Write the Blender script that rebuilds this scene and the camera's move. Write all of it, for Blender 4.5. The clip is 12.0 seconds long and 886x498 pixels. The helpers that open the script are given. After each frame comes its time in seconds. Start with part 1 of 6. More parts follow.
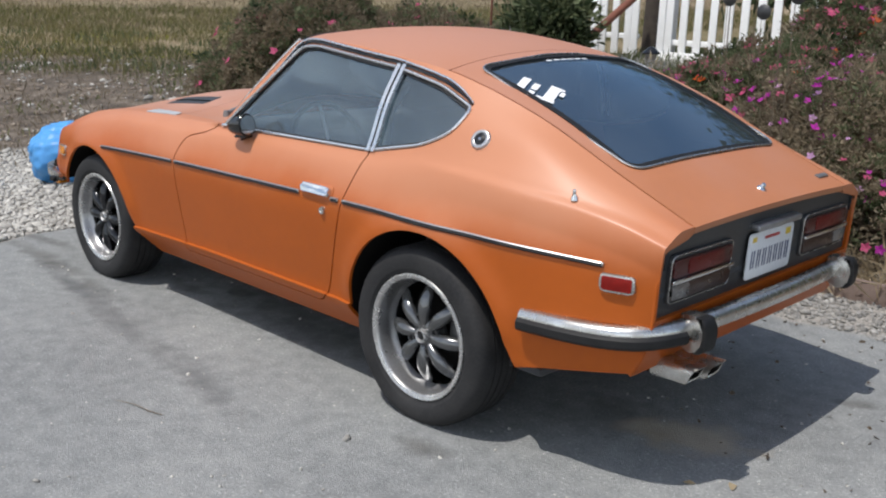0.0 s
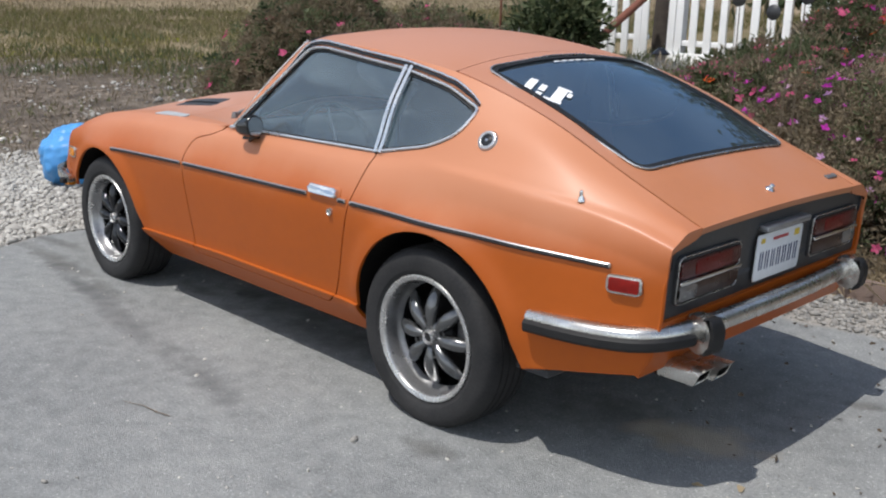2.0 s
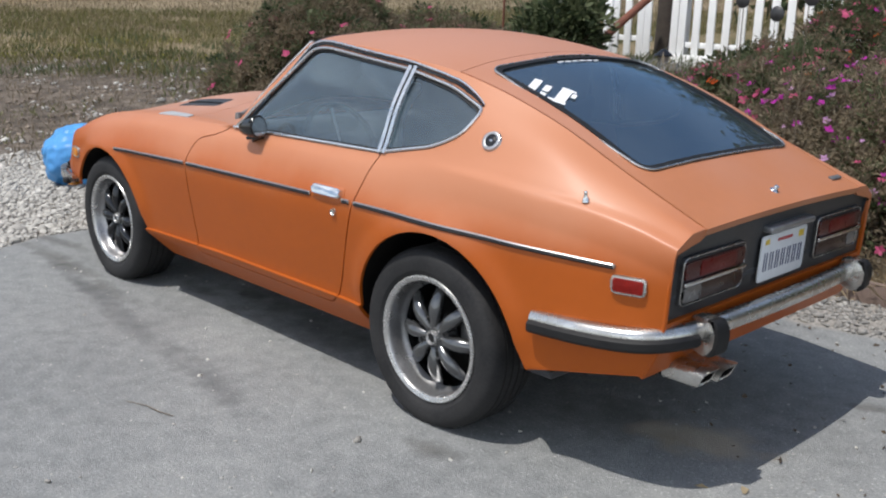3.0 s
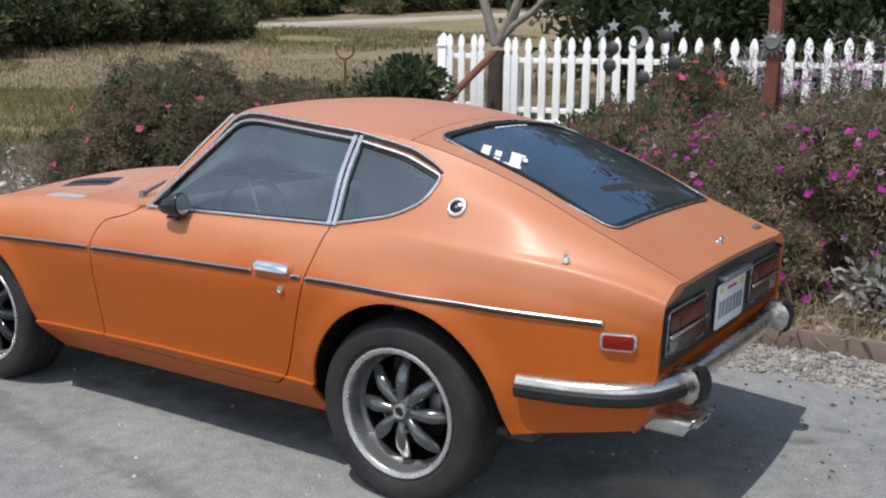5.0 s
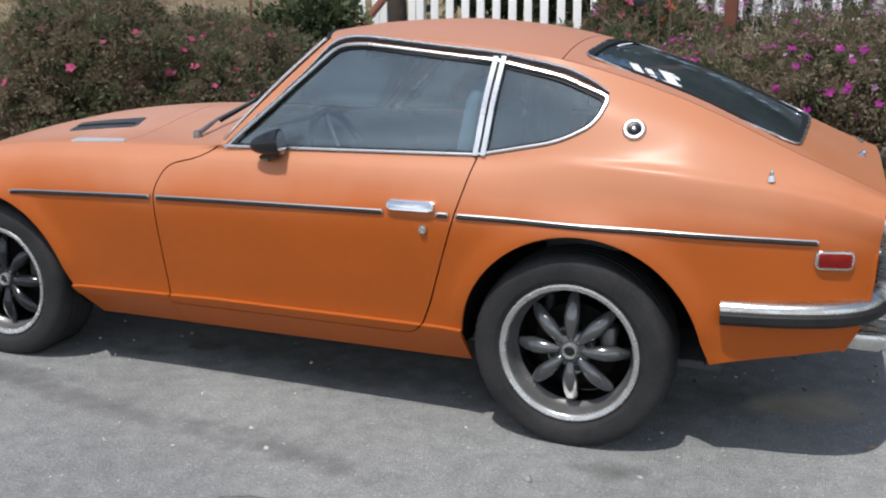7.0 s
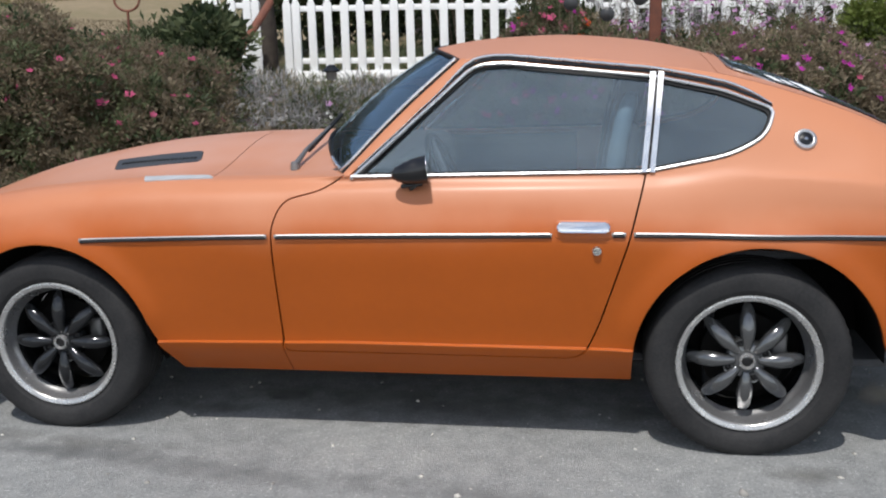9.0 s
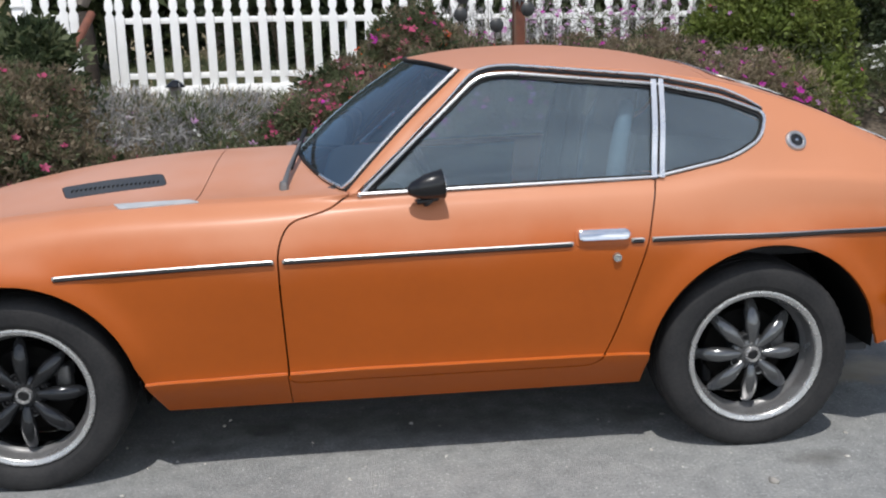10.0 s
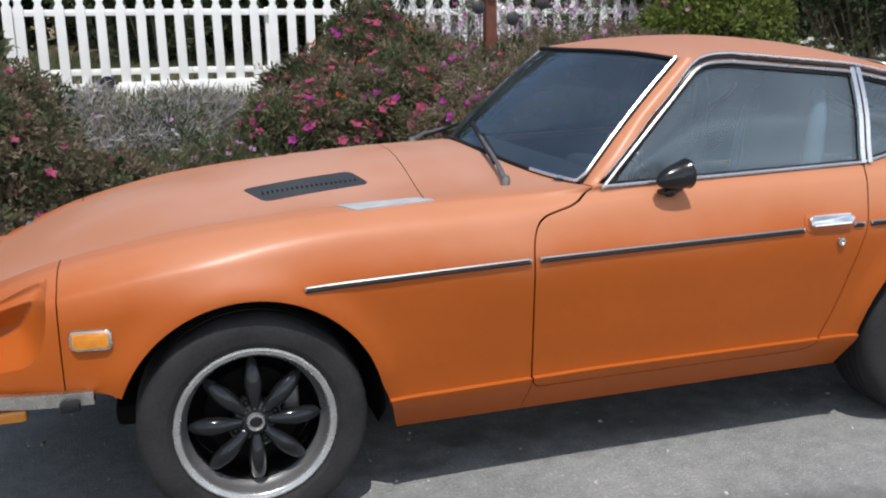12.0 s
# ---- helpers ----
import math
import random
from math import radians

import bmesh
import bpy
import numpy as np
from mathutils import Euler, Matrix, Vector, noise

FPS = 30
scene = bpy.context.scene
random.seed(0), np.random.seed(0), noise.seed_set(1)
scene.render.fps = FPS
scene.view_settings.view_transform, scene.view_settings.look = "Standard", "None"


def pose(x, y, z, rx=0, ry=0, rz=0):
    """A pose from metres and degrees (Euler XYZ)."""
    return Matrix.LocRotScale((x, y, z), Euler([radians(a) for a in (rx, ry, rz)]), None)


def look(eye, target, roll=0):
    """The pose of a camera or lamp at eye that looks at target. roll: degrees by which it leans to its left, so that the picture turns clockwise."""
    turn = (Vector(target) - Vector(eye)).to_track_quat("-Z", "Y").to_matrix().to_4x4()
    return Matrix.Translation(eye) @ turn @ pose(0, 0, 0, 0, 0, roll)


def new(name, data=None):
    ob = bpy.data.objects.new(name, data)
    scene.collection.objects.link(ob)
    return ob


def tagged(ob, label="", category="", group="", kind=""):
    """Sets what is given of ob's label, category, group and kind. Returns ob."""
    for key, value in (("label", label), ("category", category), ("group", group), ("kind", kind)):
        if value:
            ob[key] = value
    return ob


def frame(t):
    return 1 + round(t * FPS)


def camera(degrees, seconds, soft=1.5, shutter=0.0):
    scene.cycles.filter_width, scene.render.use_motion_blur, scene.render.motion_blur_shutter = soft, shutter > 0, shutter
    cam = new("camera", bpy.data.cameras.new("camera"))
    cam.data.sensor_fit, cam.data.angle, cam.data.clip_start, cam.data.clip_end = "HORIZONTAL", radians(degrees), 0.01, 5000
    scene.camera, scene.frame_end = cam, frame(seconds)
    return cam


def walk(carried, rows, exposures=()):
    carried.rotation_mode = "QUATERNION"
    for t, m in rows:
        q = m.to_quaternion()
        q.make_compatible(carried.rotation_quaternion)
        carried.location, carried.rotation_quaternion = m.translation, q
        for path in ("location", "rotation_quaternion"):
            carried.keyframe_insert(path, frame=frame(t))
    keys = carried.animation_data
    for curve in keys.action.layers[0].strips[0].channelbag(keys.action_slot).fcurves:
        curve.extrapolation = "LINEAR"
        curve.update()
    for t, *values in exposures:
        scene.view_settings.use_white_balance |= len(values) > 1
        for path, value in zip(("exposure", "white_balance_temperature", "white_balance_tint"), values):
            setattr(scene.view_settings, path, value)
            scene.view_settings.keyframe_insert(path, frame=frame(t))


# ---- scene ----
cam = camera(49.6, 12.0, soft=2.1)
PATH = [
    (0, (-2.215, 2.903, 1.432), (-0.86, 1.525, 0.919), 1.6),
    (0.5, (-2.221, 2.903, 1.433), (-0.852, 1.54, 0.917), 0.8),
    (1, (-2.219, 2.903, 1.432), (-0.852, 1.537, 0.918), 1.1),
    (1.5, (-2.226, 2.89, 1.428), (-0.856, 1.525, 0.917), 0.9),
    (2, (-2.221, 2.893, 1.431), (-0.849, 1.529, 0.92), 1.4),
    (2.5, (-2.215, 2.889, 1.426), (-0.842, 1.529, 0.912), 0.9),
    (3, (-2.215, 2.897, 1.427), (-0.84, 1.535, 0.919), 1.5),
    (3.2, (-2.211, 2.9, 1.431), (-0.84, 1.536, 0.922), 1.7),
    (4.8, (-1.863, 3.169, 1.425), (-0.785, 1.534, 1.016), 0.2),
    (5, (-1.778, 3.199, 1.414), (-0.699, 1.556, 1.049), 0.5),
    (5.3, (-1.624, 3.205, 1.419), (-0.504, 1.592, 1.042), -2.1),
    (5.5, (-1.509, 3.252, 1.393), (-0.461, 1.582, 1.059), -1.4),
    (5.7, (-1.368, 3.28, 1.384), (-0.405, 1.565, 1.023), -0.5),
    (6, (-1.224, 3.367, 1.377), (-0.271, 1.656, 0.969), -0.8),
    (6.2, (-1.142, 3.374, 1.397), (-0.212, 1.666, 0.932), -2.1),
    (6.5, (-0.967, 3.482, 1.393), (-0.147, 1.729, 0.886), 0.1),
    (6.8, (-0.847, 3.459, 1.366), (-0.05, 1.709, 0.818), -0.1),
    (7, (-0.704, 3.501, 1.341), (0.029, 1.705, 0.854), -0.4),
    (7.2, (-0.585, 3.501, 1.353), (0.113, 1.688, 0.877), -1.3),
    (8.8, (0.341, 3.718, 1.356), (0.704, 1.801, 0.918), -1.1),
    (9, (0.488, 3.694, 1.358), (0.79, 1.771, 0.899), -1.4),
    (9.3, (0.719, 3.655, 1.357), (1.002, 1.734, 0.88), -0.7),
    (9.5, (0.849, 3.633, 1.356), (1.038, 1.703, 0.869), -0.6),
    (9.7, (1.012, 3.64, 1.358), (1.025, 1.692, 0.905), -3.0),
    (10, (1.227, 3.632, 1.368), (1.074, 1.688, 0.922), -1.7),
    (10.3, (1.401, 3.56, 1.358), (1.146, 1.63, 0.901), 0.1),
    (10.5, (1.538, 3.5, 1.343), (1.189, 1.585, 0.882), -1.0),
    (10.7, (1.646, 3.47, 1.348), (1.296, 1.547, 0.925), -0.8),
    (11, (1.871, 3.398, 1.369), (1.491, 1.492, 0.898), -0.2),
    (11.2, (2.023, 3.372, 1.396), (1.538, 1.497, 0.897), -0.4),
    (11.4, (2.174, 3.381, 1.373), (1.644, 1.535, 0.814), -2.9),
    (11.5, (2.259, 3.368, 1.36), (1.765, 1.517, 0.786), -4.0),
    (11.7, (2.41, 3.307, 1.345), (1.865, 1.465, 0.789), -1.6),
    (12, (2.508, 3.266, 1.364), (1.953, 1.4, 0.906), -1.3),
]
walk(cam, [(t, look(eye, target, roll)) for t, eye, target, roll in PATH])

# ---------------------------------------------------------------- light
SUN_DIR = Vector((0.09, 0.41, 1.0)).normalized()
world = bpy.data.worlds.new("sky")
scene.world = world
world.use_nodes = True
wn = world.node_tree
sky = wn.nodes.new("ShaderNodeTexSky")
sky.sky_type, sky.sun_disc = "NISHITA", False
sky.sun_elevation = math.asin(SUN_DIR.z)
sky.sun_rotation = math.atan2(SUN_DIR.x, SUN_DIR.y)
sky.air_density, sky.dust_density, sky.ozone_density = 1.0, 0.8, 1.2
# broken cloud over the blue
wtc = wn.nodes.new("ShaderNodeTexCoord")
wmap = wn.nodes.new("ShaderNodeMapping")
wmap.inputs["Scale"].default_value = (1.0, 1.0, 2.4)
wn.links.new(wtc.outputs["Generated"], wmap.inputs["Vector"])
wno = wn.nodes.new("ShaderNodeTexNoise")
wno.inputs["Scale"].default_value, wno.inputs["Detail"].default_value = 2.6, 6.0
wn.links.new(wmap.outputs["Vector"], wno.inputs["Vector"])
wr = wn.nodes.new("ShaderNodeValToRGB")
wr.color_ramp.elements[0].position, wr.color_ramp.elements[1].position = 0.40, 0.66
wn.links.new(wno.outputs["Fac"], wr.inputs["Fac"])
# the cloud bank lies low and thins out overhead
wsep, wlow, wmul = wn.nodes.new("ShaderNodeSeparateXYZ"), wn.nodes.new("ShaderNodeMapRange"), wn.nodes.new("ShaderNodeMath")
wlow.inputs["From Min"].default_value, wlow.inputs["From Max"].default_value = 0.75, 0.35
wmul.operation = "MULTIPLY"
wn.links.new(wtc.outputs["Generated"], wsep.inputs[0])
wn.links.new(wsep.outputs["Z"], wlow.inputs["Value"])
wn.links.new(wlow.outputs["Result"], wmul.inputs[0])
wsun, wmul2 = wn.nodes.new("ShaderNodeMapRange"), wn.nodes.new("ShaderNodeMath")
wsun.inputs["From Min"].default_value, wsun.inputs["From Max"].default_value = -0.35, 0.55
wmul2.operation = "MULTIPLY"
wn.links.new(wsep.outputs["Y"], wsun.inputs["Value"])
wn.links.new(wsun.outputs["Result"], wmul2.inputs[0])
wn.links.new(wr.outputs["Color"], wmul2.inputs[1])
wn.links.new(wmul2.outputs[0], wmul.inputs[1])
wmix = wn.nodes.new("ShaderNodeMixRGB")
wmix.inputs[2].default_value = (16.5, 16.9, 17.3, 1)
wveil = wn.nodes.new("ShaderNodeMapRange")
wveil.inputs["To Min"].default_value = 0.05
wn.links.new(wmul.outputs[0], wveil.inputs["Value"])
wn.links.new(wveil.outputs["Result"], wmix.inputs[0])
wn.links.new(sky.outputs["Color"], wmix.inputs[1])
wbg = wn.nodes["Background"]
wbg.inputs["Strength"].default_value = 0.116
wn.links.new(wmix.outputs["Color"], wbg.inputs["Color"])
sun = new("sun", bpy.data.lights.new("sun", "SUN"))
sun.data.energy, sun.data.angle, sun.data.color = 3.6, radians(0.6), (1.0, 0.97, 0.93)
sun.matrix_world = look(SUN_DIR * 30, (0, 0, 0))
scene.view_settings.exposure = 0.12


# ---------------------------------------------------------------- materials
def material(name, base, second=None, scale=6.0, rough=0.6, metal=0.0, bump=0.0, bump_scale=60.0, coat=0.0, island=0.0,
             spec=0.5, contrast=(0.35, 0.65), rough_var=0.1, distance=0.004, coat_rough=0.12):
    """Principled surface: base and second colour mixed by coarse and fine noise, with relief and uneven gloss."""
    m = bpy.data.materials.new(name)
    m.use_nodes = True
    nt = m.node_tree
    b = nt.nodes["Principled BSDF"]
    b.inputs["Metallic"].default_value = metal
    b.inputs["Roughness"].default_value = rough
    b.inputs["Specular IOR Level"].default_value = spec
    b.inputs["Coat Weight"].default_value = coat
    b.inputs["Coat Roughness"].default_value = coat_rough
    tc = nt.nodes.new("ShaderNodeTexCoord")
    second = second or tuple(c * 0.8 for c in base)
    n1, n2 = nt.nodes.new("ShaderNodeTexNoise"), nt.nodes.new("ShaderNodeTexNoise")
    n1.inputs["Scale"].default_value, n1.inputs["Detail"].default_value = scale, 4.0
    n2.inputs["Scale"].default_value, n2.inputs["Detail"].default_value = scale * 11, 3.0
    mix = nt.nodes.new("ShaderNodeMath")
    mix.operation = "MULTIPLY_ADD"
    mix.inputs[1].default_value = 0.35
    half = nt.nodes.new("ShaderNodeMath")
    half.operation = "MULTIPLY"
    half.inputs[1].default_value = 0.65
    for n in (n1, n2):
        nt.links.new(tc.outputs["Object"], n.inputs["Vector"])
    nt.links.new(n1.outputs["Fac"], half.inputs[0])
    nt.links.new(n2.outputs["Fac"], mix.inputs[0])
    nt.links.new(half.outputs[0], mix.inputs[2])
    ramp = nt.nodes.new("ShaderNodeValToRGB")
    ramp.color_ramp.elements[0].position, ramp.color_ramp.elements[1].position = contrast
    ramp.color_ramp.elements[0].color, ramp.color_ramp.elements[1].color = (*base, 1), (*second, 1)
    nt.links.new(mix.outputs[0], ramp.inputs["Fac"])
    colour = ramp.outputs["Color"]
    if island:
        geo = nt.nodes.new("ShaderNodeNewGeometry")
        hsv = nt.nodes.new("ShaderNodeHueSaturation")
        rng = nt.nodes.new("ShaderNodeMapRange")
        rng.inputs["To Min"].default_value, rng.inputs["To Max"].default_value = 1 - island, 1 + island
        nt.links.new(geo.outputs["Random Per Island"], rng.inputs["Value"])
        nt.links.new(rng.outputs["Result"], hsv.inputs["Value"])
        nt.links.new(colour, hsv.inputs["Color"])
        colour = hsv.outputs["Color"]
    nt.links.new(colour, b.inputs["Base Color"])
    rr = nt.nodes.new("ShaderNodeMapRange")
    rr.inputs["To Min"].default_value, rr.inputs["To Max"].default_value = max(0.02, rough - rough_var), min(1, rough + rough_var)
    nt.links.new(n1.outputs["Fac"], rr.inputs["Value"])
    nt.links.new(rr.outputs["Result"], b.inputs["Roughness"])
    if bump:
        n3 = nt.nodes.new("ShaderNodeTexNoise")
        n3.inputs["Scale"].default_value, n3.inputs["Detail"].default_value = bump_scale, 5.0
        nt.links.new(tc.outputs["Object"], n3.inputs["Vector"])
        bn = nt.nodes.new("ShaderNodeBump")
        bn.inputs["Strength"].default_value, bn.inputs["Distance"].default_value = bump, distance
        nt.links.new(n3.outputs["Fac"], bn.inputs["Height"])
        nt.links.new(bn.outputs["Normal"], b.inputs["Normal"])
    return m


def glass(name, tint, haze=0.02, ior=1.5, dust_glare=(0.04, 0.10), sheen=(0.62, 0.82, 1.0)):
    m = bpy.data.materials.new(name)
    m.use_nodes = True
    nt = m.node_tree
    nt.nodes.remove(nt.nodes["Principled BSDF"])
    out = nt.nodes["Material Output"]
    tr, gl, mx, fr = (nt.nodes.new(k) for k in ("ShaderNodeBsdfTransparent", "ShaderNodeBsdfGlossy", "ShaderNodeMixShader", "ShaderNodeFresnel"))
    tr.inputs["Color"].default_value = (*tint, 1)
    gl.inputs["Roughness"].default_value = haze
    # The gloss is coloured blue to stand in for blue sky reflections.
    gl.inputs["Color"].default_value = (*sheen, 1)
    fr.inputs["IOR"].default_value = ior
    nt.links.new(fr.outputs[0], mx.inputs[0])
    nt.links.new(tr.outputs[0], mx.inputs[1])
    nt.links.new(gl.outputs[0], mx.inputs[2])
    # thin blue-grey film on the pane: dusty, with sky reflection put into its colour
    du, mx2 = nt.nodes.new("ShaderNodeBsdfDiffuse"), nt.nodes.new("ShaderNodeMixShader")
    du.inputs["Color"].default_value = (0.27, 0.325, 0.365, 1)
    tc, no, mr = nt.nodes.new("ShaderNodeTexCoord"), nt.nodes.new("ShaderNodeTexNoise"), nt.nodes.new("ShaderNodeMapRange")
    no.inputs["Scale"].default_value, no.inputs["Detail"].default_value = 3.0, 6.0
    mr.inputs["From Min"].default_value, mr.inputs["From Max"].default_value = 0.3, 0.7
    mr.inputs["To Min"].default_value, mr.inputs["To Max"].default_value = dust_glare
    nt.links.new(tc.outputs["Object"], no.inputs["Vector"])
    nt.links.new(no.outputs["Fac"], mr.inputs["Value"])
    nt.links.new(mr.outputs["Result"], mx2.inputs[0])
    nt.links.new(mx.outputs[0], mx2.inputs[1])
    nt.links.new(du.outputs[0], mx2.inputs[2])
    nt.links.new(mx2.outputs[0], out.inputs["Surface"])
    return m


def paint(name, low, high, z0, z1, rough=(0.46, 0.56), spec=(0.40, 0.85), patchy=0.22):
    """Old single-stage paint, blotchy and dusty: glossier and deeper low down; paler and chalky higher up, part
    bleaching, part sheen of upward faces put into the colour.
    """
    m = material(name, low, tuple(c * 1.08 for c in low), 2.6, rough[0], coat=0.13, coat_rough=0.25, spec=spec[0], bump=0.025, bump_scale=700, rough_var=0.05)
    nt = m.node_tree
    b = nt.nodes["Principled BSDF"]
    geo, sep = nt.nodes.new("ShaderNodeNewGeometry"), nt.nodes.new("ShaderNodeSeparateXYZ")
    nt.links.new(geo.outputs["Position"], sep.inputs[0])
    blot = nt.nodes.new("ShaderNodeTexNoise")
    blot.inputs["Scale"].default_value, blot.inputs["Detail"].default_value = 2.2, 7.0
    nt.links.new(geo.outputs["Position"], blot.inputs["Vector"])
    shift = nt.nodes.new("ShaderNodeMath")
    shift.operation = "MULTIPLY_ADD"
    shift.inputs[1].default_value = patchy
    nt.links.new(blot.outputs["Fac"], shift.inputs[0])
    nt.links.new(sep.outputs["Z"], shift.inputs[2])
    bleach_sheen = nt.nodes.new("ShaderNodeMapRange")
    bleach_sheen.interpolation_type = "SMOOTHSTEP"
    bleach_sheen.inputs["From Min"].default_value, bleach_sheen.inputs["From Max"].default_value = z0 + patchy / 2, z1 + patchy / 2
    nt.links.new(shift.outputs[0], bleach_sheen.inputs["Value"])
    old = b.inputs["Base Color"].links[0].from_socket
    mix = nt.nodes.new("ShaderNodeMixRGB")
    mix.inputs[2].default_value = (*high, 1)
    nt.links.new(bleach_sheen.outputs["Result"], mix.inputs[0])
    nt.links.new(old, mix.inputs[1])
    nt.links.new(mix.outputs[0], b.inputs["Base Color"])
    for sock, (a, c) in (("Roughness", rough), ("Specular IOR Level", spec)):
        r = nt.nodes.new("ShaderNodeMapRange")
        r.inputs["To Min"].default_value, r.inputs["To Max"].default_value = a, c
        nt.links.new(bleach_sheen.outputs["Result"], r.inputs["Value"])
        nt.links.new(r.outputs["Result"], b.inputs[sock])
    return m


# The paler upper colours also carry sheen of upward-facing panels, not fading alone.
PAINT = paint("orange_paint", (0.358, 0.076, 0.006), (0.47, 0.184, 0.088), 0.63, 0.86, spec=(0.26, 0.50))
PAINT_TOP = paint("faded_sheen_orange_paint", (0.40, 0.140, 0.050), (0.43, 0.182, 0.102), 0.70, 1.22, (0.52, 0.60), (0.75, 0.9), 0.9)
PAINT_HOOD = paint("bleached_sheen_orange_paint", (0.40, 0.158, 0.075), (0.44, 0.215, 0.140), 0.62, 1.12, (0.50, 0.60), (0.75, 0.95), 1.3)
CHROME = material("chrome", (0.75, 0.76, 0.78), (0.62, 0.62, 0.62), 14, 0.14, 1.0, rough_var=0.07)
OLD_CHROME = material("worn_chrome", (0.66, 0.66, 0.64), (0.42, 0.40, 0.37), 18, 0.27, 0.95, bump=0.05, bump_scale=200, rough_var=0.14)
BRIGHT = material("bright_aluminium_trim", (0.74, 0.74, 0.745), (0.68, 0.68, 0.685), 8, 0.27, 0.9, rough_var=0.06)
MOULDING = material("dulled_moulding_metal", (0.56, 0.56, 0.565), (0.48, 0.48, 0.485), 8, 0.34, 0.95, rough_var=0.06)
RUBBER = material("black_rubber", (0.008, 0.008, 0.009), (0.017, 0.017, 0.017), 20, 0.55, spec=0.25, bump=0.15, bump_scale=160)
TYRE = material("tyre_rubber", (0.015, 0.015, 0.016), (0.033, 0.032, 0.032), 9, 0.72, spec=0.25, bump=0.25, bump_scale=120)
RIM = material("polished_alloy_rim", (0.56, 0.555, 0.545), (0.42, 0.415, 0.405), 26, 0.28, 0.75, bump=0.06, bump_scale=260, rough_var=0.1)
BARREL = material("dull_silver_barrel", (0.40, 0.40, 0.405), (0.28, 0.275, 0.275), 14, 0.30, 0.75, bump=0.06, bump_scale=200, rough_var=0.12)
SPOKE_PALE = material("pale_grey_alloy", (0.12, 0.125, 0.13), (0.17, 0.17, 0.17), 12, 0.2, 0.8, bump=0.03, bump_scale=160)
SPOKE = material("grey_painted_alloy", (0.030, 0.032, 0.035), (0.048, 0.049, 0.052), 12, 0.15, 0.75, bump=0.04, bump_scale=160)
DARK = material("underbody_black", (0.006, 0.006, 0.006), (0.011, 0.010, 0.009), 7, 0.95, spec=0.1, bump=0.2, bump_scale=40)
BLACK = material("black_plastic", (0.005, 0.005, 0.006), (0.010, 0.010, 0.011), 16, 0.22, bump=0.05, bump_scale=200)
TAILBLACK = material("faded_black_panel", (0.022, 0.023, 0.025), (0.045, 0.045, 0.045), 7, 0.45, bump=0.08, bump_scale=120)
LENS_TAIL = material("deep_red_lens", (0.13, 0.008, 0.006), (0.09, 0.006, 0.005), 40, 0.3, spec=0.3, bump=0.2, bump_scale=420)
LENS_RED = material("red_lens", (0.23, 0.008, 0.005), (0.16, 0.006, 0.004), 40, 0.35, spec=0.25, bump=0.2, bump_scale=420)
LENS_DARK = material("dark_red_lens", (0.060, 0.006, 0.005), (0.045, 0.006, 0.005), 40, 0.3, coat=0.2, bump=0.2, bump_scale=420)
LENS_SMOKE = material("smoked_lens", (0.030, 0.012, 0.009), (0.024, 0.010, 0.008), 40, 0.3, coat=0.2, bump=0.2, bump_scale=420)
LENS_AMBER = material("amber_lens", (0.72, 0.27, 0.02), (0.62, 0.2, 0.015), 40, 0.2, coat=0.6, bump=0.2, bump_scale=420)
SEAT = material("black_vinyl", (0.02, 0.021, 0.023), (0.035, 0.035, 0.038), 12, 0.5, bump=0.1, bump_scale=180)
SEATBLUE = material("pale_blue_seat_cover", (0.16, 0.23, 0.28), (0.12, 0.18, 0.23), 14, 0.7, bump=0.15, bump_scale=180)
CABIN = material("cabin_trim", (0.03, 0.032, 0.036), (0.05, 0.05, 0.055), 9, 0.7, bump=0.1, bump_scale=90)
WHITE_STICKER = material("white_vinyl", (0.82, 0.82, 0.82), (0.76, 0.76, 0.76), 40, 0.5)
PLATE_WHITE = material("plate_white", (0.74, 0.75, 0.76), (0.68, 0.69, 0.70), 30, 0.42)
PLATE_BLUE = material("plate_dark_blue", (0.02, 0.035, 0.10), (0.03, 0.04, 0.11), 30, 0.45)
PLATE_RED = material("plate_red", (0.42, 0.05, 0.05), (0.36, 0.05, 0.05), 30, 0.45)
PLATE_YEL = material("plate_yellow", (0.68, 0.48, 0.04), (0.60, 0.42, 0.05), 30, 0.45)
GREYLID = material("grey_primer_lid", (0.34, 0.36, 0.37), (0.44, 0.45, 0.46), 24, 0.5, bump=0.05, bump_scale=200)
GLASS_SIDE = glass("side_glass", (0.58, 0.69, 0.76), 0.0, 1.75, (0.17, 0.31))
GLASS_WS = glass("windscreen_glass", (0.34, 0.48, 0.62), 0.0, 2.1, (0.02, 0.10), (0.60, 0.79, 0.96))
GLASS_HATCH = glass("tinted_hatch_glass", (0.26, 0.38, 0.50), 0.0, 3.2, (0.03, 0.12), (0.50, 0.76, 1.0))
WHITE_PAINT = material("white_fence_paint", (0.93, 0.93, 0.92), (0.87, 0.865, 0.85), 5, 0.6, bump=0.15, bump_scale=50)
RUST = material("rust_red_steel", (0.20, 0.065, 0.035), (0.12, 0.045, 0.03), 9, 0.8, bump=0.3, bump_scale=90)
BARK = material("grey_bark", (0.17, 0.14, 0.115), (0.27, 0.24, 0.21), 12, 0.9, bump=0.7, bump_scale=30, distance=0.02)
STEM = material("brown_stem", (0.10, 0.075, 0.05), (0.17, 0.13, 0.09), 14, 0.9)
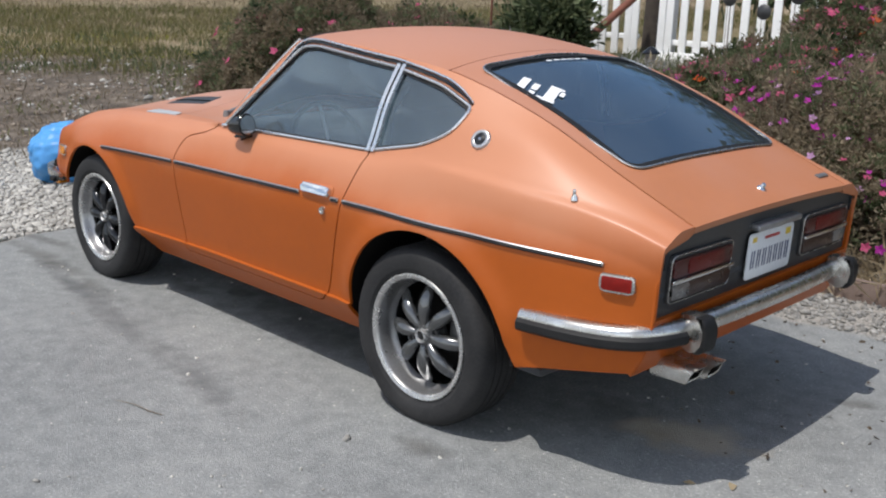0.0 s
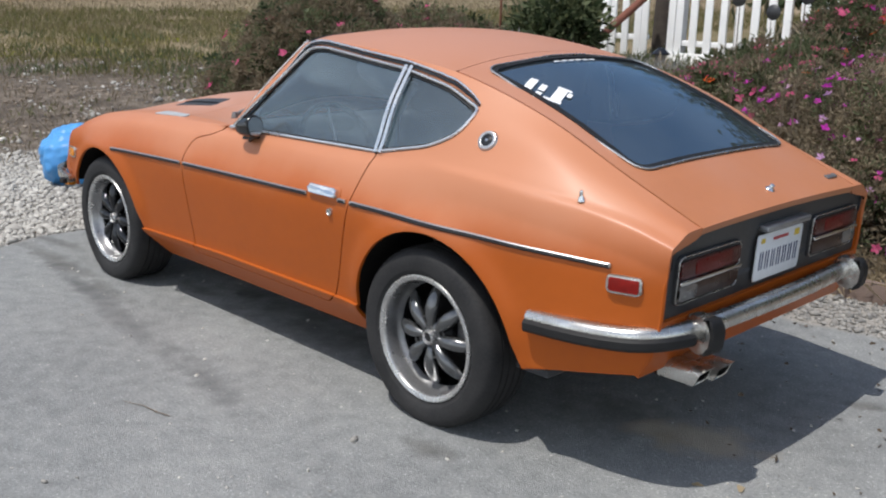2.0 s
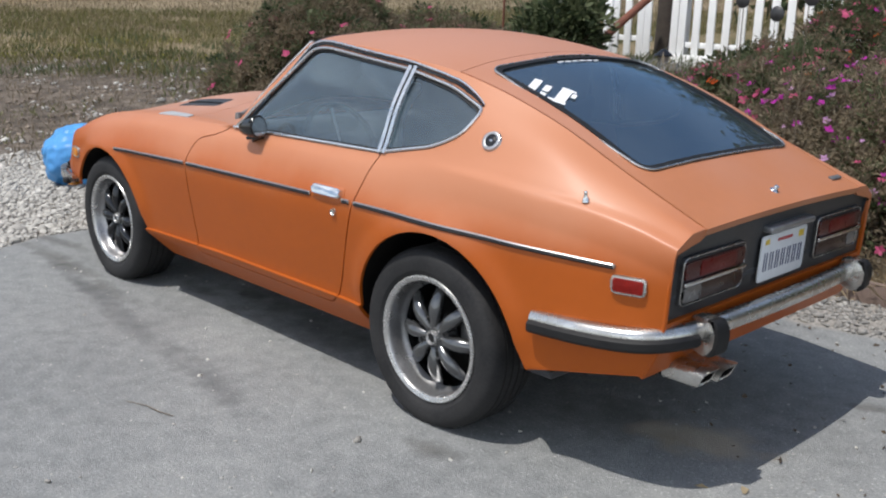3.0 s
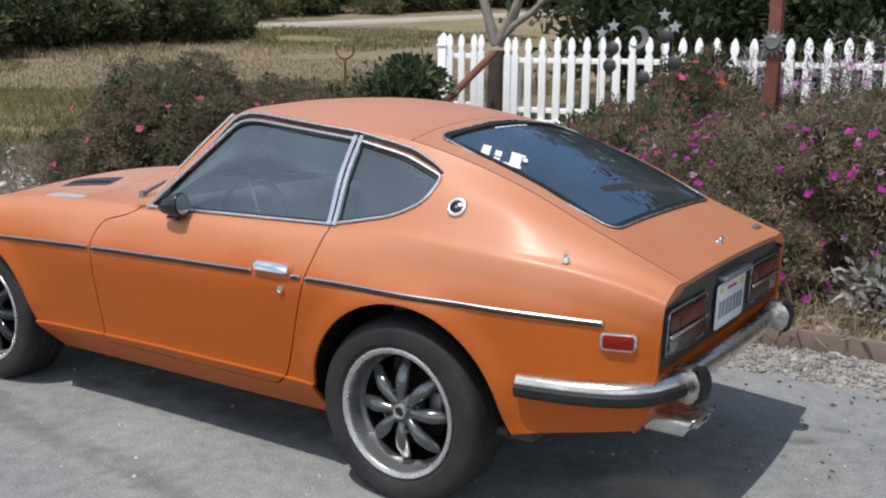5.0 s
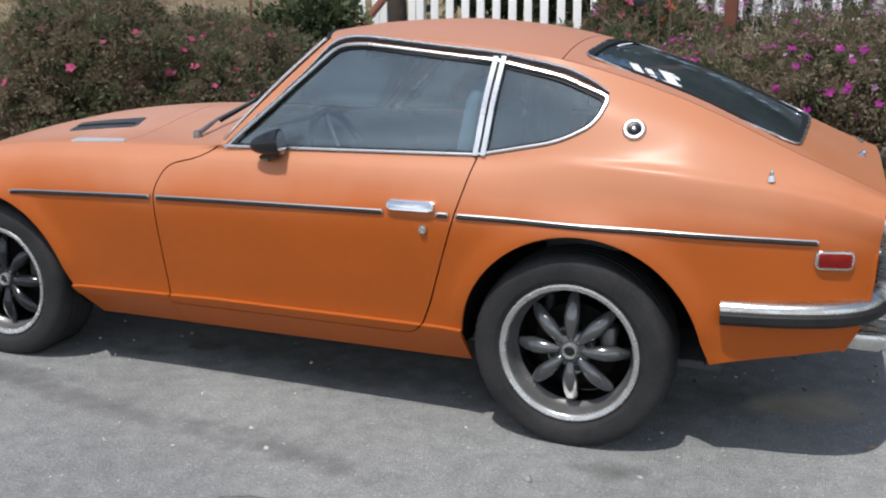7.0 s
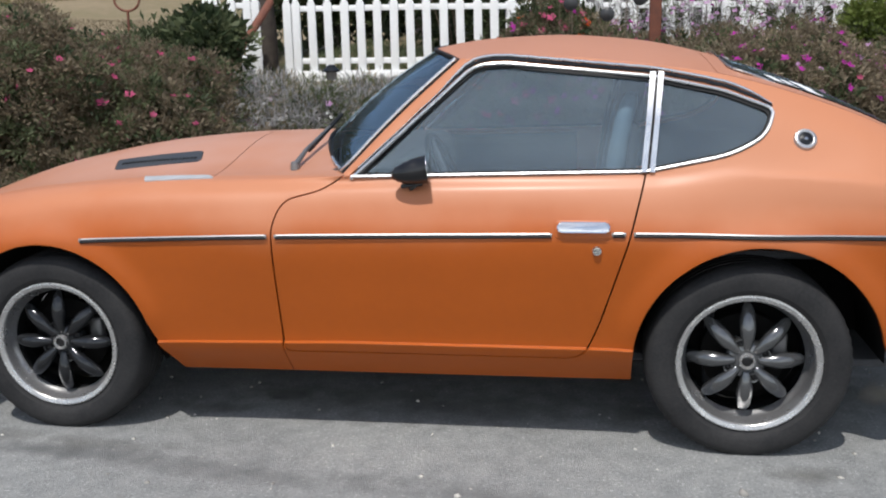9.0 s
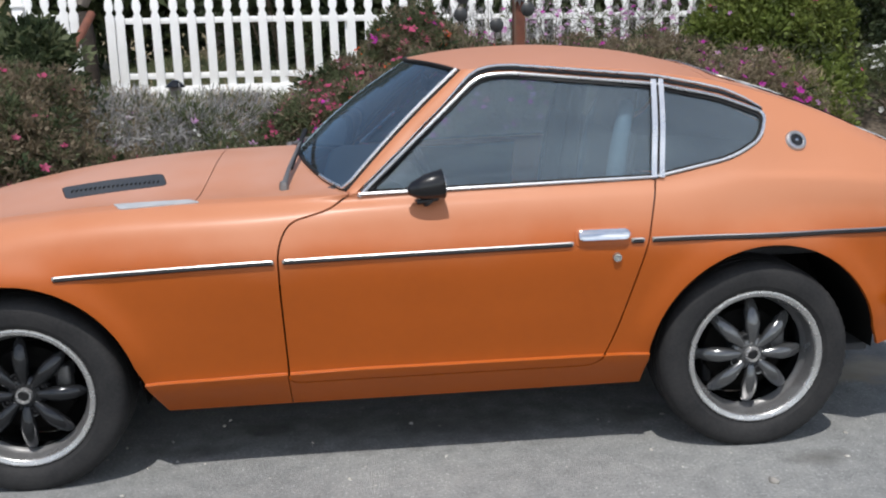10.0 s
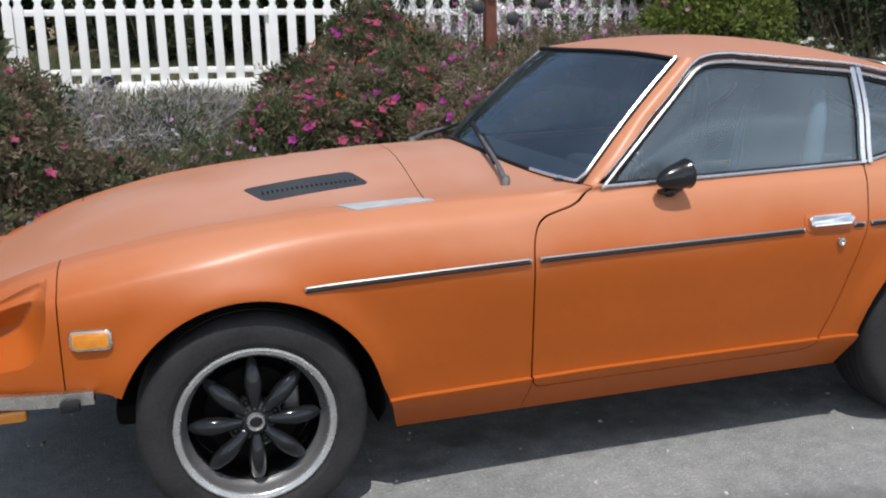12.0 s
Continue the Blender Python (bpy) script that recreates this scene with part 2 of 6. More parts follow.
def leafy(m, amount=0.45):
    """Let light through a thin leaf."""
    nt = m.node_tree
    b, out = nt.nodes["Principled BSDF"], nt.nodes["Material Output"]
    tr, mx = nt.nodes.new("ShaderNodeBsdfTranslucent"), nt.nodes.new("ShaderNodeMixShader")
    nt.links.new(b.inputs["Base Color"].links[0].from_socket, tr.inputs["Color"])
    b.inputs["Specular IOR Level"].default_value = 0.25
    mx.inputs[0].default_value = amount
    nt.links.new(b.outputs[0], mx.inputs[1])
    nt.links.new(tr.outputs[0], mx.inputs[2])
    nt.links.new(mx.outputs[0], out.inputs["Surface"])
    return m


LEAF_BROWN = material("dull_olive_leaf", (0.175, 0.140, 0.092), (0.250, 0.198, 0.135), 1.6, 0.66, island=0.2)
LEAF_STRAW = material("straw_green_leaf", (0.27, 0.218, 0.145), (0.38, 0.315, 0.220), 1.6, 0.7, island=0.25)
LEAF_GREEN = material("green_leaf", (0.105, 0.128, 0.062), (0.155, 0.172, 0.090), 1.6, 0.6, island=0.22)
LEAF_FRESH = material("fresh_green_leaf", (0.130, 0.180, 0.040), (0.230, 0.260, 0.072), 2.0, 0.5, island=0.4)
WHITE_PETAL = material("white_petal", (0.78, 0.78, 0.76), (0.68, 0.68, 0.66), 9, 0.55, island=0.2)
LEAF_DARK = material("dark_green_leaf", (0.040, 0.058, 0.027), (0.072, 0.092, 0.042), 1.2, 0.55, island=0.4)
LEAF_GREY = material("silver_grey_leaf", (0.36, 0.345, 0.335), (0.50, 0.48, 0.465), 2.0, 0.7, island=0.4)
LEAF_OLIVE = material("olive_scrub_leaf", (0.150, 0.165, 0.070), (0.205, 0.200, 0.098), 0.5, 0.65, island=0.35)
TRUNK_BARK = material("dark_shaded_trunk_bark", (0.040, 0.030, 0.024), (0.075, 0.060, 0.048), 9, 0.9, bump=0.5, bump_scale=40)
YELLOW_PETAL = material("yellow_petal", (0.42, 0.40, 0.06), (0.34, 0.36, 0.06), 3.0, 0.7, island=0.3)
DRY = material("dry_stalks", (0.46, 0.37, 0.24), (0.33, 0.26, 0.165), 2.0, 0.8, island=0.4)
GRASS = material("meadow_grass", (0.120, 0.132, 0.048), (0.225, 0.195, 0.085), 0.55, 0.7, island=0.35)
PINK = material("pink_petal", (0.62, 0.10, 0.22), (0.50, 0.08, 0.18), 9, 0.55, island=0.3)
MAGENTA = material("magenta_petal", (0.55, 0.035, 0.40), (0.42, 0.03, 0.32), 9, 0.55, island=0.3)
LILAC = material("pale_lilac_petal", (0.62, 0.36, 0.58), (0.52, 0.26, 0.50), 9, 0.55, island=0.3)
ORANGE_PETAL = material("orange_petal", (0.72, 0.13, 0.02), (0.62, 0.09, 0.02), 9, 0.55, island=0.3)
for leaf in (LEAF_FRESH, YELLOW_PETAL, WHITE_PETAL, LEAF_BROWN, LEAF_STRAW, LEAF_GREEN, LEAF_DARK, LEAF_GREY, LEAF_OLIVE, DRY, GRASS, PINK, MAGENTA, LILAC, ORANGE_PETAL):
    leafy(leaf)
DEAD_LEAF = material("brown_dead_leaf", (0.055, 0.040, 0.026), (0.11, 0.075, 0.045), 9, 0.8, island=0.5)
STONE_WHITE = material("pale_gravel", (0.46, 0.44, 0.40), (0.34, 0.32, 0.29), 9, 0.85, island=0.35, bump=0.3, bump_scale=90)
STONE_GREY = material("grey_gravel", (0.30, 0.285, 0.26), (0.21, 0.20, 0.185), 9, 0.85, island=0.4, bump=0.3, bump_scale=90)
BLUE_TARP = material("blue_tarpaulin", (0.075, 0.30, 0.62), (0.055, 0.24, 0.54), 6, 0.42, bump=0.25, bump_scale=30, distance=0.01)
STEEL = material("weathered_steel", (0.16, 0.16, 0.165), (0.26, 0.25, 0.24), 14, 0.5, 0.7)
EDGING = material("weathered_brown_board", (0.15, 0.105, 0.085), (0.21, 0.155, 0.13), 5, 0.85, bump=0.3, bump_scale=50)
ROCK = material("tan_rock", (0.30, 0.24, 0.18), (0.20, 0.16, 0.13), 7, 0.85, bump=0.4, bump_scale=30, distance=0.01)
TIN = material("galvanised_tin", (0.42, 0.43, 0.44), (0.32, 0.33, 0.34), 14, 0.4, 0.85)
TIMBER = material("weathered_timber", (0.20, 0.14, 0.09), (0.13, 0.095, 0.065), 6, 0.85, bump=0.3, bump_scale=40)
HOUSE_WHITE = material("white_siding", (0.62, 0.64, 0.66), (0.52, 0.54, 0.56), 2, 0.7, bump=0.2, bump_scale=8)
HOUSE_BROWN = material("brown_boarding", (0.075, 0.045, 0.032), (0.055, 0.035, 0.026), 2, 0.8, bump=0.2, bump_scale=8)
ROOFING = material("grey_shingles", (0.12, 0.115, 0.11), (0.17, 0.16, 0.155), 3, 0.9, bump=0.3, bump_scale=20)
WINDOW_BLUE = material("house_window", (0.06, 0.10, 0.14), (0.08, 0.13, 0.17), 2, 0.1, coat=0.4)
ROADGREY = material("pale_road", (0.33, 0.295, 0.245), (0.39, 0.35, 0.30), 0.3, 0.9, bump=0.2, bump_scale=20)


# ---------------------------------------------------------------- mesh tools
def mesh_of(name, verts, faces, mat, smooth=True, sharp=40):
    me = bpy.data.meshes.new(name)
    me.from_pydata([tuple(v) for v in verts], [], [tuple(f) for f in faces])
    me.materials.append(mat)
    if smooth:
        me.shade_smooth()
        if sharp:
            me.set_sharp_from_angle(angle=radians(sharp))
    me.update()
    return me


def bm_mesh(name, bm, mat, smooth=True, sharp=40):
    me = bpy.data.meshes.new(name)
    bmesh.ops.recalc_face_normals(bm, faces=bm.faces)
    bm.to_mesh(me)
    bm.free()
    me.materials.append(mat)
    if smooth:
        me.shade_smooth()
        if sharp:
            me.set_sharp_from_angle(angle=radians(sharp))
    return me


def put(name, me, parent=None, m=None, label=""):
    ob = new(name, me)
    if parent:
        ob.parent = parent
    if m is not None:
        ob.matrix_basis = m
    if label:
        ob["label"] = label
    return ob


def part(name, bm, mat, parent=None, label="", m=None, smooth=True, sharp=40):
    return put(name, bm_mesh(name, bm, mat, smooth, sharp), parent, m, label)


def thing(name, label, category, at=(0, 0, 0), group="", kind="", m=None):
    e = new(name)
    e.empty_display_size = 0.2
    e.matrix_basis = m if m is not None else Matrix.Translation(at)
    return tagged(e, label, category, group, kind)


def box(size, at=(0, 0, 0), bevel=0.0, seg=2, bm=None, rot=None):
    own = bm if bm is not None else bmesh.new()
    r = bmesh.ops.create_cube(own, size=1.0)
    m = Matrix.Translation(at) @ (rot if rot is not None else Matrix.Identity(4)) @ Matrix.Diagonal((*size, 1))
    bmesh.ops.transform(own, matrix=m, verts=r["verts"])
    if bevel:
        es = {e for v in r["verts"] for e in v.link_edges}
        bmesh.ops.bevel(own, geom=list(es), offset=bevel, segments=seg, affect="EDGES", profile=0.5)
    return own


def lathe(profile, n=48, bm=None, close=False):
    """Turn (radius, height) pairs round the y axis."""
    bm = bm if bm is not None else bmesh.new()
    rings = []
    for k in range(n):
        a = 2 * math.pi * k / n
        rings.append([bm.verts.new((r * math.cos(a), h, r * math.sin(a))) for r, h in profile])
    for k in range(n):
        a, b = rings[k], rings[(k + 1) % n]
        for j in range(len(profile) - 1):
            bm.faces.new((a[j], a[j + 1], b[j + 1], b[j]))
        if close:
            bm.faces.new((a[-1], a[0], b[0], b[-1]))
    bmesh.ops.remove_doubles(bm, verts=bm.verts, dist=1e-5)
    return bm


def tube(points, radius, n=10, bm=None, squash=1.0, cap=True):
    """A round bar along points; radius may be a list."""
    bm = bm if bm is not None else bmesh.new()
    pts = [Vector(p) for p in points]
    rad = radius if isinstance(radius, (list, tuple)) else [radius] * len(pts)
    rings, side = [], None
    for i, p in enumerate(pts):
        d = (pts[min(i + 1, len(pts) - 1)] - pts[max(i - 1, 0)]).normalized()
        ref = side if side is not None else (Vector((0, 0, 1)) if abs(d.z) < 0.9 else Vector((1, 0, 0)))
        u = (ref - d * ref.dot(d)).normalized()
        side = u
        w = d.cross(u)
        rings.append([bm.verts.new(p + (u * math.cos(2 * math.pi * k / n) + w * squash * math.sin(2 * math.pi * k / n)) * rad[i]) for k in range(n)])
    for a, b in zip(rings, rings[1:]):
        for k in range(n):
            bm.faces.new((a[k], a[(k + 1) % n], b[(k + 1) % n], b[k]))
    if cap:
        bm.faces.new(rings[0][::-1])
        bm.faces.new(rings[-1])
    return bm


def sweep(path, profile, bm=None, up=(0, 0, 1), closed=False):
    """Sweep a closed profile of (out, up) pairs along a path; out lies to the right of the way."""
    bm = bm if bm is not None else bmesh.new()
    pts = [Vector(p) for p in path]
    n, rings = len(pts), []
    for i, p in enumerate(pts):
        if closed:
            d = (pts[(i + 1) % n] - pts[i - 1]).normalized()
        else:
            d = (pts[min(i + 1, n - 1)] - pts[max(i - 1, 0)]).normalized()
        out = d.cross(Vector(up)).normalized()
        top = out.cross(d).normalized()
        rings.append([bm.verts.new(p + out * a + top * b) for a, b in profile])
    k = len(profile)
    pairs = list(zip(rings, rings[1:])) + ([(rings[-1], rings[0])] if closed else [])
    for a, b in pairs:
        for j in range(k):
            bm.faces.new((a[j], a[(j + 1) % k], b[(j + 1) % k], b[j]))
    if not closed:
        bm.faces.new(rings[0][::-1])
        bm.faces.new(rings[-1])
    return bm


def curve_of(xs, ys):
    """Monotone cubic through knots: a smooth styling line with no overshoot."""
    xs, ys = np.array(xs, float), np.array(ys, float)
    h, d = np.diff(xs), np.diff(ys) / np.diff(xs)
    m = np.zeros(len(xs))
    m[0], m[-1] = d[0], d[-1]
    for i in range(1, len(xs) - 1):
        if d[i - 1] * d[i] > 0:
            w1, w2 = 2 * h[i] + h[i - 1], h[i] + 2 * h[i - 1]
            m[i] = (w1 + w2) / (w1 / d[i - 1] + w2 / d[i])

    def f(x):
        x = np.clip(np.asarray(x, float), xs[0], xs[-1])
        i = np.clip(np.searchsorted(xs, x) - 1, 0, len(h) - 1)
        t = (x - xs[i]) / h[i]
        return ((2 * t**3 - 3 * t**2 + 1) * ys[i] + (t**3 - 2 * t**2 + t) * h[i] * m[i]
                + (-2 * t**3 + 3 * t**2) * ys[i + 1] + (t**3 - t**2) * h[i] * m[i + 1])
    return f


def rounded(poly, r, n=6):
    """A polygon with its corners turned by arcs."""
    out = []
    for i, p in enumerate(poly):
        p, a, b = np.array(p[:2]), np.array(poly[i - 1][:2]), np.array(poly[(i + 1) % len(poly)][:2])
        rr = poly[i][2] if len(poly[i]) > 2 else r
        ua, ub = (a - p) / np.linalg.norm(a - p), (b - p) / np.linalg.norm(b - p)
        ra = min(rr, 0.48 * np.linalg.norm(a - p), 0.48 * np.linalg.norm(b - p))
        for k in range(n + 1):
            t = k / n
            out.append((1 - t)**2 * (p + ua * ra) + 2 * t * (1 - t) * p + t * t * (p + ub * ra))
    return np.array(out)


def sdf(poly):
    """Signed distance to a polygon, positive inside."""
    poly = np.array(poly, float)

    def f(p):
        p = np.asarray(p, float)
        d = np.full(len(p), 1e9)
        inside = np.zeros(len(p), bool)
        for a, b in zip(poly, np.roll(poly, -1, 0)):
            e, w = b - a, p - a
            if e @ e < 1e-12:
                continue
            t = np.clip((w @ e) / (e @ e), 0, 1)
            d = np.minimum(d, np.linalg.norm(w - t[:, None] * e, axis=1))
            cross = ((a[1] <= p[:, 1]) != (b[1] <= p[:, 1]))
            with np.errstate(divide="ignore", invalid="ignore"):
                inside ^= cross & (p[:, 0] < (b[0] - a[0]) * (p[:, 1] - a[1]) / (b[1] - a[1] + 1e-15) + a[0])
        return np.where(inside, d, -d)
    return f


def clipped(patch, field):
    """Keep the part of a patch (places, plan coordinates, faces) where field > 0, cut along field = 0."""
    P, Q, F = patch
    val = field(Q)
    P, Q, faces = [np.array(p) for p in P], [np.array(q) for q in Q], []
    val = list(val)
    made = {}
    for f in F:
        s = [val[i] > 0 for i in f]
        if all(s):
            faces.append(f)
            continue
        if not any(s):
            continue
        poly = []
        for k, i in enumerate(f):
            j = f[(k + 1) % len(f)]
            if val[i] > 0:
                poly.append(i)
            if (val[i] > 0) != (val[j] > 0):
                key = (min(i, j), max(i, j))
                if key not in made:
                    t = val[i] / (val[i] - val[j])
                    made[key] = len(P)
                    P.append(P[i] + t * (P[j] - P[i]))
                    Q.append(Q[i] + t * (Q[j] - Q[i]))
                    val.append(0.0)
                poly.append(made[key])
        if len(poly) > 2:
            faces.append(tuple(poly))
    used = sorted({i for f in faces for i in f})
    back = {i: n for n, i in enumerate(used)}
    return [P[i] for i in used], np.array([Q[i] for i in used]).reshape(-1, 2), [tuple(back[i] for i in f) for f in faces]


def sheet(name, patch, mat, parent, depth=0.012, lift=0.0, flip=False, mirror=False, label="", hem=True):
    """A body panel from a patch: its skin, moved out by lift, with its edges turned in by depth."""
    P, Q, F = patch
    bm = bmesh.new()
    vs = [bm.verts.new((p[0], -p[1] if mirror else p[1], p[2])) for p in P]
    for f in F:
        try:
            bm.faces.new([vs[i] for i in (f[::-1] if flip != mirror else f)])
        except ValueError:
            pass
    bmesh.ops.remove_doubles(bm, verts=bm.verts, dist=2e-4)
    bmesh.ops.dissolve_degenerate(bm, dist=1e-4, edges=bm.edges)
    bm.normal_update()
    if lift:
        for v, n in [(v, v.normal.copy()) for v in bm.verts]:
            v.co += n * lift
    if hem:
        edge = [e for e in bm.edges if e.is_boundary]
        nor = {v: v.normal.copy() for e in edge for v in e.verts}
        at = {tuple(v.co): n for v, n in nor.items()}
        r = bmesh.ops.extrude_edge_only(bm, edges=edge)
        for v in r["geom"]:
            if isinstance(v, bmesh.types.BMVert):
                n = at.get(tuple(v.co))
                if n is not None:
                    v.co -= n * depth
    me = bpy.data.meshes.new(name)
    bm.to_mesh(me)
    bm.free()
    me.materials.append(mat)
    me.shade_smooth()
    me.set_sharp_from_angle(angle=radians(42))
    return put(name, me, parent, None, label)


def grid_patch(fn, us, vs, plan):
    """A patch over u and v; fn gives the place, plan the two coordinates by which it is cut."""
    P = [fn(u, v) for u in us for v in vs]
    n = len(vs)
    F = [(i * n + j, i * n + j + 1, (i + 1) * n + j + 1, (i + 1) * n + j) for i in range(len(us) - 1) for j in range(n - 1)]
    return P, np.array([[p[a] for a in plan] for p in P]), F


# ---------------------------------------------------------------- car: styling lines
X_LOW = (-0.9, -0.6, -0.3, 0.0, 0.3, 0.8, 1.25, 1.5, 2.0, 2.4, 2.8, 3.1)


def line(*values):
    return curve_of(X_LOW, values)


S_Y = [
    line(.570, .650, .668, .660, .650, .650, .650, .650, .655, .670, .640, .550),
    line(.610, .712, .760, .766, .760, .758, .758, .758, .768, .765, .715, .610),
    line(.632, .726, .775, .788, .783, .782, .782, .782, .788, .784, .740, .630),
    line(.640, .722, .778, .794, .801, .804, .804, .804, .800, .788, .732, .610),
    line(.640, .706, .752, .763, .768, .769, .769, .768, .767, .760, .710, .590),
    line(.634, .678, .717, .732, .739, .739, .738, .737, .737, .728, .674, .560),
    line(.600, .640, .670, .700, .708, .708, .706, .700, .696, .685, .622, .515),
]
S_Z = [
    line(.18, .18, .18, .18, .18, .18, .18, .18, .18, .18, .18, .18),
    line(.34, .34, .34, .34, .34, .34, .34, .335, .33, .34, .36, .36),
    line(.50, .50, .50, .50, .50, .50, .50, .50, .50, .50, .50, .47),
    line(.665, .68, .69, .69, .69, .69, .69, .69, .68, .665, .625, .56),
    line(.715, .760, .790, .790, .788, .785, .785, .785, .770, .750, .690, .60),
    line(.757, .828, .875, .872, .846, .843, .841, .832, .818, .785, .708, .605),
    line(.786, .872, .935, .925, .888, .880, .873, .855, .844, .810, .733, .620),
]
X_TOP = (-0.9, -0.6, -0.3, 0.0, 0.12, 0.3, 0.55, 0.8, 0.88, 0.95, 1.27, 1.35, 1.5, 2.0, 2.4, 2.8, 3.1)
E_Y = curve_of(X_TOP, (.518, .522, .528, .542, .550, .570, .575, .570, .570, .588, .688, .665, .615, .575, .555, .490, .400))
E_Z = curve_of(X_TOP, (.797, .927, 1.062, 1.160, 1.188, 1.215, 1.243, 1.254, 1.243, 1.183, .884, .878, .872, .859, .827, .747, .632))
C_HOOD = curve_of((1.2, 1.5, 1.745, 2.05, 2.27, 2.46, 2.64, 2.87, 3.1), (.948, .953, .950, .930, .903, .867, .826, .742, .632))
C_ROOF = curve_of((-0.9, -0.8, -0.6, -0.3, 0.03, 0.34, 0.62, 0.85, 1.05, 1.15), (.806, .852, .956, 1.103, 1.216, 1.283, 1.304, 1.296, 1.268, 1.235))
TAIL_X = curve_of((0.2, 0.36, 0.46, 0.56, 0.70, 0.78, 0.86), (-.76, -.785, -.828, -.847, -.853, -.860, -.870))
ARCHES = ((-0.028, 0.305, 0.378), (2.310, 0.305, 0.362))


def section(x):
    """The left flank's cross-section at x, from below the sill to the roof rail or bonnet edge: y and z over 0..1."""
    y, z = [float(f(x)) for f in S_Y], [float(f(x)) for f in S_Z]
    ledge = 0.012 * min(1, max(0, (x - 0.30) / 0.05)) * min(1, max(0, (2.0 - x) / 0.05))
    y.insert(1, y[1] + ledge)
    z.insert(1, z[1] - 0.004)
    ey, ez = float(E_Y(x)), float(E_Z(x))
    y += [0.5 * (y[-1] + ey) + 0.012, ey]
    z += [0.5 * (z[-1] + ez) + 0.006, ez]
    d = np.hypot(np.diff(y), np.diff(z))
    s = np.r_[0, np.cumsum(d + 1e-4)]
    return curve_of(s, y), curve_of(s, z), s


CREASE_Z = curve_of((-0.9, -0.813, -0.74, -0.587, -0.43, -0.25, 0.05), (.755, .786, .808, .838, .857, .876, .889))


def flare(x, z):
    """How far the skin stands out round the wheel arches and along the rear shoulder crease."""
    d = z - float(CREASE_Z(x))
    ramp = min(1, max(0, (0.16 - x) / 0.45))
    out = 0.011 * ramp * ramp * (3 - 2 * ramp) * max(0, 1 - (d / 0.017 if d > 0 else -d / 0.080))
    for cx, cz, r in ARCHES:
        d = math.hypot(x - cx, z - cz) - r
        if z > 0.2:
            out += 0.020 * math.exp(-(max(d, 0) / 0.05) ** 2) * min(1, max(0, (z - 0.27) / 0.14))
    return out


def side_point(x, z):
    """The place on the left flank at x and height z."""
    fy, fz, s = section(x)
    q = np.linspace(0, s[-1], 140)
    zz = fz(q)
    y = float(np.interp(z, zz, fy(q)))
    return Vector((x, y + flare(x, z), z))


def side_normal(x, z):
    a = side_point(x + 0.01, z) - side_point(x - 0.01, z)
    b = side_point(x, z + 0.01) - side_point(x, z - 0.01)
    return b.cross(a).normalized()


def on_side(x, z, lift=0.0):
    """A pose on the flank: local y points out of the panel, z up along it."""
    n, p = side_normal(x, z), side_point(x, z)
    fwd = Vector((-1, 0, 0))
    u = (fwd - n * fwd.dot(n)).normalized()
    w = u.cross(n)
    m = Matrix((u, n, w)).transposed().to_4x4()
    m.translation = p + n * lift
    return m




def side_patch():
    xs = np.arange(-0.892, 3.06, 0.0135)
    P, rows = [], []
    for x in xs:
        fy, fz, s = section(x)
        seg = np.concatenate([np.linspace(a, b, 8)[:-1] for a, b in zip(s, s[1:])] + [[s[-1]]])
        rows.append([(x, float(y) + flare(x, float(z)), float(z)) for y, z in zip(fy(seg), fz(seg))])
    n = len(rows[0])
    P = [p for r in rows for p in r]
    F = [(i * n + j, i * n + j + 1, (i + 1) * n + j + 1, (i + 1) * n + j) for i in range(len(rows) - 1) for j in range(n - 1)]
    return P, np.array([(p[0], p[2]) for p in P]), F


def bump_hood(v):
    return (1 - v * v) ** 1.7


def bump_roof(v):
    return 1 - abs(v) ** 2.1


def hood_at(x, v):
    e = float(E_Z(x))
    return (x, v * float(E_Y(x)), e + (float(C_HOOD(x)) - e) * bump_hood(v))


def cowl_front(v):
    return 1.745 + 0.02 * v * v


def screen_base(v):
    return 1.475 - 0.205 * v * v


def screen_top(v):
    return 1.055 - 0.16 * v * v


def roof_at(x, v):
    xe = min(x, 0.893)
    e = float(E_Z(xe))
    return (x, v * float(E_Y(xe)), e + (float(C_ROOF(x)) - e) * bump_roof(v))


def cowl_at(u, v):
    x = screen_base(v) + (cowl_front(v) - screen_base(v)) * u
    return hood_at(x, v)


def screen_at(u, v):
    a, b = Vector(hood_at(screen_base(v), v)), Vector(roof_at(screen_top(v), v))
    p = a.lerp(b, u)
    bow = 0.020 * math.sin(math.pi * u) * (1 - 0.6 * v * v)
    return tuple(p + Vector((0.7, 0, 0.7)) * bow)


def hatch_front(v):
    return 0.115 - 0.02 * v * v


DOOR = rounded([(1.262, .892, .01), (1.345, .842, .03), (1.470, .812, .05), (1.503, .74, .05), (1.502, .60, .02), (1.494, .298, .03), (.505, .300, .06),
                (.455, .42, .03), (.370, .690, .02), (.318, .893, .01)], 0.02)
WINDOW = rounded([(1.262, .874, .012), (.862, 1.229, .05), (.76, 1.234, .03), (.297, 1.186, .03), (.08, 1.139, .04), (-.078, 1.078, .03), (-.045, .995, .06),
                  (.06, .940, .06), (.318, .890, .02)], 0.02)
door_f, window_f = sdf(DOOR), sdf(WINDOW)
fender_f = sdf([(1.262, 1.4), (1.262, .70), (1.499, .60), (1.499, 0), (2.785, 0), (2.785, 1.4)])
nose_f = sdf([(2.789, 0), (3.3, 0), (3.3, 1.4), (2.789, 1.4)])
